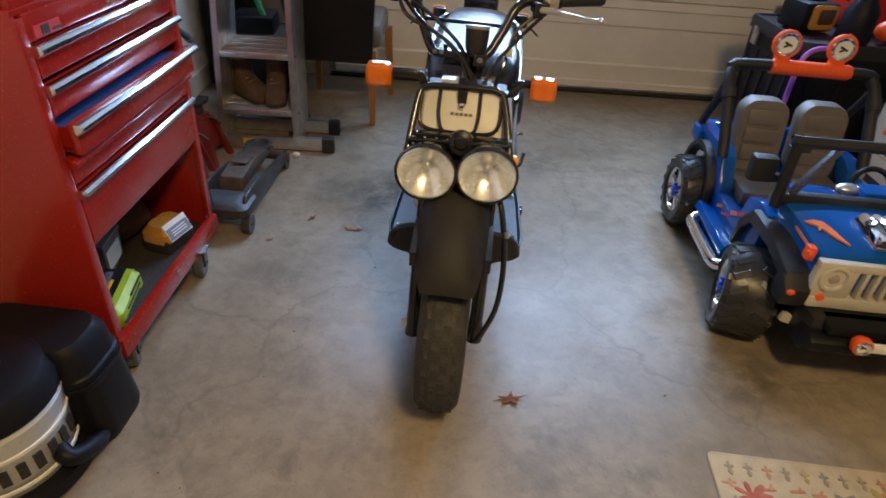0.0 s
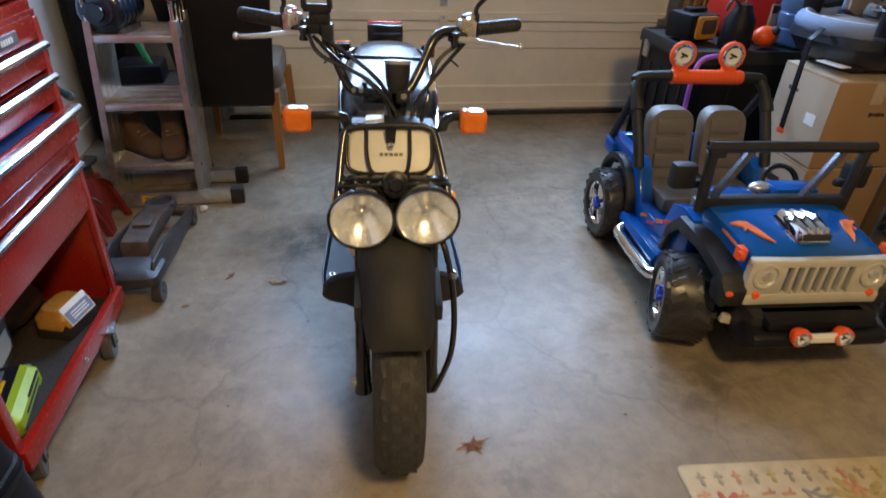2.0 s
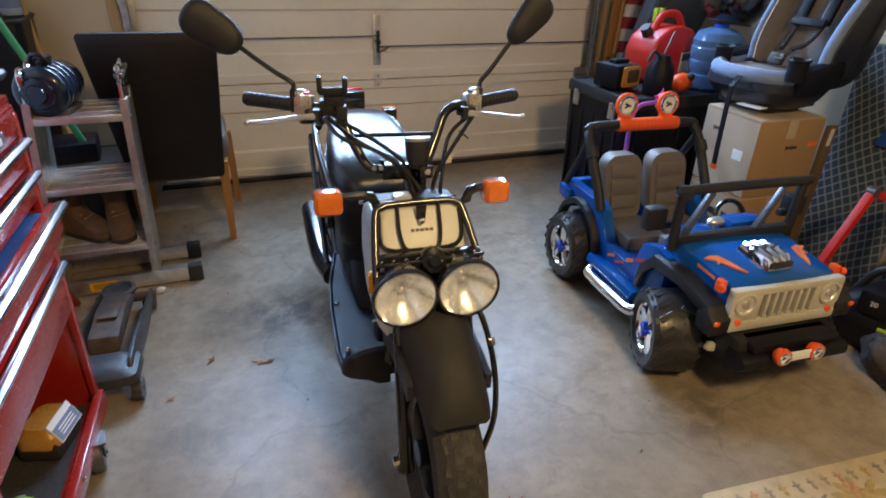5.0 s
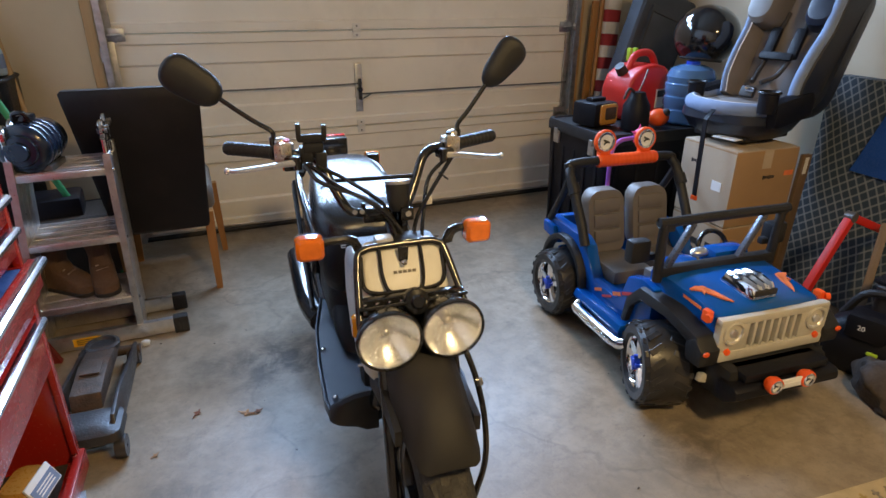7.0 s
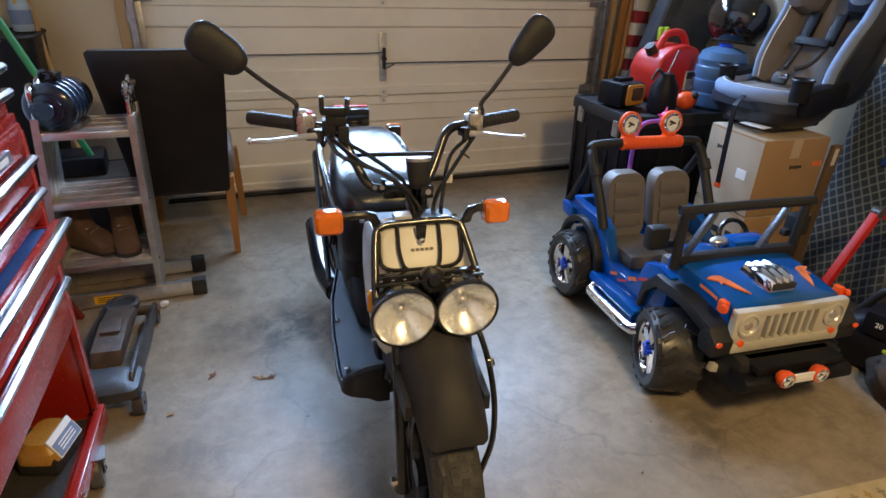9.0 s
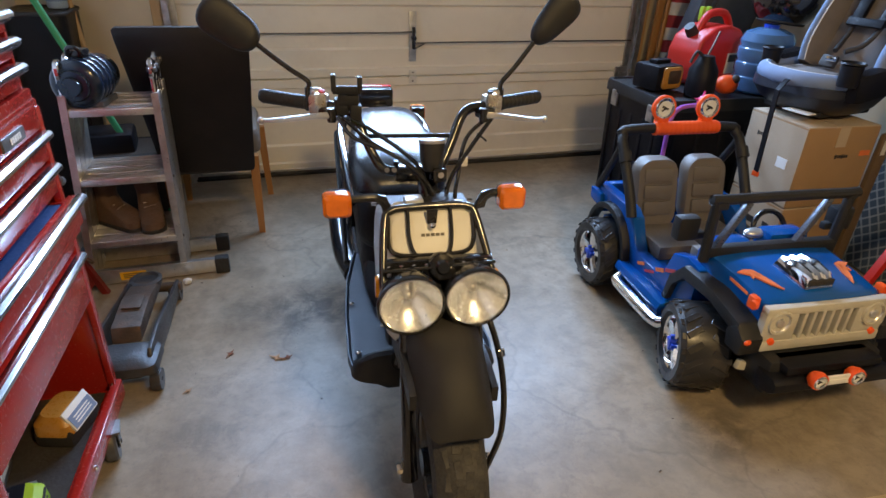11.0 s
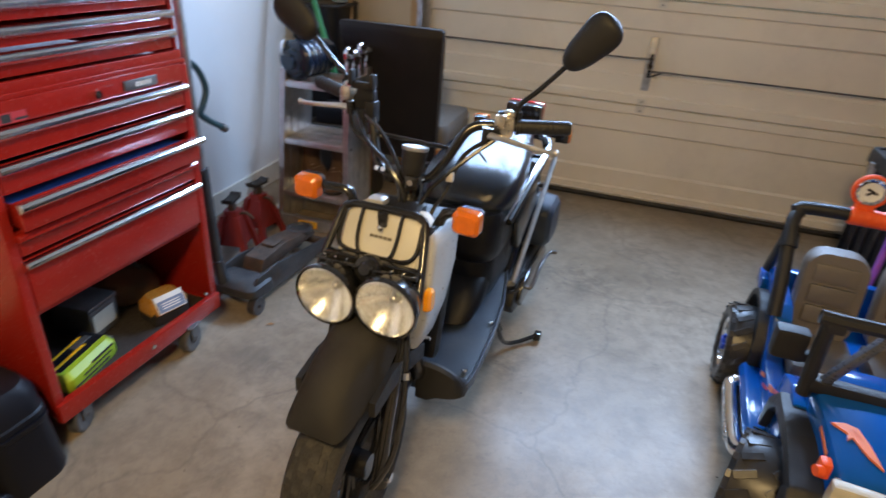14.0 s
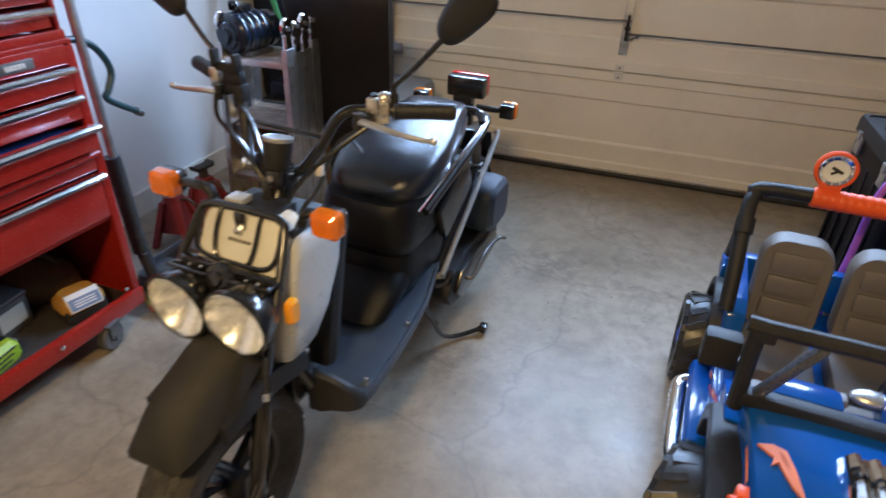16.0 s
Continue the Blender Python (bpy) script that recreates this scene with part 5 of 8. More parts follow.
    for s in (-1, 1):
        ax = Matrix.Translation((s * 0.158, -0.010, 0.350)) @ Matrix.Rotation(radians(90), 4, "X")
        hl = part("head_lamp", mesh((lathe, [(0.040, -0.004), (0.038, 0.006), (0.032, 0.006), (0.029, -0.002)], ax, 28)), M_GRILLE, car)
        part("lamp_bowl", mesh((lathe, [(0.0305, 0.003), (0.026, -0.004), (0.015, -0.002), (0.012, 0.004), (0, 0.005)], ax, 28)), M_ALU, hl)
        part("grille_marker", mesh((lathe, [(0, 0.006), (0.010, 0.004), (0.012, -0.004)], Matrix.Translation((s * 0.172, -0.012, 0.288)) @ Matrix.Rotation(radians(90), 4, "X"), 16)), M_ORANGE, car)
    part("bumper", mesh((prism, [(-0.085, 0.16), (-0.108, 0.18), (-0.105, 0.205), (-0.09, 0.216), (-0.02, 0.215), (-0.02, 0.15)], -0.20, 0.20, "x", 0.012), (box, (0, -0.05, 0.235), (0.32, 0.08, 0.03), 0.01)), M_DARK, car, "black plastic front bumper")
    for x in (-0.085, 0.038):
        lamp_disc(car, (x, -0.122, 0.226), 0.027, M_ORANGE, M_ALU, 0, "fog_lamp", "small orange fog lamp")
    part("bumper_plate", mesh((box, (-0.023, -0.125, 0.224), (0.082, 0.008, 0.030), 0.003), (box, (-0.023, -0.1305, 0.224), (0.06, 0.002, 0.010))), M_PAPER, car)
    # windscreen frame
    y0, y1 = 0.272, 0.268
    part("windscreen_frame", mesh((tube, [(-0.234, y0, 0.405), (-0.240, y1, 0.596), (-0.226, y1 - 0.002, 0.614), (0.220, y1 - 0.002, 0.614), (0.234, y1, 0.596), (0.230, y0, 0.405)], 0.0165, 3, 10), (box, (0, 0.272, 0.438), (0.47, 0.034, 0.036), 0.01), (box, (-0.225, 0.268, 0.600), (0.034, 0.034, 0.030), 0.006)), M_PLASTIC, car)
    for x in (-0.165, 0.125):
        part("wiper_strut", mesh((box, (x, 0.270, 0.525), (0.020, 0.022, 0.172), 0.005, Matrix.Rotation(radians(28), 3, "Y"))), M_WIPER, car, "shiny grey slanted wiper strut")
    part("steering_wheel", mesh((tube, [(0.11 + 0.062 * math.cos(a), 0.415 + 0.025 * math.sin(a), 0.425 + 0.056 * math.sin(a)) for a in np.linspace(0, 2 * math.pi, 24, endpoint=False)], 0.009, 1, 8, True), (tube, [(0.05, 0.415, 0.425), (0.17, 0.415, 0.425)], 0.008, 1), (tube, [(0.11, 0.415, 0.425), (0.11, 0.37, 0.38)], 0.014, 1)), M_BLACK, car)
    part("dash_toy", mesh((ball, (0.02, 0.375, 0.435), (0.04, 0.025, 0.016)), (box, (-0.06, 0.395, 0.40), (0.10, 0.03, 0.02), 0.006)), M_ALU, car)
    for x in (-0.106, 0.104):
        seat = part("seat_back", mesh((loft, [[(x + u * q, 0.805 + dy + 0.22 * v, 0.415 + v) for u, v in rounded(0.178, 0.260, 0.055)] for q, dy in ((0.95, 0.035), (1.0, 0.02), (1.0, -0.012), (0.93, -0.026))])), M_TOY_SEAT, car, "grey-brown moulded seat back")
        for k in range(3):
            part("seat_bolster", mesh((box, (x, 0.782 + 0.016 * (k - 1), 0.362 + 0.062 * k), (0.122, 0.020, 0.056), 0.009, Matrix.Rotation(radians(-12), 3, "X"))), M_TOY_SEAT, seat)
        part("seat_base", mesh((box, (x, 0.67, 0.268), (0.175, 0.22, 0.06), 0.02)), M_TOY_SEAT, car)
    # roll bar
    part("roll_hoop", mesh((tube, [(-0.248, 0.70, 0.36), (-0.250, 0.74, 0.44), (-0.255, 0.838, 0.59), (-0.245, 0.872, 0.628), (-0.205, 0.884, 0.648), (0.205, 0.884, 0.648), (0.245, 0.872, 0.628), (0.255, 0.838, 0.59), (0.250, 0.74, 0.44), (0.248, 0.70, 0.36)], 0.020, 4, 12)), M_PLASTIC, car, "black plastic roll bar")
    for s in (-1, 1):
        part("roll_strut", mesh((tube, [(s * 0.254, 0.852, 0.605), (s * 0.250, 0.90, 0.52), (s * 0.246, 1.0, 0.375)], 0.015, 3)), M_PLASTIC, car)
        part("roll_collar", mesh((tube, [(s * 0.254, 0.80, 0.545), (s * 0.254, 0.825, 0.58)], 0.0245, 1, 12)), M_PLASTIC, car)
    part("bar_pad", mesh((lathe, [(0.0, -0.14), (0.024, -0.14)] + [p for k in range(14) for p in ((0.0265, -0.135 + 0.0197 * k), (0.0275, -0.128 + 0.0197 * k), (0.0255, -0.121 + 0.0197 * k))] + [(0.024, 0.14), (0.0, 0.14)], Matrix.Translation((0.025, 0.884, 0.648)) @ Matrix.Rotation(radians(90), 4, "Y"), 18)), M_ORANGE, car, "ribbed orange bar pad")
    for x in (-0.082, 0.110):
        lamp_disc(car, (x, 0.894, 0.726), 0.050, M_ORANGE, M_ALU, -4, "roof_lamp", "round orange toy lamp with a chrome face")
        part("lamp_foot", mesh((box, (x, 0.894, 0.674), (0.05, 0.03, 0.03), 0.006)), M_ORANGE, car)
    return car


toy_jeep()

# ---- the west side: tool chest and what stands round it ----
def caster(parent, x, y, turn):
    c = thing("caster", "", "", pose(x, y, 0, 0, 0, turn))
    c.parent = parent
    part("caster_tyre", mesh((lathe, [(0.018, -0.016), (0.043, -0.016), (0.048, -0.010), (0.048, 0.010), (0.043, 0.016), (0.018, 0.016)], Matrix.Translation((0, 0, 0.048)) @ Matrix.Rotation(radians(90), 4, "Y"), 26)), M_STEEL, c)
    part("caster_fork", mesh((box, (-0.021, 0, 0.070), (0.003, 0.034, 0.055)), (box, (0.021, 0, 0.070), (0.003, 0.034, 0.055)), (box, (0, 0, 0.0975), (0.06, 0.055, 0.006), 0.001), (cyl, (-0.026, 0, 0.048), (0.026, 0, 0.048), 0.006, None, 8)), M_STEEL, c)


def drawer(parent, z0, z1, y0, y1, out=0.0, chrome=True, hz=None):
    """A flush drawer front with a full-width pull along its top edge."""
    h = z1 - z0
    d = part("drawer", mesh((box, (out - 0.004, (y0 + y1) / 2, (z0 + z1) / 2), (0.018, y1 - y0, h - 0.006), 0.003)), M_TOOL_RED, parent)
    if out > 0.005:
        part("drawer_tray", mesh((box, (out - 0.20, (y0 + y1) / 2, z0 + 0.012), (0.38, y1 - y0 - 0.02, 0.006)), (box, (out - 0.20, y0 + 0.012, (z0 + z1) / 2 - 0.006), (0.38, 0.004, h - 0.02)), (box, (out - 0.20, y1 - 0.012, (z0 + z1) / 2 - 0.006), (0.38, 0.004, h - 0.02))), M_TOOL_RED, d)
        part("drawer_liner", mesh((box, (out - 0.20, (y0 + y1) / 2, z1 - 0.022), (0.37, y1 - y0 - 0.03, 0.006))), M_BLUE_LINER, d)
    z = z1 - 0.012
    pull = [(out + 0.004, z - 0.012), (out + 0.012, z - 0.014), (out + 0.025, z - 0.004), (out + 0.025, z + 0.004), (out + 0.018, z + 0.010), (out + 0.004, z + 0.010)]
    part("drawer_pull", mesh((prism, pull, y0 - 0.006, y1 + 0.006, "y", 0.0015)), M_PULL if chrome else M_TOOL_RED, d, "bright chromed full-width pull" if chrome else "")
    return d


def tool_chest():
    c = thing("tool_chest", "red enamel rolling tool chest with one drawer ajar", "tool chest", pose(-0.690, 1.243, 0, 0, 0, -2.5))
    y0, y1, back = -0.022, 0.612, -0.46
    part("side_panel", mesh((box, ((back + 0) / 2, y0 + 0.006, 0.52), (-back, 0.012, 0.84), 0.003)), M_TOOL_RED, c)
    part("side_panel", mesh((box, ((back + 0) / 2, y1 - 0.006, 0.52), (-back, 0.012, 0.84), 0.003)), M_TOOL_RED, c)
    part("back_panel", mesh((box, (back + 0.005, (y0 + y1) / 2, 0.52), (0.01, y1 - y0 - 0.024, 0.83))), M_TOOL_RED, c)
    part("shelf", mesh((box, (back / 2 - 0.004, (y0 + y1) / 2, 0.110), (-back - 0.03, y1 - y0 - 0.026, 0.012))), M_TOOL_RED, c)
    # Dark sheets on the shelf floor and walls stand in for the recess's shade.
    part("shelf_shade_sheet", mesh((box, (back / 2 - 0.008, (y0 + y1) / 2, 0.1165), (-back - 0.04, y1 - y0 - 0.04, 0.003))), M_SHELF_SHADE, c, "dark sheet standing in for the shade on the shelf")
    part("recess_shade_sheet", mesh((box, (back + 0.014, (y0 + y1) / 2, 0.265), (0.006, y1 - y0 - 0.03, 0.28)), (box, (back / 2, y0 + 0.0145, 0.265), (-back - 0.04, 0.004, 0.28))), M_SHELF_SHADE, c)
    part("front_lip", mesh((box, (0.004, (y0 + y1) / 2, 0.118), (0.024, y1 - y0, 0.058), 0.005)), M_TOOL_RED, c)
    part("divider", mesh((box, (back / 2, (y0 + y1) / 2, 0.415), (-back - 0.02, y1 - y0 - 0.026, 0.012))), M_TOOL_RED, c)
    part("cabinet_top", mesh((box, (back / 2, (y0 + y1) / 2, 0.935), (-back, y1 - y0 - 0.002, 0.012), 0.002)), M_TOOL_RED, c)
    for y in (y0 + 0.014, y1 - 0.014):
        part("corner_post", mesh((box, (-0.004, y, 0.53), (0.016, 0.026, 0.79), 0.003)), M_TOOL_RED, c)
    a, b = y0 + 0.03, y1 - 0.03
    for z0, z1, out, ch in ((0.806, 0.876, 0, True), (0.728, 0.800, 0, True), (0.646, 0.722, 0.034, True), (0.575, 0.640, 0, False), (0.424, 0.568, 0, True)):
        drawer(c, z0, z1, a, b, out, ch)
    part("lock_rail", mesh((box, (-0.004, (y0 + y1) / 2, 0.904), (0.016, y1 - y0 - 0.05, 0.05), 0.002)), M_TOOL_RED, c)
    part("lock_barrel", mesh((cyl, (0.002, 0.29, 0.900), (0.014, 0.29, 0.900), 0.010, None, 18), (box, (0.0145, 0.29, 0.900), (0.002, 0.003, 0.009))), M_CHROME, c)
    badge = part("badge", mesh((box, (0.006, 0.432, 0.902), (0.006, 0.112, 0.026), 0.002)), M_STEEL, c, "grey metal badge plate")
    for k in range(5):
        part("badge_letter", mesh((box, (0.0098, 0.415 + 0.011 * k, 0.902), (0.0016, 0.006, 0.012))), M_PAPER, badge)
    st = part("sticker", mesh((box, (0.0048, 0.063, 0.893), (0.0016, 0.082, 0.022))), M_DECAL_RED, c, "faded pink and black sticker")
    part("sticker_mark", mesh((box, (0.0062, 0.055, 0.893), (0.0012, 0.022, 0.018)), (box, (0.0062, 0.09, 0.888), (0.0012, 0.03, 0.005))), M_INK, st)
    part("shelf_bolt", mesh((cyl, (0.016, 0.30, 0.125), (0.021, 0.30, 0.125), 0.008, None, 12), (ball, (0.021, 0.30, 0.125), (0.004, 0.007, 0.007), None, 10, 6)), M_CHROME, c)
    part("tray_screw", mesh((cyl, (-0.002, b - 0.02, 0.165), (0.006, b - 0.02, 0.165), 0.006, None, 10)), M_CHROME, c)
    for x, y, t in ((-0.022, 0.05, 24), (0.002, 0.462, 12), (-0.40, 0.04, 10), (-0.40, 0.55, 5)):
        caster(c, x, y, t)
    part("side_handle", mesh((tube, [(-0.10, y1, 0.905), (-0.10, y1 + 0.045, 0.908), (-0.36, y1 + 0.045, 0.908), (-0.36, y1, 0.905)], 0.010, 2)), M_TOOL_RED, c)
    # upper chest
    z0, z1 = 0.944, 1.36
    part("top_case_side", mesh((box, (back / 2 - 0.006, y0 + 0.012, (z0 + z1) / 2), (-back - 0.02, 0.012, z1 - z0), 0.003)), M_TOOL_RED, c)
    part("top_case_side", mesh((box, (back / 2 - 0.006, y1 - 0.012, (z0 + z1) / 2), (-back - 0.02, 0.012, z1 - z0), 0.003)), M_TOOL_RED, c)
    part("top_case_back", mesh((box, (back + 0.01, (y0 + y1) / 2, (z0 + z1) / 2), (0.01, y1 - y0 - 0.03, z1 - z0))), M_TOOL_RED, c)
    part("lid", mesh((box, (back / 2, (y0 + y1) / 2, z1), (-back, y1 - y0, 0.02), 0.006)), M_TOOL_RED, c)
    part("top_case_lip", mesh((box, (-0.012, (y0 + y1) / 2, z0 + 0.006), (0.02, y1 - y0 - 0.02, 0.03), 0.003)), M_TOOL_RED, c)
    for k, (a0, b0) in enumerate(((0.970, 1.025), (1.030, 1.077), (1.082, 1.130), (1.135, 1.190), (1.195, 1.25))):
        drawer(c, a0, b0, y0 + 0.032, y1 - 0.04, -0.008, True)
    part("lid_face", mesh((box, (-0.010, (y0 + y1) / 2, 1.303), (0.016, y1 - y0 - 0.02, 0.095), 0.003)), M_TOOL_RED, c)


tool_chest()


def at_chest(x, y, z, rz=0):
    return pose(-0.690, 1.243, 0, 0, 0, -2.5) @ pose(x, y, z, 0, 0, rz)


def shelf_goods():
    case = thing("saw_case", "lime green and black plastic tool case on the shelf", "tool case", at_chest(-0.10, 0.135, 0.118, 12) @ Matrix.Diagonal((0.85, 0.85, 0.64, 1)))
    part("body", mesh((loft, [[(u, v, z) for u, v in rounded(w, 0.24 * q, 0.025)] for z, w, q in ((0, 0.13, 0.95), (0.02, 0.145, 1.0), (0.07, 0.14, 1.0), (0.095, 0.10, 0.93))])), M_LIME, case)
    part("top_plate", mesh((box, (-0.012, 0.004, 0.092), (0.082, 0.215, 0.012), 0.004)), M_DARK, case, "dark ribbed top plate")
    for k in range(3):
        part("groove", mesh((box, (0.0722 - 0.001 * k, -0.02 + 0.03 * k, 0.028 + 0.022 * k), (0.006, 0.17 - 0.03 * k, 0.007), 0.002)), M_INK, case)
    for x, w, y in ((-0.036, 0.008, 0.0), (0.004, 0.010, -0.03)):
        part("top_strip", mesh((box, (x, y, 0.100), (w, 0.15, 0.006), 0.002)), M_YELLOW, case)
    part("maker_plate", mesh((box, (-0.016, 0.05, 0.0992), (0.024, 0.08, 0.003), 0.001)), M_GALV, case)
    part("end_plate", mesh((box, (0.0, 0.118, 0.055), (0.10, 0.014, 0.05), 0.004)), M_GALV, case)
    dr = thing("battery_charger", "yellow battery charger with a silver label on the shelf", "charger", at_chest(-0.080, 0.455, 0.118, -14) @ Matrix.Scale(0.80, 4))
    part("body", mesh((box, (0, 0, 0.035), (0.12, 0.16, 0.07), 0.018)), M_INK, dr)
    part("shell", mesh((loft, [[(u, v, z) for u, v in rounded(w, d, 0.03)] for z, w, d in ((0.05, 0.125, 0.165), (0.085, 0.12, 0.16), (0.112, 0.085, 0.12))])), M_AMBER_PLASTIC, dr)
    part("label", mesh((box, (0.052, 0.0, 0.090), (0.008, 0.125, 0.072), 0.002, Matrix.Rotation(radians(-28), 3, "Y"))), M_PAPER, dr, "blue and white printed label")
    part("label_field", mesh((box, (0.0606, 0.0, 0.0856), (0.0016, 0.115, 0.046), 0, Matrix.Rotation(radians(-28), 3, "Y"))), M_GREY_CLOTH, dr)
    for k in range(3):
        part("label_line", mesh((box, (0.0661 - 0.0047 * k, 0.0, 0.0775 + 0.0088 * k), (0.002, 0.08, 0.004), 0, Matrix.Rotation(radians(-28), 3, "Y"))), M_PAPER, dr)
    jar = thing("parts_box", "dim grey box of small parts on the shelf", "box", at_chest(-0.24, 0.30, 0.118, 8))
    part("body", mesh((box, (0, 0, 0.05), (0.14, 0.12, 0.10), 0.01)), M_STEEL, jar)
    part("lid", mesh((box, (0, 0, 0.108), (0.145, 0.125, 0.016), 0.006)), M_STEEL, jar)
    part("front_label", mesh((box, (0.0708, -0.005, 0.055), (0.0016, 0.09, 0.06))), M_GRILLE, jar, "pale paper label")
    bag = thing("tool_bag", "crumpled dark cloth tool bag on the shelf", "bag", at_chest(-0.28, 0.47, 0.118, 30))
    bm = mesh((ball, (0, 0, 0.06), (0.13, 0.09, 0.075), None, 24, 14))
    for v in bm.verts:
        v.co += 0.016 * Vector((noise.noise(v.co * 14), noise.noise(v.co * 14 + Vector((9, 0, 0))), noise.noise(v.co * 14 + Vector((0, 9, 0)))))
        v.co.z = max(v.co.z, 0.0)
    part("sack", bm, M_BOOT, bag)
    part("handle", mesh((tube, [(-0.08, 0, 0.12), (-0.03, 0, 0.155), (0.04, 0, 0.155), (0.08, 0, 0.118)], 0.008, 4)), M_INK, bag)


shelf_goods()


def hard_case():
    """The black moulded case on the floor before the chest."""
    c = thing("hard_case", "black moulded plastic case with amber latches on the floor", "tool case", pose(-0.808, 1.112, 0, 0, 0, -4))
    part("lower_shell", mesh((loft, [[(u, v, z) for u, v in rounded(0.32 * q, 0.17 * q, 0.05)] for z, q in ((0.0, 1.05), (0.02, 1.08), (0.17, 1.01), (0.175, 1.03), (0.188, 1.03))])), M_DARK, c)
    part("upper_shell", mesh((loft, [[(u, v, z) for u, v in rounded(0.31 * q, 0.17 * q, 0.05)] for z, q in ((0.19, 1.03), (0.205, 1.03), (0.21, 1.0), (0.26, 0.96), (0.285, 0.84))])), M_DARK, c)
    for k in range(4):
        part("rib", mesh((box, (0.155, -0.04 + 0.027 * k, 0.10), (0.010, 0.010, 0.14), 0.004)), M_DARK, c)
    for x in (-0.06, 0.08):
        part("latch", mesh((box, (x, -0.089, 0.185), (0.035, 0.014, 0.05), 0.004)), M_YELLOW, c, "amber plastic latch")
    part("foot", mesh((box, (0.125, -0.045, 0.012), (0.03, 0.03, 0.024), 0.005)), M_STEEL, c)


def shop_vacuum():
    """A grey drum vacuum with a black head and a short hose."""
    v = thing("shop_vacuum", "grey drum vacuum with black head standing on the floor", "vacuum", pose(-0.835, 0.955, 0))
    part("drum", mesh((lathe, [(0, 0.035), (0.13, 0.035), (0.14, 0.05), (0.148, 0.20), (0.15, 0.215), (0.143, 0.225)], Matrix(), 40)), M_SHIELD, v, "pale grey plastic drum")
    for z in (0.075, 0.165):
        part("band", mesh((lathe, [(0.1425, z - 0.006), (0.149, z - 0.004), (0.1495, z + 0.004), (0.146, z + 0.006)], Matrix(), 40)), M_PAPER, v)
    for k in range(6):
        a = radians(-52 + 13 * k)
        part("letter_bar", mesh((box, (0.1475 * math.cos(a), 0.1475 * math.sin(a), 0.122), (0.004, 0.018, 0.042), 0, Matrix.Rotation(a, 3, "Z"))), M_INK, v)
    part("head", mesh((lathe, [(0.143, 0.225), (0.152, 0.232), (0.15, 0.262), (0.132, 0.29), (0.09, 0.305), (0.0, 0.31)], Matrix(), 40)), M_DARK, v)
    part("head_stripe", mesh((box, (0.055, -0.10, 0.30), (0.09, 0.05, 0.01), 0.003, Matrix.Rotation(radians(24), 3, "X"))), M_YELLOW, v)
    part("handle", mesh((tube, [(-0.07, 0, 0.33), (-0.06, 0, 0.38), (0.06, 0, 0.38), (0.07, 0, 0.33)], 0.012, 4)), M_DARK, v)
    part("base_skirt", mesh((lathe, [(0.0, 0.012), (0.165, 0.012), (0.175, 0.02), (0.17, 0.045), (0.142, 0.052)], Matrix(), 36)), M_DARK, v)
    for a in (-60, 30, 120, 210):
        part("roller", mesh((ball, (0.17 * math.cos(radians(a)), 0.17 * math.sin(radians(a)), 0.022), (0.022, 0.022, 0.022), None, 14, 10)), M_DARK, v)
    part("suction_hose", mesh((tube, [(0.14, -0.02, 0.10), (0.168, -0.03, 0.085), (0.178, 0.02, 0.055), (0.17, 0.07, 0.032), (0.13, 0.13, 0.026)], 0.020, 6, 14)), M_DARK, v)


hard_case()
shop_vacuum()


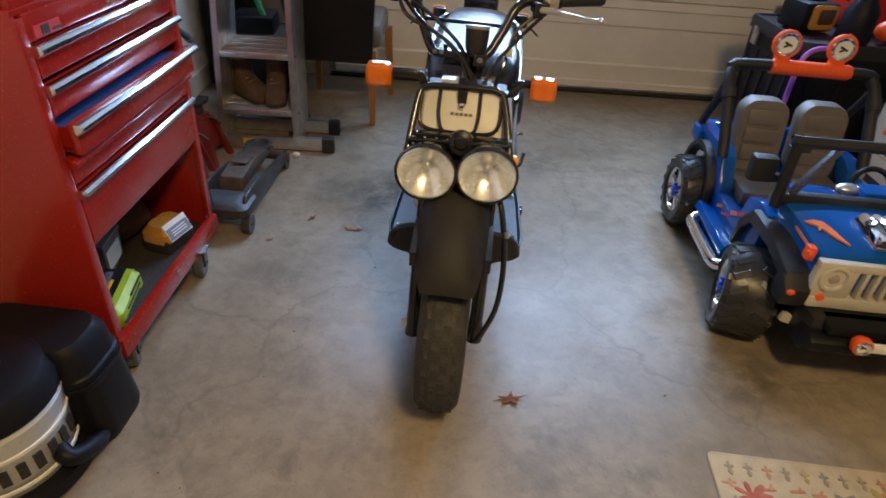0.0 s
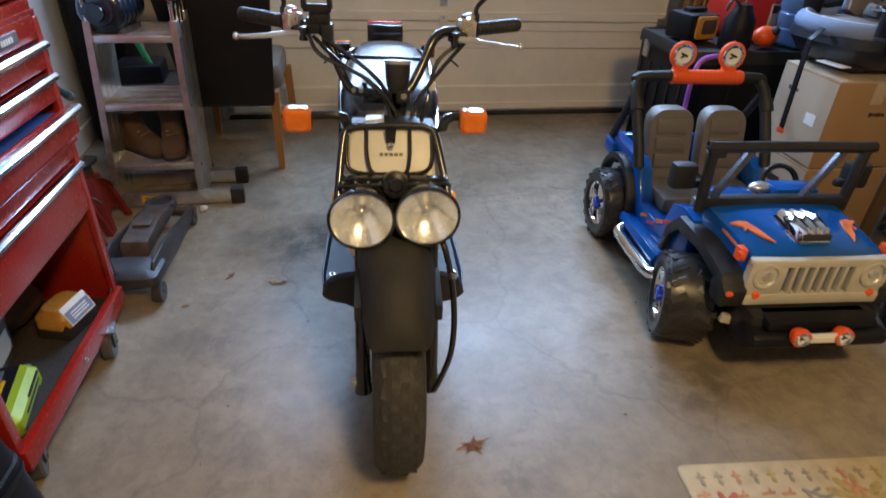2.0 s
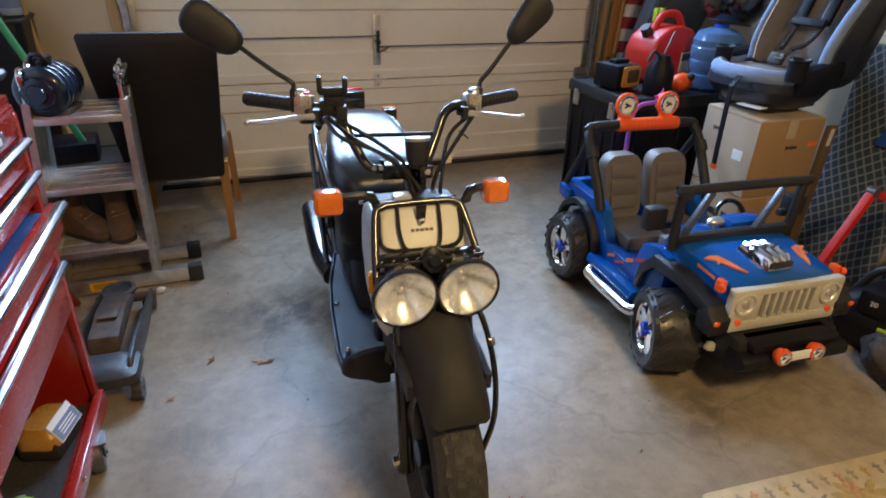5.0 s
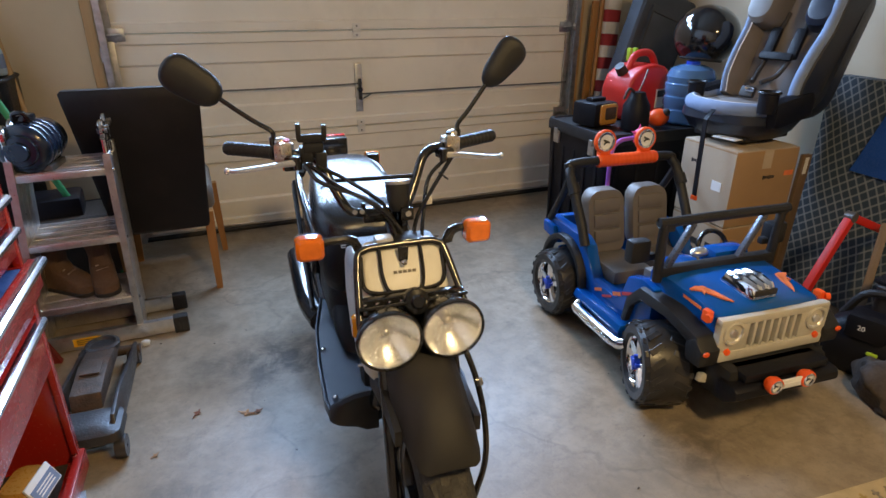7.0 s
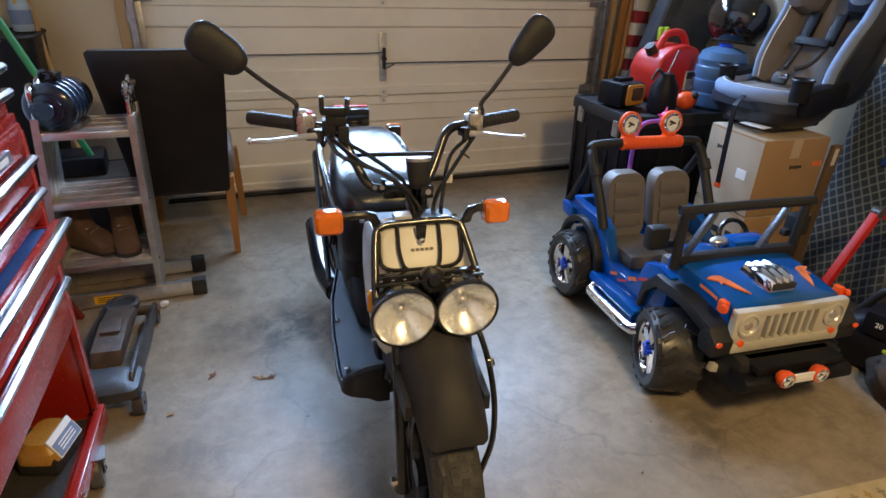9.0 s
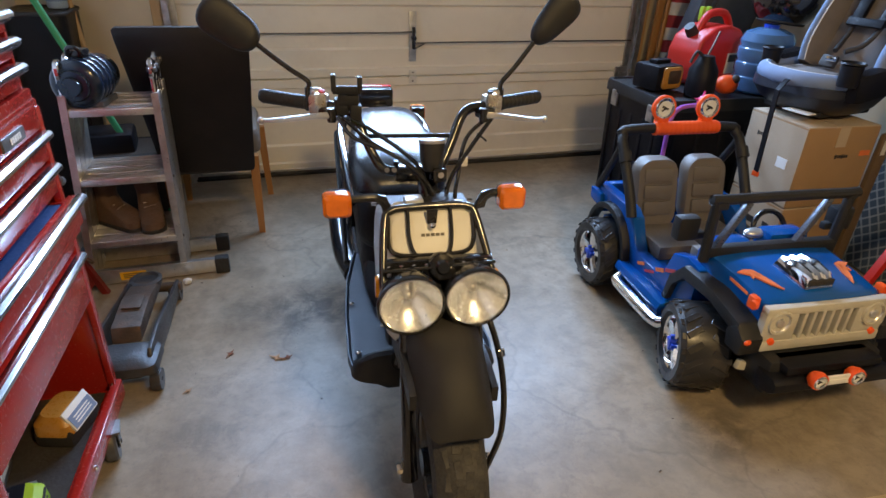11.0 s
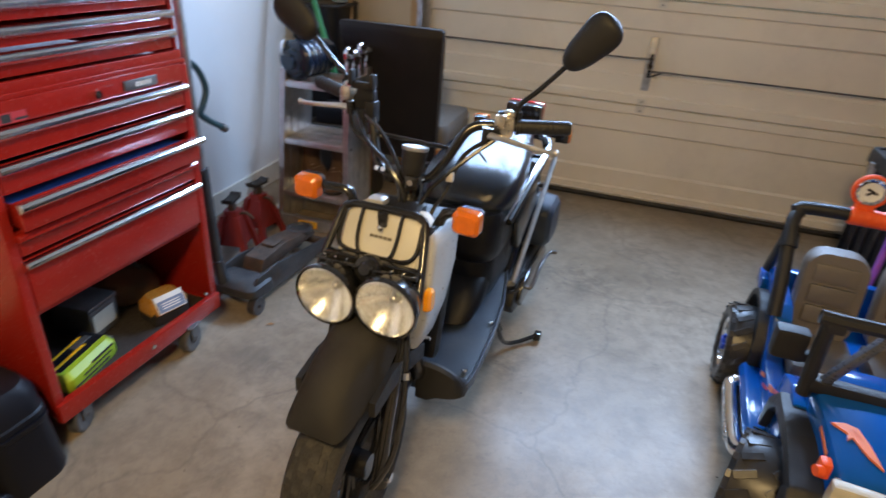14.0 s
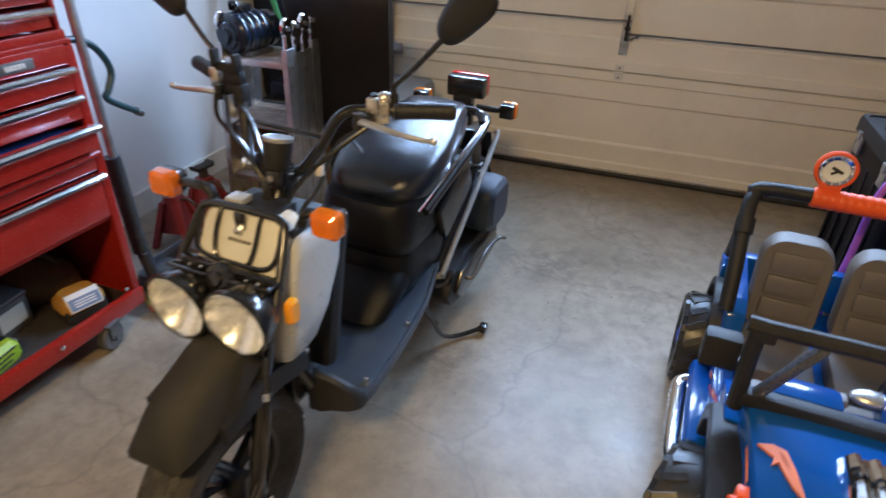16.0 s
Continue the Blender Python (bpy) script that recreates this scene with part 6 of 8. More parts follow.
def floor_jack():
    j = thing("floor_jack", "worn grey trolley jack with upright padded handle", "jack", pose(-0.685, 1.97, 0, 0, 0, -3))
    for s in (-1, 1):
        part("side_plate", mesh((prism, [(0.02, 0.045), (0.0, 0.075), (0.04, 0.13), (0.16, 0.135), (0.40, 0.10), (0.54, 0.085), (0.56, 0.06), (0.54, 0.035), (0.30, 0.03), (0.12, 0.04)], s * 0.085 - 0.006, s * 0.085 + 0.006, "x", 0.003)), M_JACK, j)
        part("rear_wheel", mesh((lathe, [(0.006, -0.015), (0.034, -0.015), (0.036, 0), (0.034, 0.015), (0.006, 0.015)], Matrix.Translation((s * 0.098, 0.005, 0.036)) @ Matrix.Rotation(radians(90), 4, "Y"), 22)), M_JACK, j)
        part("front_wheel", mesh((lathe, [(0.006, -0.02), (0.032, -0.02), (0.034, 0), (0.032, 0.02), (0.006, 0.02)], Matrix.Translation((s * 0.075, 0.53, 0.034)) @ Matrix.Rotation(radians(90), 4, "Y"), 22)), M_JACK, j)
    part("cast_head", mesh((loft, [[(u, 0.05 + v, z) for u, v in rounded(w, d, 0.03)] for z, w, d in ((0.05, 0.14, 0.10), (0.075, 0.22, 0.15), (0.10, 0.21, 0.14), (0.118, 0.12, 0.09))])), M_JACK, j)
    part("lift_arm", mesh((prism, [(0.12, 0.10), (0.14, 0.15), (0.30, 0.16), (0.50, 0.128), (0.52, 0.10), (0.30, 0.10)], -0.045, 0.045, "x", 0.008)), M_RUST, j)
    part("arm_plate", mesh((box, (0, 0.27, 0.163), (0.06, 0.08, 0.006), 0.002)), M_RUST, j)
    part("saddle", mesh((lathe, [(0, 0.126), (0.052, 0.126), (0.056, 0.142), (0.044, 0.146), (0.040, 0.136), (0.0, 0.136)], Matrix.Translation((0, 0.46, 0.0)), 26)), M_JACK, j)
    part("cross_tube", mesh((cyl, (-0.10, 0.53, 0.06), (0.10, 0.53, 0.06), 0.018, None, 14)), M_RUST, j)
    part("pole", mesh((tube, [(-0.04, 0.0, 0.10), (-0.045, -0.02, 0.30), (-0.050, -0.035, 1.25)], 0.014, 2, 12)), M_GALV, j, "bare steel handle pole")
    part("pole_socket", mesh((tube, [(-0.038, 0.005, 0.09), (-0.043, -0.012, 0.20)], 0.022, 1, 12)), M_JACK, j)
    part("foam_sleeve", mesh((tube, [(-0.044, -0.018, 0.21), (-0.047, -0.03, 0.56)], 0.025, 2, 14)), M_SEAL, j, "black foam sleeve")


def hanging_hose():
    h = thing("hooked_hose", "dark teal bent hose hooked on the chest side", "hose")
    part("hose", mesh((tube, [(-0.74, 1.875, 0.918), (-0.74, 1.93, 0.915), (-0.74, 1.99, 0.882), (-0.74, 2.026, 0.81), (-0.74, 2.0, 0.755), (-0.74, 1.985, 0.735), (-0.74, 2.02, 0.705), (-0.74, 2.09, 0.662)], 0.0105, 6)), M_TEAL, h)
    part("ferrule", mesh((tube, [(-0.74, 2.085, 0.665), (-0.74, 2.105, 0.653)], 0.0135, 1)), M_STEEL, h)
    part("hook", mesh((tube, [(-0.74, 1.862, 0.916), (-0.74, 1.885, 0.918)], 0.014, 1)), M_TOOL_RED, h)


def jack_stand(x, y, rz):
    s = thing("jack_stand", "small red steel jack stand with a black saddle", "jack stand", pose(x, y, 0, 0, 0, rz), "pair of jack stands")
    for sx in (-1, 1):
        for sy in (-1, 1):
            part("leg", mesh((loft, [[(sx * (0.075 - 0.045 * t) + a, sy * (0.075 - 0.045 * t) + b, 0.19 * t) for a, b in ((-0.012, -0.012), (0.012, -0.012), (0.012, 0.012), (-0.012, 0.012))] for t in (0, 0.4, 1.0)])), M_STAND_RED, s)
    part("tower", mesh((loft, [[(u * q, v * q, z) for u, v in rounded(0.12, 0.12, 0.02)] for z, q in ((0.06, 0.95), (0.10, 0.80), (0.19, 0.55), (0.21, 0.50))])), M_STAND_RED, s)
    part("ratchet_post", mesh((box, (0, 0, 0.225), (0.024, 0.034, 0.06), 0.003)), M_RUST, s)
    part("saddle", mesh((prism, [(-0.05, 0.272), (-0.045, 0.25), (0.045, 0.25), (0.05, 0.272), (0.03, 0.262), (-0.03, 0.262)], -0.024, 0.024, "x", 0.003)), M_SEAL, s)
    part("pawl_handle", mesh((tube, [(0.02, 0, 0.19), (0.06, 0, 0.20), (0.085, 0.01, 0.17)], 0.006, 3)), M_RUST, s)


floor_jack()
hanging_hose()
jack_stand(-0.93, 2.345, 12)
jack_stand(-0.935, 2.545, -8)


def folding_ladder():
    """A multi-joint aluminium ladder, folded and standing: four nested sections side by side."""
    l = thing("folding_ladder", "folded aluminium multi-joint ladder with black foot caps", "ladder", pose(0, 2.72, 0, 0, 0, 1.5))
    def xl(z):
        return -0.905 + 0.075 * z
    def xr(z):
        return -0.566 + 0.016 * z
    for k in range(4):
        y = 0.068 * k
        for f, nm in ((xl, -1), (xr, 1)):
            top = 0.755 if k in (0, 3) else 0.73
            part("side_rail", mesh((loft, [[(f(z) + nm * a, y + b, z) for a, b in ((-0.012, -0.030), (0.012, -0.030), (0.012, 0.030), (-0.012, 0.030))] for z in (0.012, top)])), M_ALU, l, smooth=False)
        for z in (0.175, 0.430, 0.690):
            part("rung", mesh((box, ((xl(z) + xr(z)) / 2, y, z), (xr(z) - xl(z) - 0.012, 0.050, 0.026), 0.006), *[(box, ((xl(z) + xr(z)) / 2, y - 0.016 + 0.011 * i, z + 0.0145), (xr(z) - xl(z) - 0.02, 0.004, 0.003)) for i in range(4)]), M_ALU, l)
    for f in (xl, xr):
        for k in range(4):
            y = 0.068 * k
            h = part("hinge_joint", mesh((lathe, [(0, -0.009), (0.033, -0.009), (0.038, -0.005), (0.038, 0.005), (0.033, 0.009), (0, 0.009)], Matrix.Translation((f(0.83), y, 0.835 if k % 2 == 0 else 0.815)) @ Matrix.Rotation(radians(90), 4, "Y"), 24), (box, (f(0.78), y, 0.775), (0.016, 0.045, 0.11), 0.006)), M_CHROME, l, "bright steel hinge joint")
            part("hinge_pin", mesh((cyl, (f(0.83) - 0.016, y, 0.832), (f(0.83) + 0.016, y, 0.832), 0.009, None, 12)), M_STEEL, h)
    for y, z in ((-0.022, 0.036), (0.185, 0.036)):
        bar = part("stabiliser_bar", mesh((box, (-0.685, y, z), (0.50, 0.026, 0.060), 0.004)), M_ALU, l)
        part("foot_cap", mesh((box, (-0.418, y, z - 0.001), (0.056, 0.042, 0.070), 0.006)), M_SEAL, bar, "black rubber foot cap")
        part("foot_cap", mesh((box, (-0.952, y, z - 0.001), (0.056, 0.042, 0.070), 0.006)), M_SEAL, bar)
    part("sticker", mesh((box, (-0.757, -0.0355, 0.036), (0.095, 0.0015, 0.034))), M_YELLOW, l, "yellow warning sticker")
    for k in range(3):
        part("sticker_line", mesh((box, (-0.757, -0.0368, 0.028 + 0.008 * k), (0.07, 0.0010, 0.003))), M_INK, l)
    for z in (0.175, 0.43, 0.69):
        part("rivet", mesh((cyl, (xr(z) + 0.012, 0, z), (xr(z) + 0.016, 0, z), 0.006, None, 8)), M_STEEL, l)


folding_ladder()


def electric_motor():
    m = thing("electric_motor", "dark blue-black finned electric motor lying on the ladder", "motor", pose(-0.785, 2.775, 0.788, 0, 0, -9))
    ax = Matrix.Rotation(radians(90), 4, "X")
    prof = [(0, 0.13), (0.03, 0.13), (0.034, 0.115), (0.05, 0.112), (0.055, 0.10), (0.068, 0.098)]
    for k in range(4):
        z = 0.085 - 0.038 * k
        prof += [(0.083, z), (0.085, z - 0.004), (0.085, z - 0.022), (0.083, z - 0.026), (0.076, z - 0.028), (0.076, z - 0.034)]
    prof += [(0.07, -0.08), (0.06, -0.10), (0.0, -0.11)]
    part("housing", mesh((lathe, prof, ax, 36)), M_MOTOR, m)
    part("end_bell", mesh((lathe, [(0, -0.16), (0.05, -0.155), (0.072, -0.13), (0.074, -0.09), (0.06, -0.085)], ax, 30)), M_MOTOR, m)
    part("junction_box", mesh((box, (0.0, -0.01, 0.090), (0.055, 0.07, 0.040), 0.012), (tube, [(-0.02, -0.05, 0.09), (-0.01, -0.06, 0.118), (0.02, -0.06, 0.118), (0.03, -0.05, 0.09)], 0.008, 3)), M_BLACK, m)
    for s in (-1, 1):
        part("mounting_foot", mesh((box, (s * 0.05, 0, -0.073), (0.04, 0.14, 0.022), 0.004)), M_STEEL, m)


electric_motor()


def work_boot(x, y, rz):
    b = thing("work_boot", "worn brown suede work boot on the ladder rung", "boot", pose(x, y, 0.192, 0, 0, rz), "pair of work boots")
    rings = []
    for z, cy, w, d in ((0.012, 0.0, 0.088, 0.26), (0.04, 0.0, 0.092, 0.26), (0.065, 0.02, 0.088, 0.21), (0.085, 0.05, 0.082, 0.14), (0.12, 0.065, 0.080, 0.11), (0.17, 0.07, 0.090, 0.12)):
        rings.append([(u, cy + v + 0.006 * math.sin(9 * u + 30 * z), z) for u, v in rounded(w, d, min(w, d) * 0.45)])
    part("upper", mesh((loft, rings)), M_BOOT, b)
    part("sole", mesh((loft, [[(u, v, z) for u, v in rounded(0.096, 0.268, 0.045)] for z in (0.0, 0.014)])), M_INK, b)
    part("laces", mesh(*[(tube, [(-0.022, -0.055 + 0.022 * k, 0.066 + 0.012 * k), (0.022, -0.045 + 0.022 * k, 0.068 + 0.012 * k)], 0.003, 1, 6) for k in range(4)]), M_RUG_GREY, b)


work_boot(-0.80, 2.835, 48)
work_boot(-0.675, 2.83, 10)


def dining_chair():
    c = thing("dining_chair", "dark brown leatherette dining chair with honey wood legs", "chair", pose(-0.42, 3.02, 0))
    rings = []
    for z, y, hw0, hw1 in ((0.33, 0.0, -0.195, 0.165), (0.345, 0.002, -0.205, 0.172), (0.50, -0.02, -0.225, 0.180), (0.70, -0.05, -0.250, 0.194), (0.90, -0.082, -0.276, 0.206), (0.935, -0.086, -0.280, 0.206), (0.945, -0.085, -0.270, 0.198)):
        th = 0.032 if z < 0.93 else 0.022
        rings.append([(hw0, y - th * 0.7, z), (hw0 + 0.015, y - th, z), (hw1 - 0.015, y - th, z), (hw1, y - th * 0.7, z), (hw1, y + th * 0.7, z), (hw1 - 0.015, y + th, z), (hw0 + 0.015, y + th, z), (hw0, y + th * 0.7, z)])
    part("backrest", mesh((loft, rings)), M_LEATHER, c)
    part("back_seam", mesh((box, (-0.03, -0.098, 0.86), (0.44, 0.004, 0.005))), M_LEATHER, c)
    part("seat", mesh((loft, [[(-0.01 + u, 0.27 + v, z) for u, v in rounded(0.43 * q, 0.46 * q, 0.04)] for z, q in ((0.385, 0.97), (0.40, 1.0), (0.46, 1.0), (0.485, 0.95))])), M_TOY_SEAT, c, "grey-brown padded seat")
    for x, y, tx, ty in ((0.170, 0.02, 0.0, 0.0), (-0.195, 0.02, 0.0, 0.0), (0.225, 0.49, -0.02, -0.02), (-0.19, 0.49, 0.01, -0.02)):
        part("leg", mesh((loft, [[(x + tx * z / 0.4 + a, y + ty * z / 0.4 + b, z) for a, b in ((-q, -q), (q, -q), (q, q), (-q, q))] for z, q in ((0.0, 0.0135), (0.385, 0.021))])), M_CHAIR_LEG, c)
    return c


dining_chair()


def corner_clutter():
    def pole(name, label, cat, a, b, r, m, tip=None):
        t = thing(name, label, cat)
        part("shaft", mesh((tube, [a, b], r, 1, 12)), m, t)
        return t
    p = pole("garden_stake", "green plastic-coated garden pole leaning in the corner", "pole", (-0.593, 3.075, 0.0), (-1.219, 3.36, 1.45), 0.014, M_GREEN_HOSE)
    part("tip", mesh((cyl, (-0.593, 3.075, 0.0), (-0.606, 3.081, 0.03), 0.017, None, 10)), M_INK, p)
    p = pole("broom", "wooden-handled broom leaning in the corner", "broom", (-0.86, 3.42, 0.12), (-1.05, 3.74, 1.35), 0.012, M_WOOD)
    part("head", mesh((box, (-0.85, 3.41, 0.11), (0.26, 0.05, 0.05), 0.008)), M_WOOD, p)
    part("bristles", mesh(*[(box, (-0.965 + 0.021 * k, 3.41, 0.044), (0.015, 0.045, 0.088)) for k in range(12)]), M_INK, p)
    p = pole("rake", "steel rake with a grey metal shaft leaning in the corner", "rake", (-0.98, 3.50, 0.03), (-1.10, 3.74, 1.40), 0.013, M_GALV)
    part("tines", mesh((box, (-0.975, 3.495, 0.04), (0.30, 0.02, 0.02), 0.004), *[(tube, [(-1.11 + 0.03 * k, 3.49, 0.04), (-1.11 + 0.03 * k, 3.46, 0.0)], 0.004, 1, 6) for k in range(10)]), M_RUST, p)
    # Added bulk in place of dark hanging things; it also carries the bottle.
    bin_ = thing("corner_bulk", "added black cloth bulk in place of dark hanging things", "hamper", pose(-1.10, 3.58, 0))
    part("body", mesh((loft, [[(u * q, v * q, z) for u, v in rounded(0.25, 0.30, 0.05)] for z, q in ((0, 0.9), (0.02, 0.95), (0.5, 1.0), (0.92, 1.02), (0.94, 1.0), (0.935, 0.94))])), M_BAG, bin_)
    part("rim", mesh((tube, [(u * 1.02, v * 1.02, 0.93) for u, v in rounded(0.25, 0.30, 0.05)], 0.008, 1, 8, True)), M_INK, bin_)
    s = thing("spray_bottle", "pale blue spray bottle with yellow trigger on the black bulk", "spray bottle", pose(-1.03, 3.60, 0.94))
    part("bottle", mesh((lathe, [(0, 0), (0.038, 0), (0.042, 0.008), (0.042, 0.10), (0.034, 0.125), (0.016, 0.14), (0.014, 0.155)], Matrix(), 24)), M_SPRAY, s)
    part("label", mesh((lathe, [(0.0426, 0.03), (0.0430, 0.032), (0.0430, 0.088), (0.0426, 0.09)], Matrix(), 24)), M_GREY_CLOTH, s)
    part("trigger", mesh((box, (0, -0.012, 0.172), (0.026, 0.07, 0.034), 0.007), (tube, [(0, -0.03, 0.158), (0, -0.045, 0.135), (0, -0.04, 0.118)], 0.005, 3)), M_YELLOW, s)
    b = thing("storage_crate", "dark plastic crate of junk behind the ladder", "crate", pose(-0.80, 3.20, 0, 0, 0, 5))
    part("body", mesh((loft, [[(u * q, v * q, z) for u, v in rounded(0.36, 0.26, 0.03)] for z, q in ((0, 0.9), (0.015, 0.94), (0.38, 1.0), (0.40, 1.03), (0.405, 0.97), (0.40, 0.95))])), M_BROWN_BIN, b)
    part("rim", mesh((tube, [(u * 1.02, v * 1.02, 0.395) for u, v in rounded(0.36, 0.26, 0.03)], 0.008, 1, 8, True)), M_PLASTIC, b)
    part("flap", mesh((box, (-0.05, 0.02, 0.43), (0.20, 0.20, 0.10), 0.02)), M_DARK, b)


corner_clutter()

# ---- the east side: boxes, car seat, trunk and garden things ----
def carton(name, m, size, pale, label, tape=True):
    """A closed cardboard box: four walls of board, flaps with a gap, tape, print."""
    w, d, h = size
    b = thing(name, label, "cardboard box", m)
    part("body", mesh((box, (0, 0, h / 2), (w, d, h - 0.004), 0.004)), M_CARD, b)
    for s in (-1, 1):
        part("flap", mesh((box, (s * w / 4, 0, h + 0.0005), (w / 2 - 0.003, d - 0.004, 0.005), 0.001)), M_CARD_PALE, b)
    if tape:
        part("tape", mesh((box, (0, 0, h + 0.0045), (0.05, d, 0.0015)), (box, (0, -d / 2 - 0.0008, h - 0.04), (0.05, 0.0015, 0.08)), (box, (0, d / 2 + 0.0008, h - 0.04), (0.05, 0.0015, 0.08))), M_CARD_PALE, b)
    return b


def cartons():
    m = pose(1.999, 2.235, 0, 0, 0, -2)
    low = carton("carton", m, (0.348, 0.315, 0.335), False, "brown cardboard carton under another carton")
    part("print_block", mesh((box, (-0.1752, 0.02, 0.23), (0.0016, 0.10, 0.03)), (box, (-0.1752, 0.02, 0.18), (0.0016, 0.10, 0.03)), (box, (-0.1752, -0.09, 0.24), (0.0016, 0.035, 0.02))), M_INK, low)
    up = carton("carton", m @ Matrix.Translation((0, 0, 0.342)), (0.348, 0.315, 0.335), False, "brown cardboard carton with printed marks and shipping label")
    # Left sides are paler panels: the daylight on them is put into the colour.
    for c in (low, up):
        part("daylit_side", mesh((box, (-0.1740, 0, 0.166), (0.0016, 0.310, 0.322))), M_CARD_PALE, c, "cardboard side coloured paler for the daylight on it")
    part("wordmark", mesh(*[(box, (-0.005 + 0.011 * k, -0.1583, 0.215), (0.008, 0.0016, 0.018 if k in (0, 3) else 0.012)) for k in range(6)]), M_INK, up, "dark printed word mark")
    part("wordmark", mesh(*[(box, (-0.1752, 0.09 - 0.010 * k, 0.25), (0.0016, 0.007, 0.018 if k in (0, 3) else 0.012)) for k in range(6)]), M_INK, up)
    part("shipping_label", mesh((box, (-0.1754, -0.075, 0.17), (0.0018, 0.055, 0.042))), M_PAPER, up, "white paper shipping label")
    part("orange_print", mesh((box, (0.135, -0.1583, 0.225), (0.05, 0.0016, 0.022))), M_FLAME, up)


cartons()


def child_car_seat():
    """Padded child seat: rounded bucket, tall winged back, straps, two cup holders."""
    s = thing("child_car_seat", "grey and navy padded child car seat on cartons", "car seat", pose(2.035, 2.30, 0.705, 0, 0, -82) @ Matrix.Diagonal((0.93, 0.87, 0.97, 1)))
    rings = []
    for z, y0, y1, w in ((0.0, -0.17, 0.20, 0.34), (0.03, -0.22, 0.23, 0.40), (0.08, -0.255, 0.25, 0.45), (0.115, -0.25, 0.25, 0.45)):
        rings.append([(u, (y0 + y1) / 2 + v, z) for u, v in rounded(w, y1 - y0, 0.15)])
    part("base_shell", mesh((loft, rings)), M_NAVY_PLASTIC, s)
    part("foot", mesh((box, (-0.11, 0.03, 0.002), (0.06, 0.36, 0.03), 0.01), (box, (0.11, 0.03, 0.002), (0.06, 0.36, 0.03), 0.01)), M_PLASTIC, s)
    rim = [(0.21 * math.cos(a), -0.06 + 0.18 * math.sin(a), 0.135) for a in np.linspace(radians(180), radians(360), 15)]
    part("seat_roll", mesh((tube, [(-0.205, 0.14, 0.15), *rim, (0.205, 0.14, 0.15)], 0.033, 1, 14)), M_GREY_CLOTH, s, "grey padded front edge with pale piping")
    part("piping", mesh((tube, [(x * 1.0, y, z + 0.031) for x, y, z in [(-0.205, 0.14, 0.15), *rim, (0.205, 0.14, 0.15)]], 0.0028, 1, 6)), M_PAPER, s)
    part("cushion", mesh((loft, [[(u * q, -0.01 + v * q, z) for u, v in rounded(0.34, 0.36, 0.12)] for z, q in ((0.10, 1.0), (0.135, 1.0), (0.15, 0.85))])), M_BROWN_CLOTH, s)
    lean = Matrix.Translation((0, 0.135, 0.12)) @ Matrix.Rotation(radians(-25), 4, "X")
    turn = Matrix.Rotation(radians(-25), 3, "X")
    part("back_shell", mesh((loft, [[lean @ Vector((0.04 + u * q, d, 0.30 + v * q)) for u, v in rounded(0.50, 0.66, 0.12)] for d, q in ((0.11, 0.78), (0.09, 0.95), (0.03, 1.0), (0.0, 0.99))])), M_NAVY_PLASTIC, s)
    part("back_pad", mesh((loft, [[lean @ Vector((0.035 + u * q, d, 0.29 + v * q)) for u, v in rounded(0.34, 0.58, 0.08)] for d, q in ((0.0, 1.03), (-0.02, 1.0), (-0.032, 0.85))])), M_BROWN_CLOTH, s)
    for k, x0, x1 in ((-1, -0.130, -0.155), (1, 0.215, 0.255)):
        def wx(z):
            return x0 + (x1 - x0) * z / 0.6
        edge = ((0.0, 0.005), (0.08, 0.035), (0.20, 0.030), (0.32, 0.010), (0.46, 0.03), (0.58, 0.02))
        part("side_wing", mesh((loft, [[lean @ Vector((wx(z) + k * a, -0.02 + b, z)) for a, b in ((-0.035, 0.03), (-0.026, -0.05 - e), (-0.010, -0.095 - e), (0.012, -0.100 - e), (0.030, -0.08 - e), (0.042, 0.03))] for z, e in (*edge, (0.61, -0.03))])), M_BROWN_CLOTH if k < 0 else M_NAVY_PLASTIC, s, "padded side wing")
        part("wing_edge", mesh((tube, [lean @ Vector((wx(z) + k * 0.004, -0.118 - e, z)) for z, e in edge], 0.015 if k < 0 else 0.024, 4, 12)), M_GREY_CLOTH, s, "pale blue-grey padded edge")
        part("wing_piping", mesh((tube, [lean @ Vector((wx(z) - k * 0.014, -0.122 - e, z)) for z, e in edge], 0.0030, 4, 6)), M_PAPER, s)
        part("head_wing", mesh((loft, [[lean @ Vector((0.035 + k * (0.118 + 0.03 * d + u * q), -0.03 - 0.13 * d, 0.46 + v * q)) for u, v in rounded(0.13, 0.26, 0.055)] for d, q in ((0, 0.9), (0.2, 1.0), (0.8, 1.0), (0.97, 0.86), (1.0, 0.65))])), M_TOY_SEAT if k < 0 else M_NAVY_PLASTIC, s, "padded head wing")
        part("badge", mesh((cyl, lean @ Vector((0.035 + k * 0.148, -0.155, 0.46)), lean @ Vector((0.035 + k * 0.148, -0.167, 0.46)), 0.014, None, 16)), M_ALU, s)
        part("strap", mesh((tube, [lean @ Vector((0.035 + k * 0.055, -0.04, 0.42)), lean @ Vector((0.035 + k * 0.06, -0.055, 0.25)), lean @ Vector((0.03 + k * 0.05, -0.085, 0.12)), lean @ Vector((0.02 + k * 0.02, -0.13, 0.06))], 0.011, 5)), M_INK, s)
        part("strap_pad", mesh((box, lean @ Vector((0.035 + k * 0.060, -0.066, 0.27)), (0.05, 0.03, 0.14), 0.012, turn)), M_DARK, s)
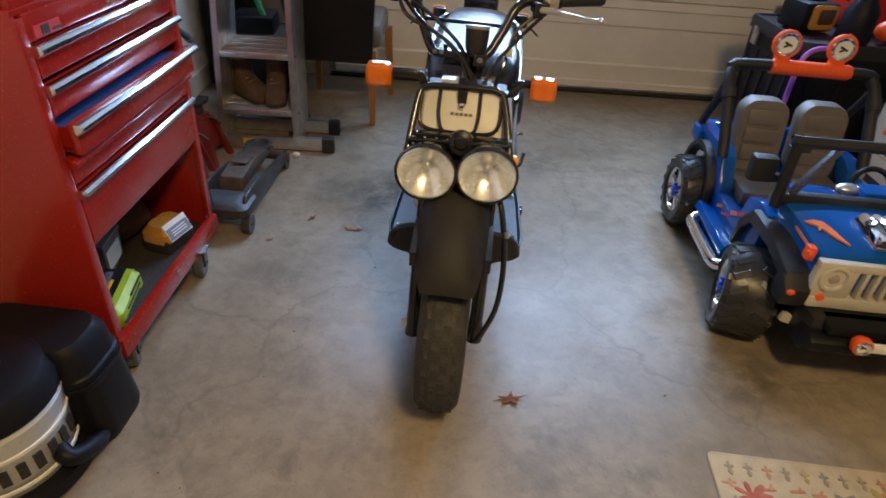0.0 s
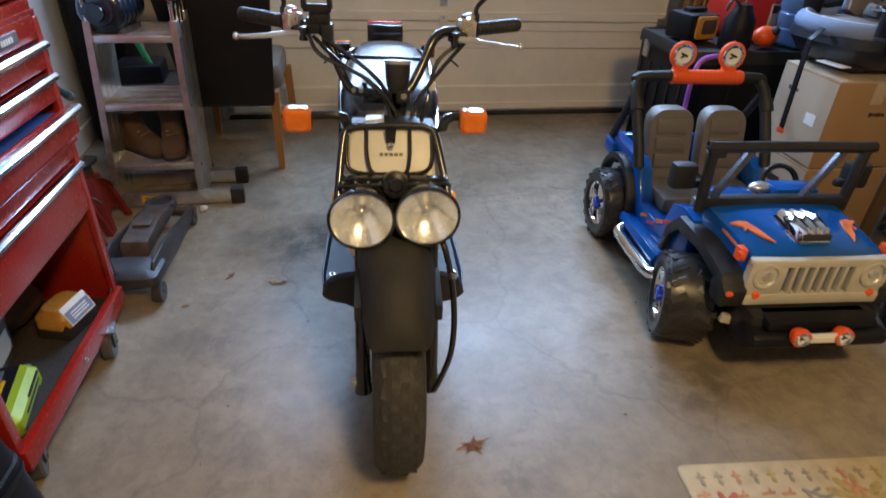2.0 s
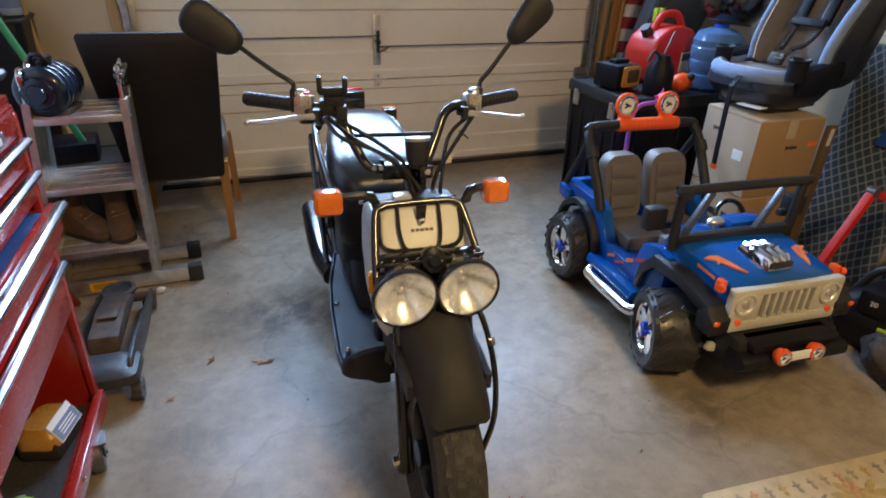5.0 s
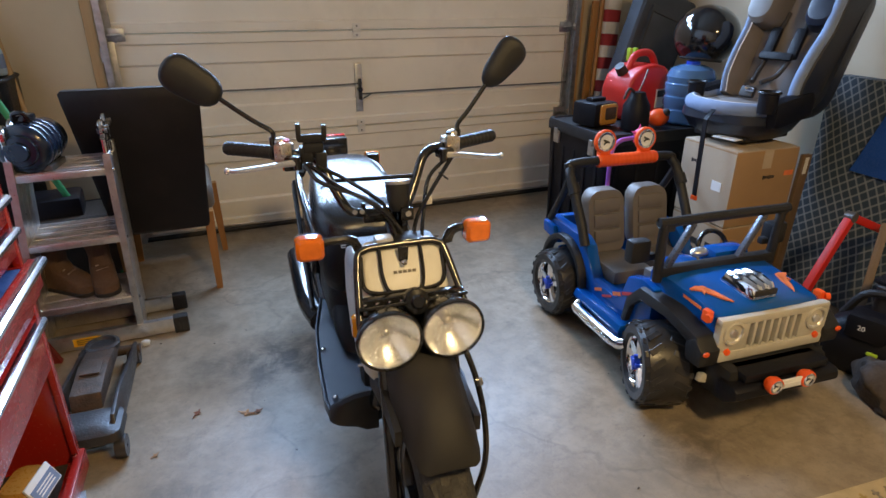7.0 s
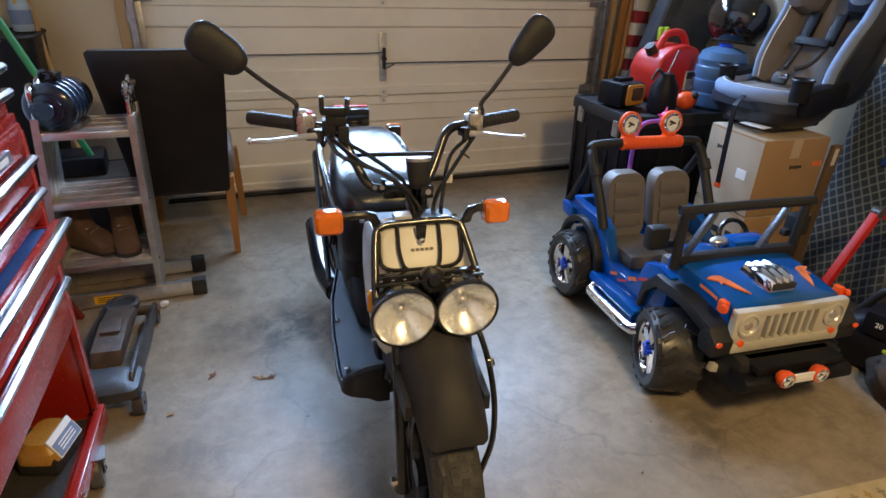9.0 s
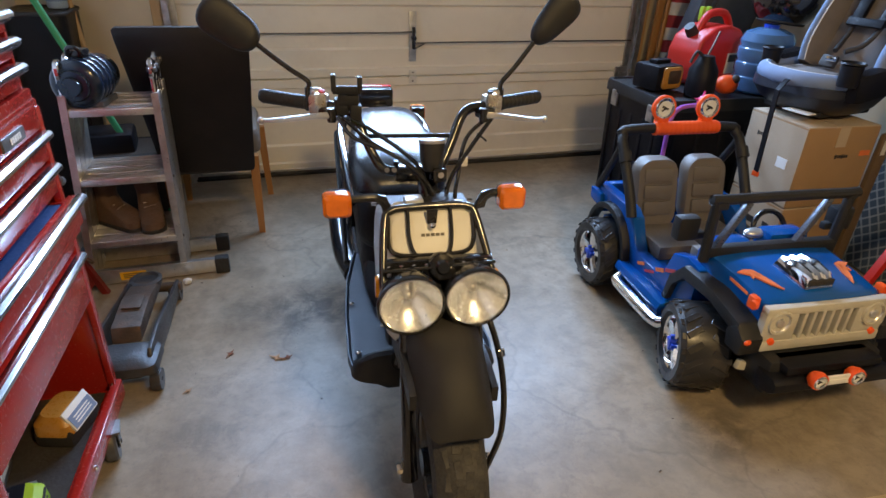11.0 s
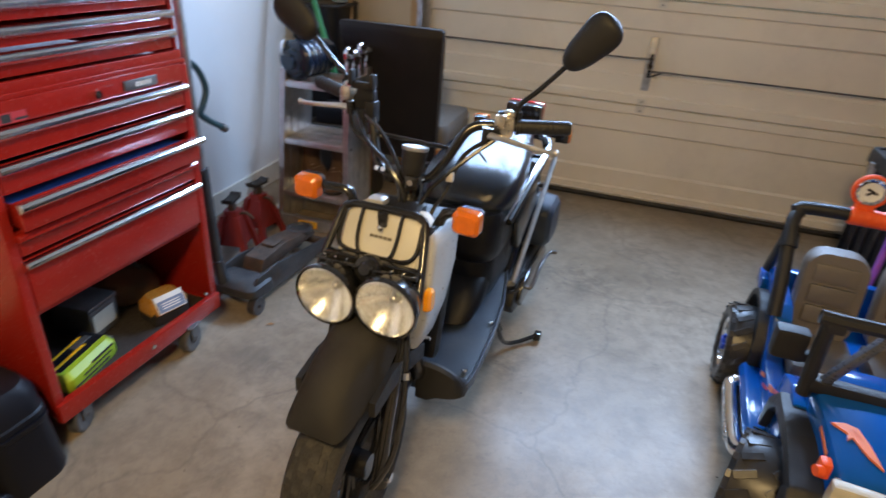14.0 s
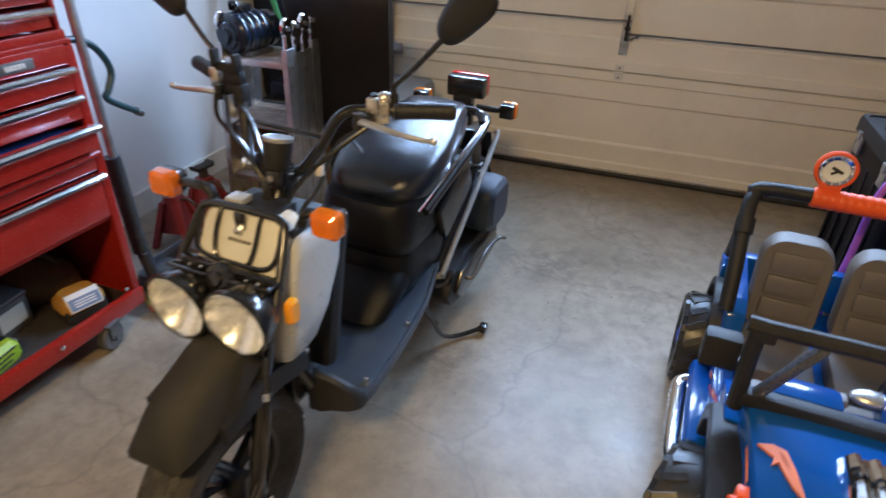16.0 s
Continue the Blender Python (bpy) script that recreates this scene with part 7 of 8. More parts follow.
        part("cup_holder", mesh((lathe, [(0, 0.0), (0.038, 0.0), (0.042, 0.08), (0.050, 0.085), (0.046, 0.092), (0.038, 0.082), (0.034, 0.01), (0, 0.01)], Matrix.Translation((k * 0.218, -0.075 if k < 0 else -0.165, 0.125 if k < 0 else 0.135)), 26)), M_DARK, s, "black plastic cup holder")
        part("armrest", mesh((box, (k * 0.228, 0.055 if k < 0 else 0.0, 0.140), (0.075, 0.20 if k < 0 else 0.30, 0.12), 0.03, Matrix.Rotation(0.12, 3, "X"))), M_DARK, s)
    part("buckle", mesh((box, (0, 0.02, 0.185), (0.07, 0.03, 0.05), 0.01, Matrix.Rotation(-0.4, 3, "X"))), M_INK, s)
    part("buckle_tongue", mesh((box, (0.02, 0.0, 0.20), (0.045, 0.012, 0.02), 0.003)), M_CHROME, s)
    part("chest_clip", mesh((box, lean @ Vector((0.035, -0.092, 0.20)), (0.16, 0.02, 0.035), 0.008, turn)), M_DARK, s)
    out = (pose(2.035, 2.30, 0.705, 0, 0, -82) @ Matrix.Diagonal((0.93, 0.87, 0.97, 1))).inverted()
    strap = [(1.80, 2.235, 0.835), (1.745, 2.215, 0.80), (1.738, 2.205, 0.66), (1.735, 2.195, 0.47)]
    part("loose_strap", mesh((loft, [[out @ Vector((x + a, y + b, z)) for a, b in ((-0.003, -0.011), (0.003, -0.011), (0.003, 0.011), (-0.003, 0.011))] for x, y, z in strap])), M_DARK, s)
    part("strap_end", mesh((box, out @ Vector((1.735, 2.195, 0.462)), (0.032, 0.010, 0.022), 0.003)), M_ORANGE, s)
    part("leaflet", mesh((box, (0.09, -0.22, 0.012), (0.12, 0.06, 0.004), 0.001)), M_PAPER, s)


child_car_seat()


def trunk():
    t = thing("footlocker", "black plastic footlocker with a bright metal latch", "footlocker", pose(1.915, 2.90, 0))
    part("body", mesh((loft, [[(u * q, v * q, z) for u, v in rounded(0.68, 0.52, 0.035)] for z, q in ((0, 0.94), (0.02, 0.96), (0.60, 1.0))])), M_DARK, t)
    part("lid", mesh((loft, [[(u * q, v * q, z) for u, v in rounded(0.70, 0.54, 0.04)] for z, q in ((0.60, 1.0), (0.64, 1.0), (0.655, 0.985), (0.655, 0.94), (0.648, 0.93))])), M_PLASTIC, t)
    for y in (-0.16, 0.16):
        part("latch", mesh((box, (-0.345, y, 0.57), (0.012, 0.05, 0.07), 0.003), (box, (-0.353, y, 0.60), (0.008, 0.03, 0.03), 0.002)), M_GALV, t, "bright metal latch")
    for k in range(5):
        part("rib", mesh((box, (-0.337, -0.20 + 0.10 * k, 0.28), (0.010, 0.02, 0.50), 0.004)), M_DARK, t)
        part("rib", mesh((box, (-0.26 + 0.13 * k, -0.257, 0.28), (0.02, 0.010, 0.50), 0.004)), M_DARK, t)


trunk()
Z_TRUNK = 0.656


def fuel_can():
    c = thing("fuel_can", "red plastic fuel can with a moulded handle", "fuel can", pose(2.05, 3.03, Z_TRUNK, 0, 0, 10))
    side = [(-0.16, 0.0), (-0.175, 0.02), (-0.18, 0.16), (-0.155, 0.225), (-0.07, 0.275), (0.02, 0.285), (0.10, 0.265), (0.165, 0.20), (0.175, 0.02), (0.16, 0.0)]
    part("tank", mesh((prism, side, -0.10, 0.10, "y", 0.022, 3)), M_CAN_RED, c)
    part("handle", mesh((tube, [(-0.10, 0, 0.25), (-0.06, 0, 0.315), (0.0, 0, 0.335), (0.07, 0, 0.325), (0.115, 0, 0.27), (0.125, 0, 0.235)], 0.019, 5, 14)), M_CAN_RED, c)
    part("spout", mesh((cyl, (-0.13, 0, 0.235), (-0.165, 0, 0.275), 0.03, 0.026, 18)), M_INK, c)
    part("label", mesh((box, (0.08, -0.1012, 0.10), (0.09, 0.002, 0.10))), M_PAPER, c, "white and blue warning label")
    part("label_panel", mesh((box, (0.08, -0.1026, 0.125), (0.07, 0.0014, 0.035))), M_NAVY_PLASTIC, c)


def pump_bottle():
    b = thing("pump_oiler", "black oil can with a thin metal spout", "oil can", pose(1.80, 2.72, Z_TRUNK) @ Matrix.Scale(1.18, 4))
    part("body", mesh((lathe, [(0, 0), (0.055, 0), (0.058, 0.01), (0.056, 0.10), (0.036, 0.135), (0.03, 0.155), (0.0, 0.16)], Matrix(), 26)), M_DARK, b)
    part("spout", mesh((tube, [(0, 0, 0.15), (0.02, 0.0, 0.20), (0.035, 0, 0.245)], 0.004, 3)), M_CHROME, b)
    part("trigger", mesh((tube, [(-0.02, 0, 0.155), (-0.05, 0, 0.17), (-0.07, 0, 0.13)], 0.006, 3)), M_INK, b)


def drill_case():
    t = thing("power_tool", "black and yellow corded power tool on the trunk", "power tool", pose(1.685, 2.90, Z_TRUNK, 0, 0, 12))
    part("body", mesh((box, (0, 0, 0.06), (0.17, 0.16, 0.12), 0.02)), M_DARK, t)
    face = part("face_plate", mesh((loft, [[(0.012 + u, y, 0.062 + v) for u, v in rounded(0.125 * q, 0.100 * q, 0.018)] for y, q in ((-0.078, 1.0), (-0.086, 1.0), (-0.089, 0.94))])), M_AMBER_PLASTIC, t, "amber plastic face plate")
    part("face_window", mesh((loft, [[(0.020 + u, y, 0.066 + v) for u, v in rounded(0.080 * q, 0.062 * q, 0.012)] for y, q in ((-0.086, 1.0), (-0.0905, 1.0), (-0.092, 0.9))])), M_RUST, face)
    part("grip", mesh((box, (0.0, 0.0, 0.128), (0.10, 0.05, 0.022), 0.008)), M_DARK, t)


def toy_bits():
    a = thing("orange_toy", "small orange plastic toy on the trunk", "toy", pose(1.955, 2.73, Z_TRUNK))
    part("body", mesh((ball, (0, 0, 0.045), (0.06, 0.045, 0.045))), M_ORANGE, a)
    part("knob", mesh((ball, (0.02, -0.03, 0.075), (0.02, 0.02, 0.02))), M_INK, a)
    w = thing("toy_wand", "purple and pink plastic toy wand behind the toy car", "toy", pose(1.49, 2.46, 0))
    part("shaft", mesh((tube, [(-0.05, 0, 0.0), (-0.02, 0.0, 0.35), (-0.01, 0.01, 0.60), (0.03, 0.02, 0.665), (0.12, 0.03, 0.675)], 0.010, 5)), M_PURPLE, w)
    part("star", mesh((ball, (0.15, 0.03, 0.69), (0.028, 0.02, 0.026), None, 10, 6), *[(cyl, (0.15, 0.03, 0.69), (0.15 + 0.045 * math.cos(a), 0.03, 0.69 + 0.045 * math.sin(a)), 0.014, 0.002, 8) for a in np.linspace(0.3, 6.58, 5, endpoint=False)]), M_PINK, w)


fuel_can()
pump_bottle()
drill_case()
toy_bits()


def crate_jug_helmet():
    j = thing("water_jug", "clear blue plastic water jug standing on the footlocker", "water jug", pose(2.175, 2.775, Z_TRUNK + 0.001))
    prof = [(0, 0), (0.11, 0), (0.122, 0.012)]
    for k in range(3):
        z = 0.03 + 0.065 * k
        prof += [(0.124, z), (0.124, z + 0.04), (0.117, z + 0.046), (0.117, z + 0.054)]
    prof += [(0.122, 0.235), (0.105, 0.272), (0.06, 0.290), (0.032, 0.295), (0.03, 0.305), (0, 0.305)]
    jug = part("bottle", mesh((lathe, prof, Matrix(), 36)), M_BOTTLE, j)
    part("cap", mesh((lathe, [(0.034, 0.293), (0.035, 0.309), (0, 0.312)], Matrix(), 20)), M_HUB_BLUE, j)
    h = thing("motorcycle_helmet", "glossy black full-face helmet resting on the jug", "helmet", pose(2.23, 2.79, 0.965, 0, -8, 190) @ Matrix.Scale(1.08, 4))
    rings = []
    for t in np.linspace(0.0, 1.0, 12):
        a = radians(-52 + 142 * t)
        r, z = 0.142 * math.cos(a), 0.115 + 0.138 * math.sin(a)
        rings.append([(r * 0.92 * math.cos(p), r * 1.12 * math.sin(p), z) for p in np.linspace(0, 2 * math.pi, 32, endpoint=False)])
    part("shell", mesh((loft, rings)), M_GLASS_BLACK, h)
    part("decal", mesh(*[(ball, (0.128 * math.cos(a), 0.150 * math.sin(a), 0.10 + 0.02 * k), (0.012, 0.006, 0.008), None, 8, 5) for k, a in enumerate((-2.2, -2.35, -2.5))]), M_YELLOW, h)
    part("rim_trim", mesh((tube, [(0.087 * 0.92 * math.cos(p), 0.087 * 1.12 * math.sin(p), 0.008) for p in np.linspace(0, 2 * math.pi, 28, endpoint=False)], 0.006, 1, 8, True)), M_SEAL, h)


crate_jug_helmet()


def tall_case():
    t = thing("suitcase", "tall dark fabric suitcase standing by the back wall", "suitcase", pose(2.09, 3.36, 0.066, 0, 18, 3))
    part("body", mesh((box, (0, 0, 0.66), (0.42, 0.12, 1.25), 0.035, None, 3)), M_SUITCASE, t)
    part("pocket", mesh((box, (0.01, -0.065, 0.85), (0.32, 0.03, 0.66), 0.014)), M_SUITCASE, t)
    part("zip", mesh((tube, [(-0.14, -0.082, 1.14), (0.16, -0.082, 1.14)], 0.004, 1), (tube, [(-0.14, -0.082, 0.54), (-0.14, -0.082, 1.14)], 0.004, 1)), M_INK, t)
    for x in (-0.17, 0.17):
        part("foot", mesh((box, (x, 0, 0.022), (0.06, 0.10, 0.04), 0.01)), M_INK, t)


def furled_flag():
    f = thing("furled_flag", "red and white striped flag furled on a wooden pole", "flag", pose(2.22, 3.60, 0, -3, 3.5, 0))
    part("pole", mesh((tube, [(-0.06, 0.02, 0.0), (-0.055, 0.02, 1.75)], 0.014, 1, 12)), M_CHAIR_LEG, f, "varnished wooden pole")
    for k in range(14):
        z0 = 0.62 + 0.072 * k
        part("stripe", mesh((loft, [[(0.02 + 0.062 * math.cos(a) * (1 + 0.12 * math.sin(3 * a + z)), 0.012 + 0.026 * math.sin(a), z) for a in np.linspace(0, 2 * math.pi, 18, endpoint=False)] for z in (z0, z0 + 0.036, z0 + 0.070)])), M_FLAG_RED if k % 2 else M_FLAG_WHITE, f)
    part("board", mesh((box, (-0.10, 0.03, 0.62), (0.045, 0.02, 1.24), 0.003)), M_CHAIR_LEG, f)


tall_case()
furled_flag()
g = thing("green_clip", "bright green plastic clamp standing on the fuel can", "clamp", pose(2.045, 3.10, Z_TRUNK + 0.29))
part("jaw", mesh((box, (-0.02, 0, 0.03), (0.02, 0.03, 0.07), 0.006), (box, (0.015, 0, 0.04), (0.02, 0.03, 0.05), 0.006), (box, (0, 0, 0.005), (0.05, 0.03, 0.016), 0.004)), M_LIME, g)
part("spring", mesh((lathe, [(0.012, -0.01), (0.016, 0.0), (0.012, 0.01)], Matrix.Translation((0, 0, 0.03)) @ Matrix.Rotation(radians(90), 4, "X"), 14)), M_GALV, g)


def plaid_pad():
    """A quilted pad in plaid cloth, propped up at a slant, a blue cloth over its end."""
    p = thing("plaid_pad", "dark plaid quilted pad propped against the clutter", "pad", pose(2.30, 1.93, 0.0, 0, 0, -8))
    rings = []
    for k in range(15):
        t = k / 14
        z = 0.01 + 0.93 * t
        x = 0.0 + 0.03 * math.sin(3 * t) + 0.20 * t
        lo, hi = -0.42 + 0.03 * (t > 0.93), 0.22 + 0.19 * t - 0.04 * (t > 0.93)
        front = [(x + 0.018 * math.sin(9 * v + 5 * t) * (1 - 0.5 * t), v, z) for v in np.linspace(lo, hi, 17)]
        back = [(x + 0.085, v, z) for v in np.linspace(hi, lo, 17)]
        rings.append(front + back)
    part("pad", mesh((loft, rings)), M_PLAID, p)
    bm = bmesh.new()
    rings = []
    for k in range(9):
        t = k / 8
        z = 0.56 + 0.385 * t
        q = (z - 0.01) / 0.93
        x = 0.03 * math.sin(3 * q) + 0.20 * q - 0.018
        edge = 0.10 - 0.10 * t
        row = [(x + 0.018 * math.sin(9 * v + 5 * q) * (1 - 0.5 * q), v, z) for v in np.linspace(-0.42, edge, 13)]
        rings.append(row + [(x + 0.008, v, z) for _, v, z in reversed(row)])
    loft(bm, rings)
    part("blue_cloth", bm, M_BLUE_CLOTH, p, "loose blue cloth hanging over the pad")


def red_frame():
    # Unidentified bent red frame; sawhorse is only a stand-in name.
    r = thing("sawhorse", "unidentified bent red square-tube frame beside the toy car", "sawhorse")
    for a, b in (((1.86, 1.74, 0.012), (2.10, 1.74, 0.478)), ((2.10, 1.74, 0.478), (2.46, 1.70, 0.33)), ((2.46, 1.70, 0.33), (2.60, 1.68, 0.012))):
        v = Vector(b) - Vector(a)
        part("tube", mesh((box, (Vector(a) + Vector(b)) / 2, (0.032, 0.032, v.length + 0.022), 0.006, v.to_track_quat("Z", "Y").to_matrix())), M_CAN_RED, r)
    part("joint", mesh((cyl, (2.10, 1.722, 0.478), (2.10, 1.758, 0.478), 0.020, None, 16)), M_STEEL, r)


def yard_tools():
    # Unidentified dark battery tool, not known to be a chain saw.
    b = thing("battery_tool", "unidentified black battery tool with a lime badge on the floor", "chain saw", pose(1.955, 1.435, 0, 0, 0, 18))
    rings = [[(u, v, z) for u, v in rounded(w, d, 0.05)] for z, w, d in ((0.0, 0.20, 0.30), (0.03, 0.24, 0.34), (0.12, 0.24, 0.34), (0.18, 0.20, 0.28), (0.215, 0.13, 0.18))]
    part("body", mesh((loft, rings)), M_DARK, b)
    part("battery", mesh((box, (-0.08, 0.02, 0.20), (0.10, 0.13, 0.09), 0.015)), M_DARK, b)
    part("badge", mesh((box, (-0.13, -0.02, 0.12), (0.01, 0.035, 0.012), 0.003)), M_LIME, b)
    font = bpy.data.curves.new("mark", "FONT")
    font.body, font.size, font.extrude = "20", 0.025, 0.0008
    draft = new("mark", font)
    flat = bpy.data.meshes.new_from_object(draft)
    bpy.data.objects.remove(draft)
    flat.materials.clear()
    flat.materials.append(M_PAPER)
    mark = new("number_mark", flat)
    mark.parent, mark.matrix_basis = b, Matrix(((0, 0, -1, -0.1315), (-1, 0, 0, 0.045), (0, 1, 0, 0.195), (0, 0, 0, 1)))
    part("handle", mesh((tube, [(0.0, -0.12, 0.17), (0.0, -0.10, 0.28), (0.0, 0.06, 0.29), (0.0, 0.13, 0.18)], 0.015, 5)), M_PLASTIC, b)
    s = thing("sack", "crumpled dark brown sack on the floor", "sack", pose(1.855, 1.255, 0))
    bm = mesh((ball, (0, 0, 0.055), (0.17, 0.15, 0.085), None, 48, 30))
    for v in bm.verts:
        for f, k in ((8, 0.050), (19, 0.018), (48, 0.007)):
            v.co += k * Vector((noise.noise(v.co * f), noise.noise(v.co * f + Vector((9, 0, 0))), 0.7 * noise.noise(v.co * f + Vector((0, 9, 0)))))
        v.co.z = max(v.co.z, 0.0)
    part("cloth", bm, M_SACK, s)
    part("tie", mesh((tube, [(-0.06, -0.05, 0.125), (0.0, -0.06, 0.135), (0.07, -0.04, 0.12)], 0.006, 4)), M_STEEL, s)
    w = thing("plank", "rough brown timber plank leaning on the frame", "plank", pose(2.02, 1.56, 0, 0, 24, 30))
    part("board", mesh((box, (0, 0, 0.25), (0.10, 0.03, 0.50), 0.003)), M_PLANK, w)
    part("nail", mesh((cyl, (0.02, -0.015, 0.44), (0.02, -0.022, 0.44), 0.005, None, 8)), M_STEEL, w)
    t = thing("storage_tote", "black plastic tote behind the yard tools", "tote", pose(2.12, 1.32, 0, 0, 0, 8))
    part("body", mesh((loft, [[(u * q, v * q, z) for u, v in rounded(0.30, 0.40, 0.04)] for z, q in ((0, 0.9), (0.02, 0.93), (0.30, 1.0), (0.32, 1.04), (0.33, 1.0))])), M_INK, t)
    part("lid", mesh((box, (0, 0, 0.337), (0.31, 0.41, 0.014), 0.006)), M_DARK, t)


def timber_offcut():
    t = thing("timber_offcut", "narrow pale board standing between carton and pad", "board", pose(2.232, 2.10, 0, 0, 2.5, 4))
    part("board", mesh((box, (0, 0, 0.315), (0.055, 0.020, 0.63), 0.002)), M_PLANK, t)
    part("end_tag", mesh((box, (-0.004, -0.0112, 0.58), (0.024, 0.0016, 0.075))), M_TRIM, t, "pale paper tag")


timber_offcut()
plaid_pad()
red_frame()
yard_tools()

# ---- on the floor ----
def leaf(m, size, points, mtl, label):
    """A dry lobed leaf, curled, lying on the slab."""
    b = thing("dry_leaf", label, "leaf", m, "dry leaves on the slab")
    bm = bmesh.new()
    top = []
    for k in range(points * 2):
        a = 2 * math.pi * k / (points * 2)
        r = size * (1.0 if k % 2 == 0 else 0.36) * random.uniform(0.75, 1.15)
        top.append(Vector((r * math.cos(a) * 1.2, r * math.sin(a) * 0.75, 0.004 + 0.16 * size * (k % 2 == 0) * random.uniform(0.1, 1.0))))
    c = bm.verts.new((0, 0, 0.005))
    vs = [bm.verts.new(p) for p in top]
    for k in range(len(vs)):
        bm.faces.new((c, vs[k], vs[(k + 1) % len(vs)]))
    g = bmesh.ops.extrude_face_region(bm, geom=list(bm.faces))
    bmesh.ops.translate(bm, vec=(0, 0, -0.0012), verts=[v for v in g["geom"] if isinstance(v, bmesh.types.BMVert)])
    part("blade", bm, mtl, b, smooth=False)
    part("stalk", mesh((tube, [(0, 0, 0.005), (-size * 0.8, size * 0.1, 0.004), (-size * 1.35, size * 0.05, 0.003)], 0.0013, 3, 5)), mtl, b)
    return b


leaf(pose(0.325, 1.232, 0, 0, 0, 15), 0.035, 5, M_LEAF, "curled red-brown oak leaf on the slab")
leaf(pose(-0.377, 2.092, 0, 0, 0, 60), 0.020, 4, M_LEAF, "small crumpled rust-brown leaf on the slab")
leaf(pose(-0.225, 2.032, 0, 0, 0, 150), 0.026, 4, M_LEAF_PALE, "small crumpled pale brown leaf on the slab")
leaf(pose(-0.19, 2.028, 0, 0, 0, 20), 0.018, 4, M_LEAF, "small crumpled pale brown leaf on the slab")
leaf(pose(-0.50, 1.93, 0, 0, 0, 40), 0.013, 4, M_LEAF_PALE, "small crumpled pale brown leaf on the slab")
bm = mesh((ball, (0, 0, 0.012), (0.018, 0.014, 0.013), None, 10, 7))
for v in bm.verts:
    v.co += 0.006 * Vector((noise.noise(v.co * 60), noise.noise(v.co * 60 + Vector((5, 0, 0))), 0.3 * noise.noise(v.co * 40)))
tagged(part("pebble", bm, M_STONE, None, "", True, pose(-0.55, 2.609, 0.001)), "small white pebble lying on the slab", "pebble")


def grit():
    """Crumbs of grit and twigs strewn over the slab, too many to count."""
    bm = bmesh.new()
    for _ in range(64):
        x, y, s = random.uniform(-0.6, 1.9), random.uniform(0.9, 3.4), random.uniform(0.0010, 0.0028)
        box(bm, (x, y, s * 0.5 + 0.0002), (s * random.uniform(1, 3.2), s, s), 0, Matrix.Rotation(random.uniform(0, 3), 3, "Z"))
    return tagged(part("grit", bm, M_RUST, None, "", False), "dark crumbs of grit strewn on the slab", "grit", kind="stuff")


grit()


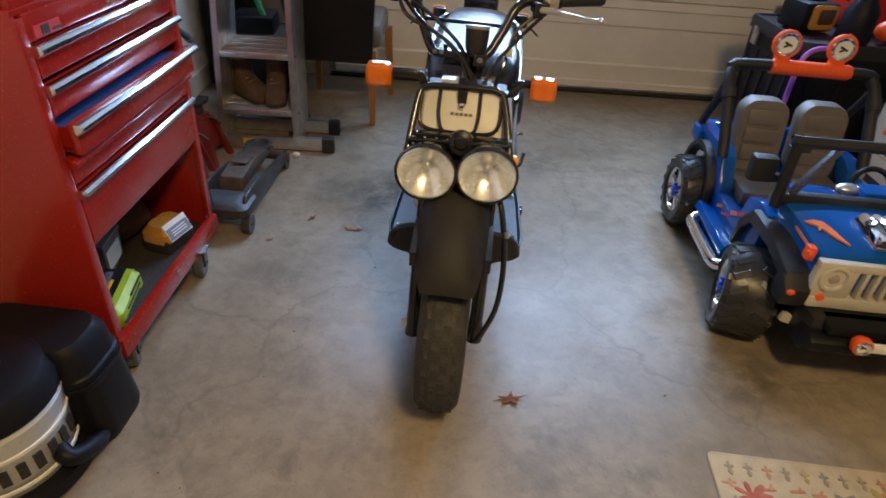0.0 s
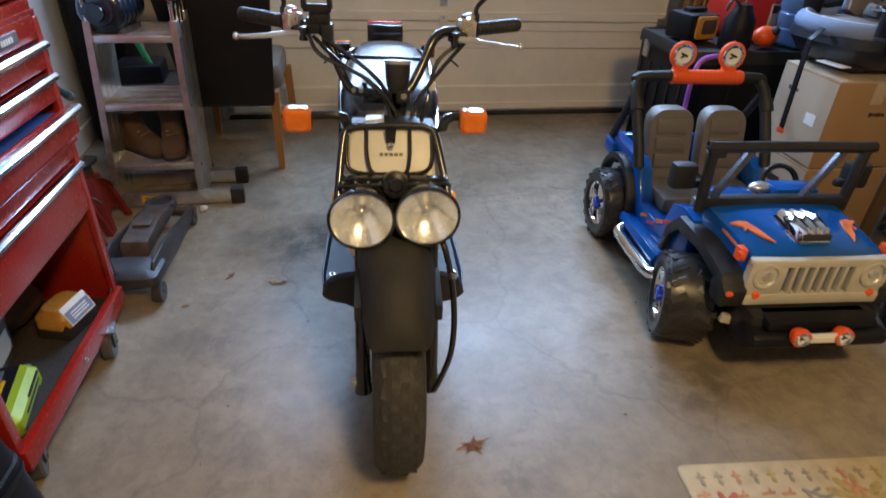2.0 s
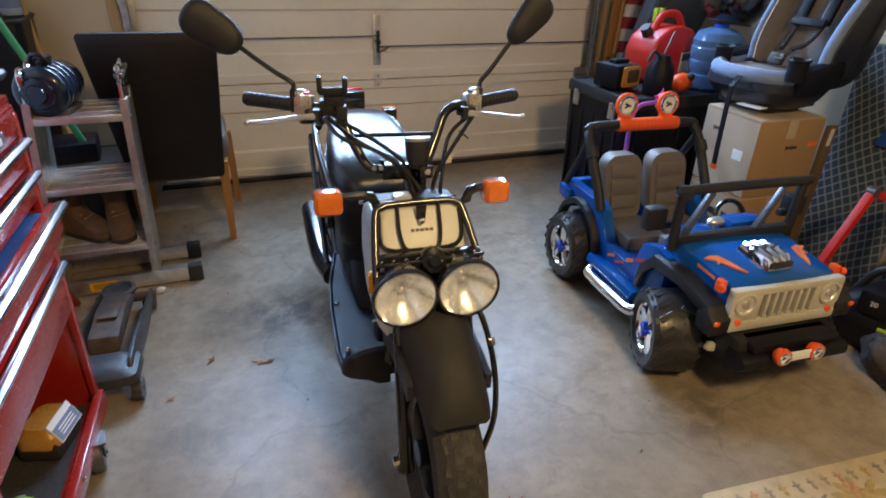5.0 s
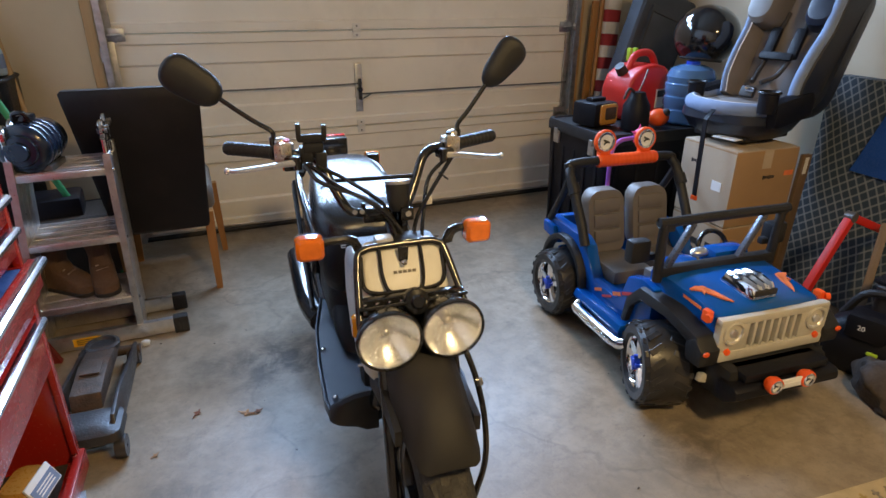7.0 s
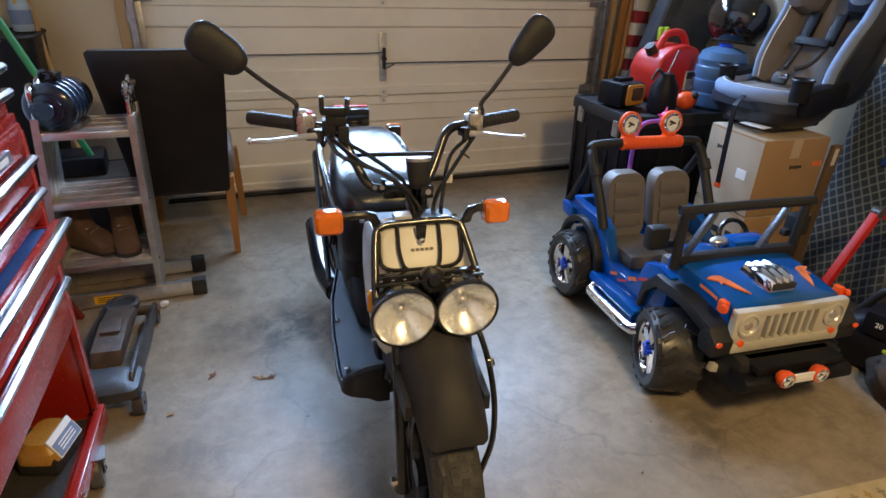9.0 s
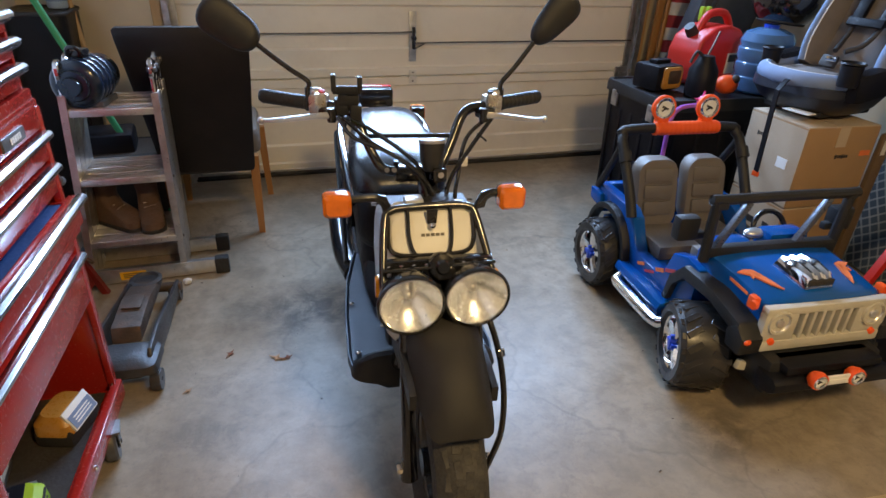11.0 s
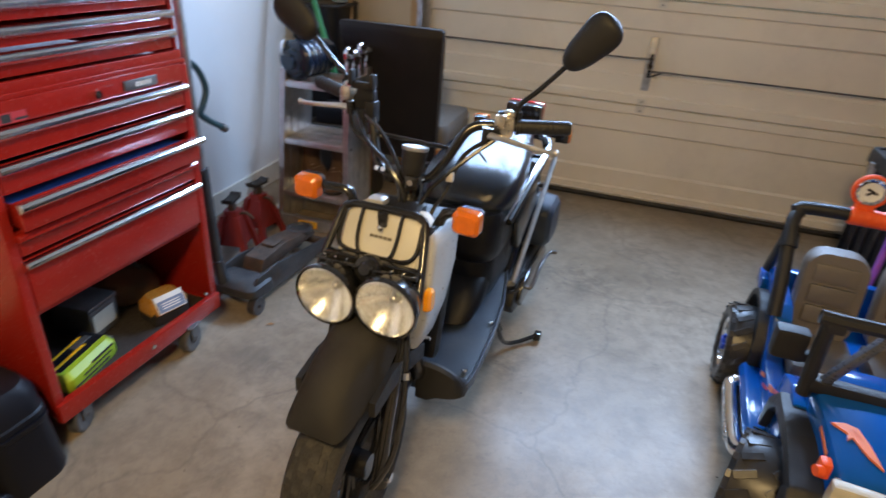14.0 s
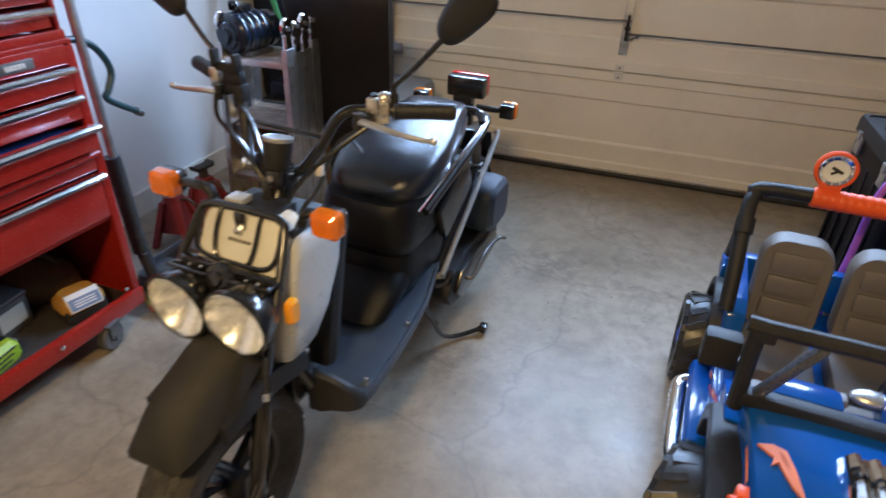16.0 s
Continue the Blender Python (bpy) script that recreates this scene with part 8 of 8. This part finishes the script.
def rug():
    """A cream pile rug with a border of small crosses and a floral field."""
    r = thing("rug", "cream patterned pile rug with red and gold flowers", "rug", pose(0.818, 1.091, 0, 0, 0, -5))
    W, D = 1.55, 2.3
    part("rug_body", mesh((loft, [[(W / 2 + u * q, -D / 2 + v * q, z) for u, v in rounded(W, D, 0.012)] for z, q in ((0.0005, 1.0), (0.006, 1.0), (0.008, 0.998))])), M_RUG, r)
    part("hem", mesh((tube, [(W / 2 + u, -D / 2 + v, 0.004) for u, v in rounded(W, D, 0.012)], 0.0045, 1, 6, True)), M_RUG, r)
    zt = 0.0082

    wool = {}

    def motif(cx, cy, shape, m):
        bm = wool.setdefault(m.name, (bmesh.new(), m))[0]
        for dx, dy, sx, sy, a in shape:
            box(bm, (cx + dx, cy + dy, zt + random.uniform(0, 0.0007)), (sx, sy, 0.0026), 0, Matrix.Rotation(a, 3, "Z"))

    cross = [(0, 0, 0.006, 0.038, 0), (0, 0.006, 0.022, 0.006, 0), (0, -0.010, 0.012, 0.005, 0.6), (0, -0.010, 0.012, 0.005, -0.6)]
    cols = (M_RUG_GREY, M_RUG_GREY, M_RUG_RUST, M_RUG_GREY, M_RUG_GOLD, M_RUG_DARK)
    for k in range(24):
        motif(0.042 + 0.046 * k, -0.042, cross, cols[k % 6])
    for k in range(14):
        motif(0.028, -0.085 - 0.046 * k, [(0, 0, 0.034, 0.006, 0.1), (0.004, 0, 0.006, 0.02, 0)], cols[(k + 2) % 6])

    def petals(cx, cy, rad, n, size, m, inner=0.35):
        bm = wool.setdefault(m.name, (bmesh.new(), m))[0]
        for k in range(n):
            a = 2 * math.pi * k / n + random.uniform(-0.1, 0.1)
            for f in (1.0, inner):
                c = (cx + rad * f * math.cos(a), cy + rad * f * math.sin(a) * 0.8, zt + random.uniform(0, 0.0007))
                s = size * random.uniform(0.7, 1.2) * (0.5 + 0.5 * f)
                bmesh.ops.create_cone(bm, cap_ends=True, segments=7, radius1=s, radius2=s * 0.92, depth=0.0026, matrix=Matrix.Translation(c) @ Matrix.Rotation(a, 4, "Z") @ Matrix.Diagonal((1.4, 0.62, 1, 1)))

    petals(0.075, -0.115, 0.030, 7, 0.014, M_RUG_RED)
    petals(0.085, -0.165, 0.020, 6, 0.011, M_RUG_RED)
    petals(0.265, -0.215, 0.072, 11, 0.021, M_RUG_RUST, 0.55)
    petals(0.265, -0.215, 0.028, 6, 0.014, M_RUG_GREY)
    petals(0.42, -0.115, 0.060, 9, 0.022, M_RUG_GOLD, 0.5)
    petals(0.415, -0.090, 0.022, 6, 0.010, M_RUG_RUST)
    petals(0.60, -0.13, 0.055, 8, 0.019, M_RUG_GREY, 0.5)
    petals(0.66, -0.22, 0.075, 10, 0.022, M_RUG_RUST, 0.5)
    petals(0.16, -0.30, 0.05, 8, 0.018, M_RUG_GOLD)
    petals(0.09, -0.40, 0.05, 8, 0.018, M_RUG_RED)
    petals(0.48, -0.34, 0.09, 12, 0.024, M_RUG_RED, 0.6)
    for cx, cy, a in ((0.30, -0.095, -0.5), (0.325, -0.112, -0.6), (0.47, -0.185, 0.2), (0.49, -0.20, -0.4), (0.55, -0.085, 0.4), (0.18, -0.125, 0.5), (0.15, -0.20, 0.8), (0.36, -0.30, 0.3), (0.55, -0.24, 0.9)):
        motif(cx, cy, [(0, 0, 0.05, 0.009, a), (0.012, 0.008, 0.03, 0.008, a + 0.9), (-0.012, -0.006, 0.026, 0.008, a - 0.8), (0.02, -0.01, 0.018, 0.007, a)], M_RUG_DARK if abs(a) > 0.35 else M_RUG_GREY)
    for cx, cy, a in ((0.12, -0.092, 0.05), (0.19, -0.088, 0.1), (0.24, -0.092, 0.02), (0.14, -0.15, 0.7), (0.19, -0.16, 0.9)):
        motif(cx, cy, [(0, 0, 0.035, 0.007, a), (0.006, 0.006, 0.02, 0.006, a + 1.0)], M_RUG_RUST)
    for bm, m in wool.values():
        tagged(part("knotted_pattern", bm, m, r, smooth=False), kind="stuff")


rug()
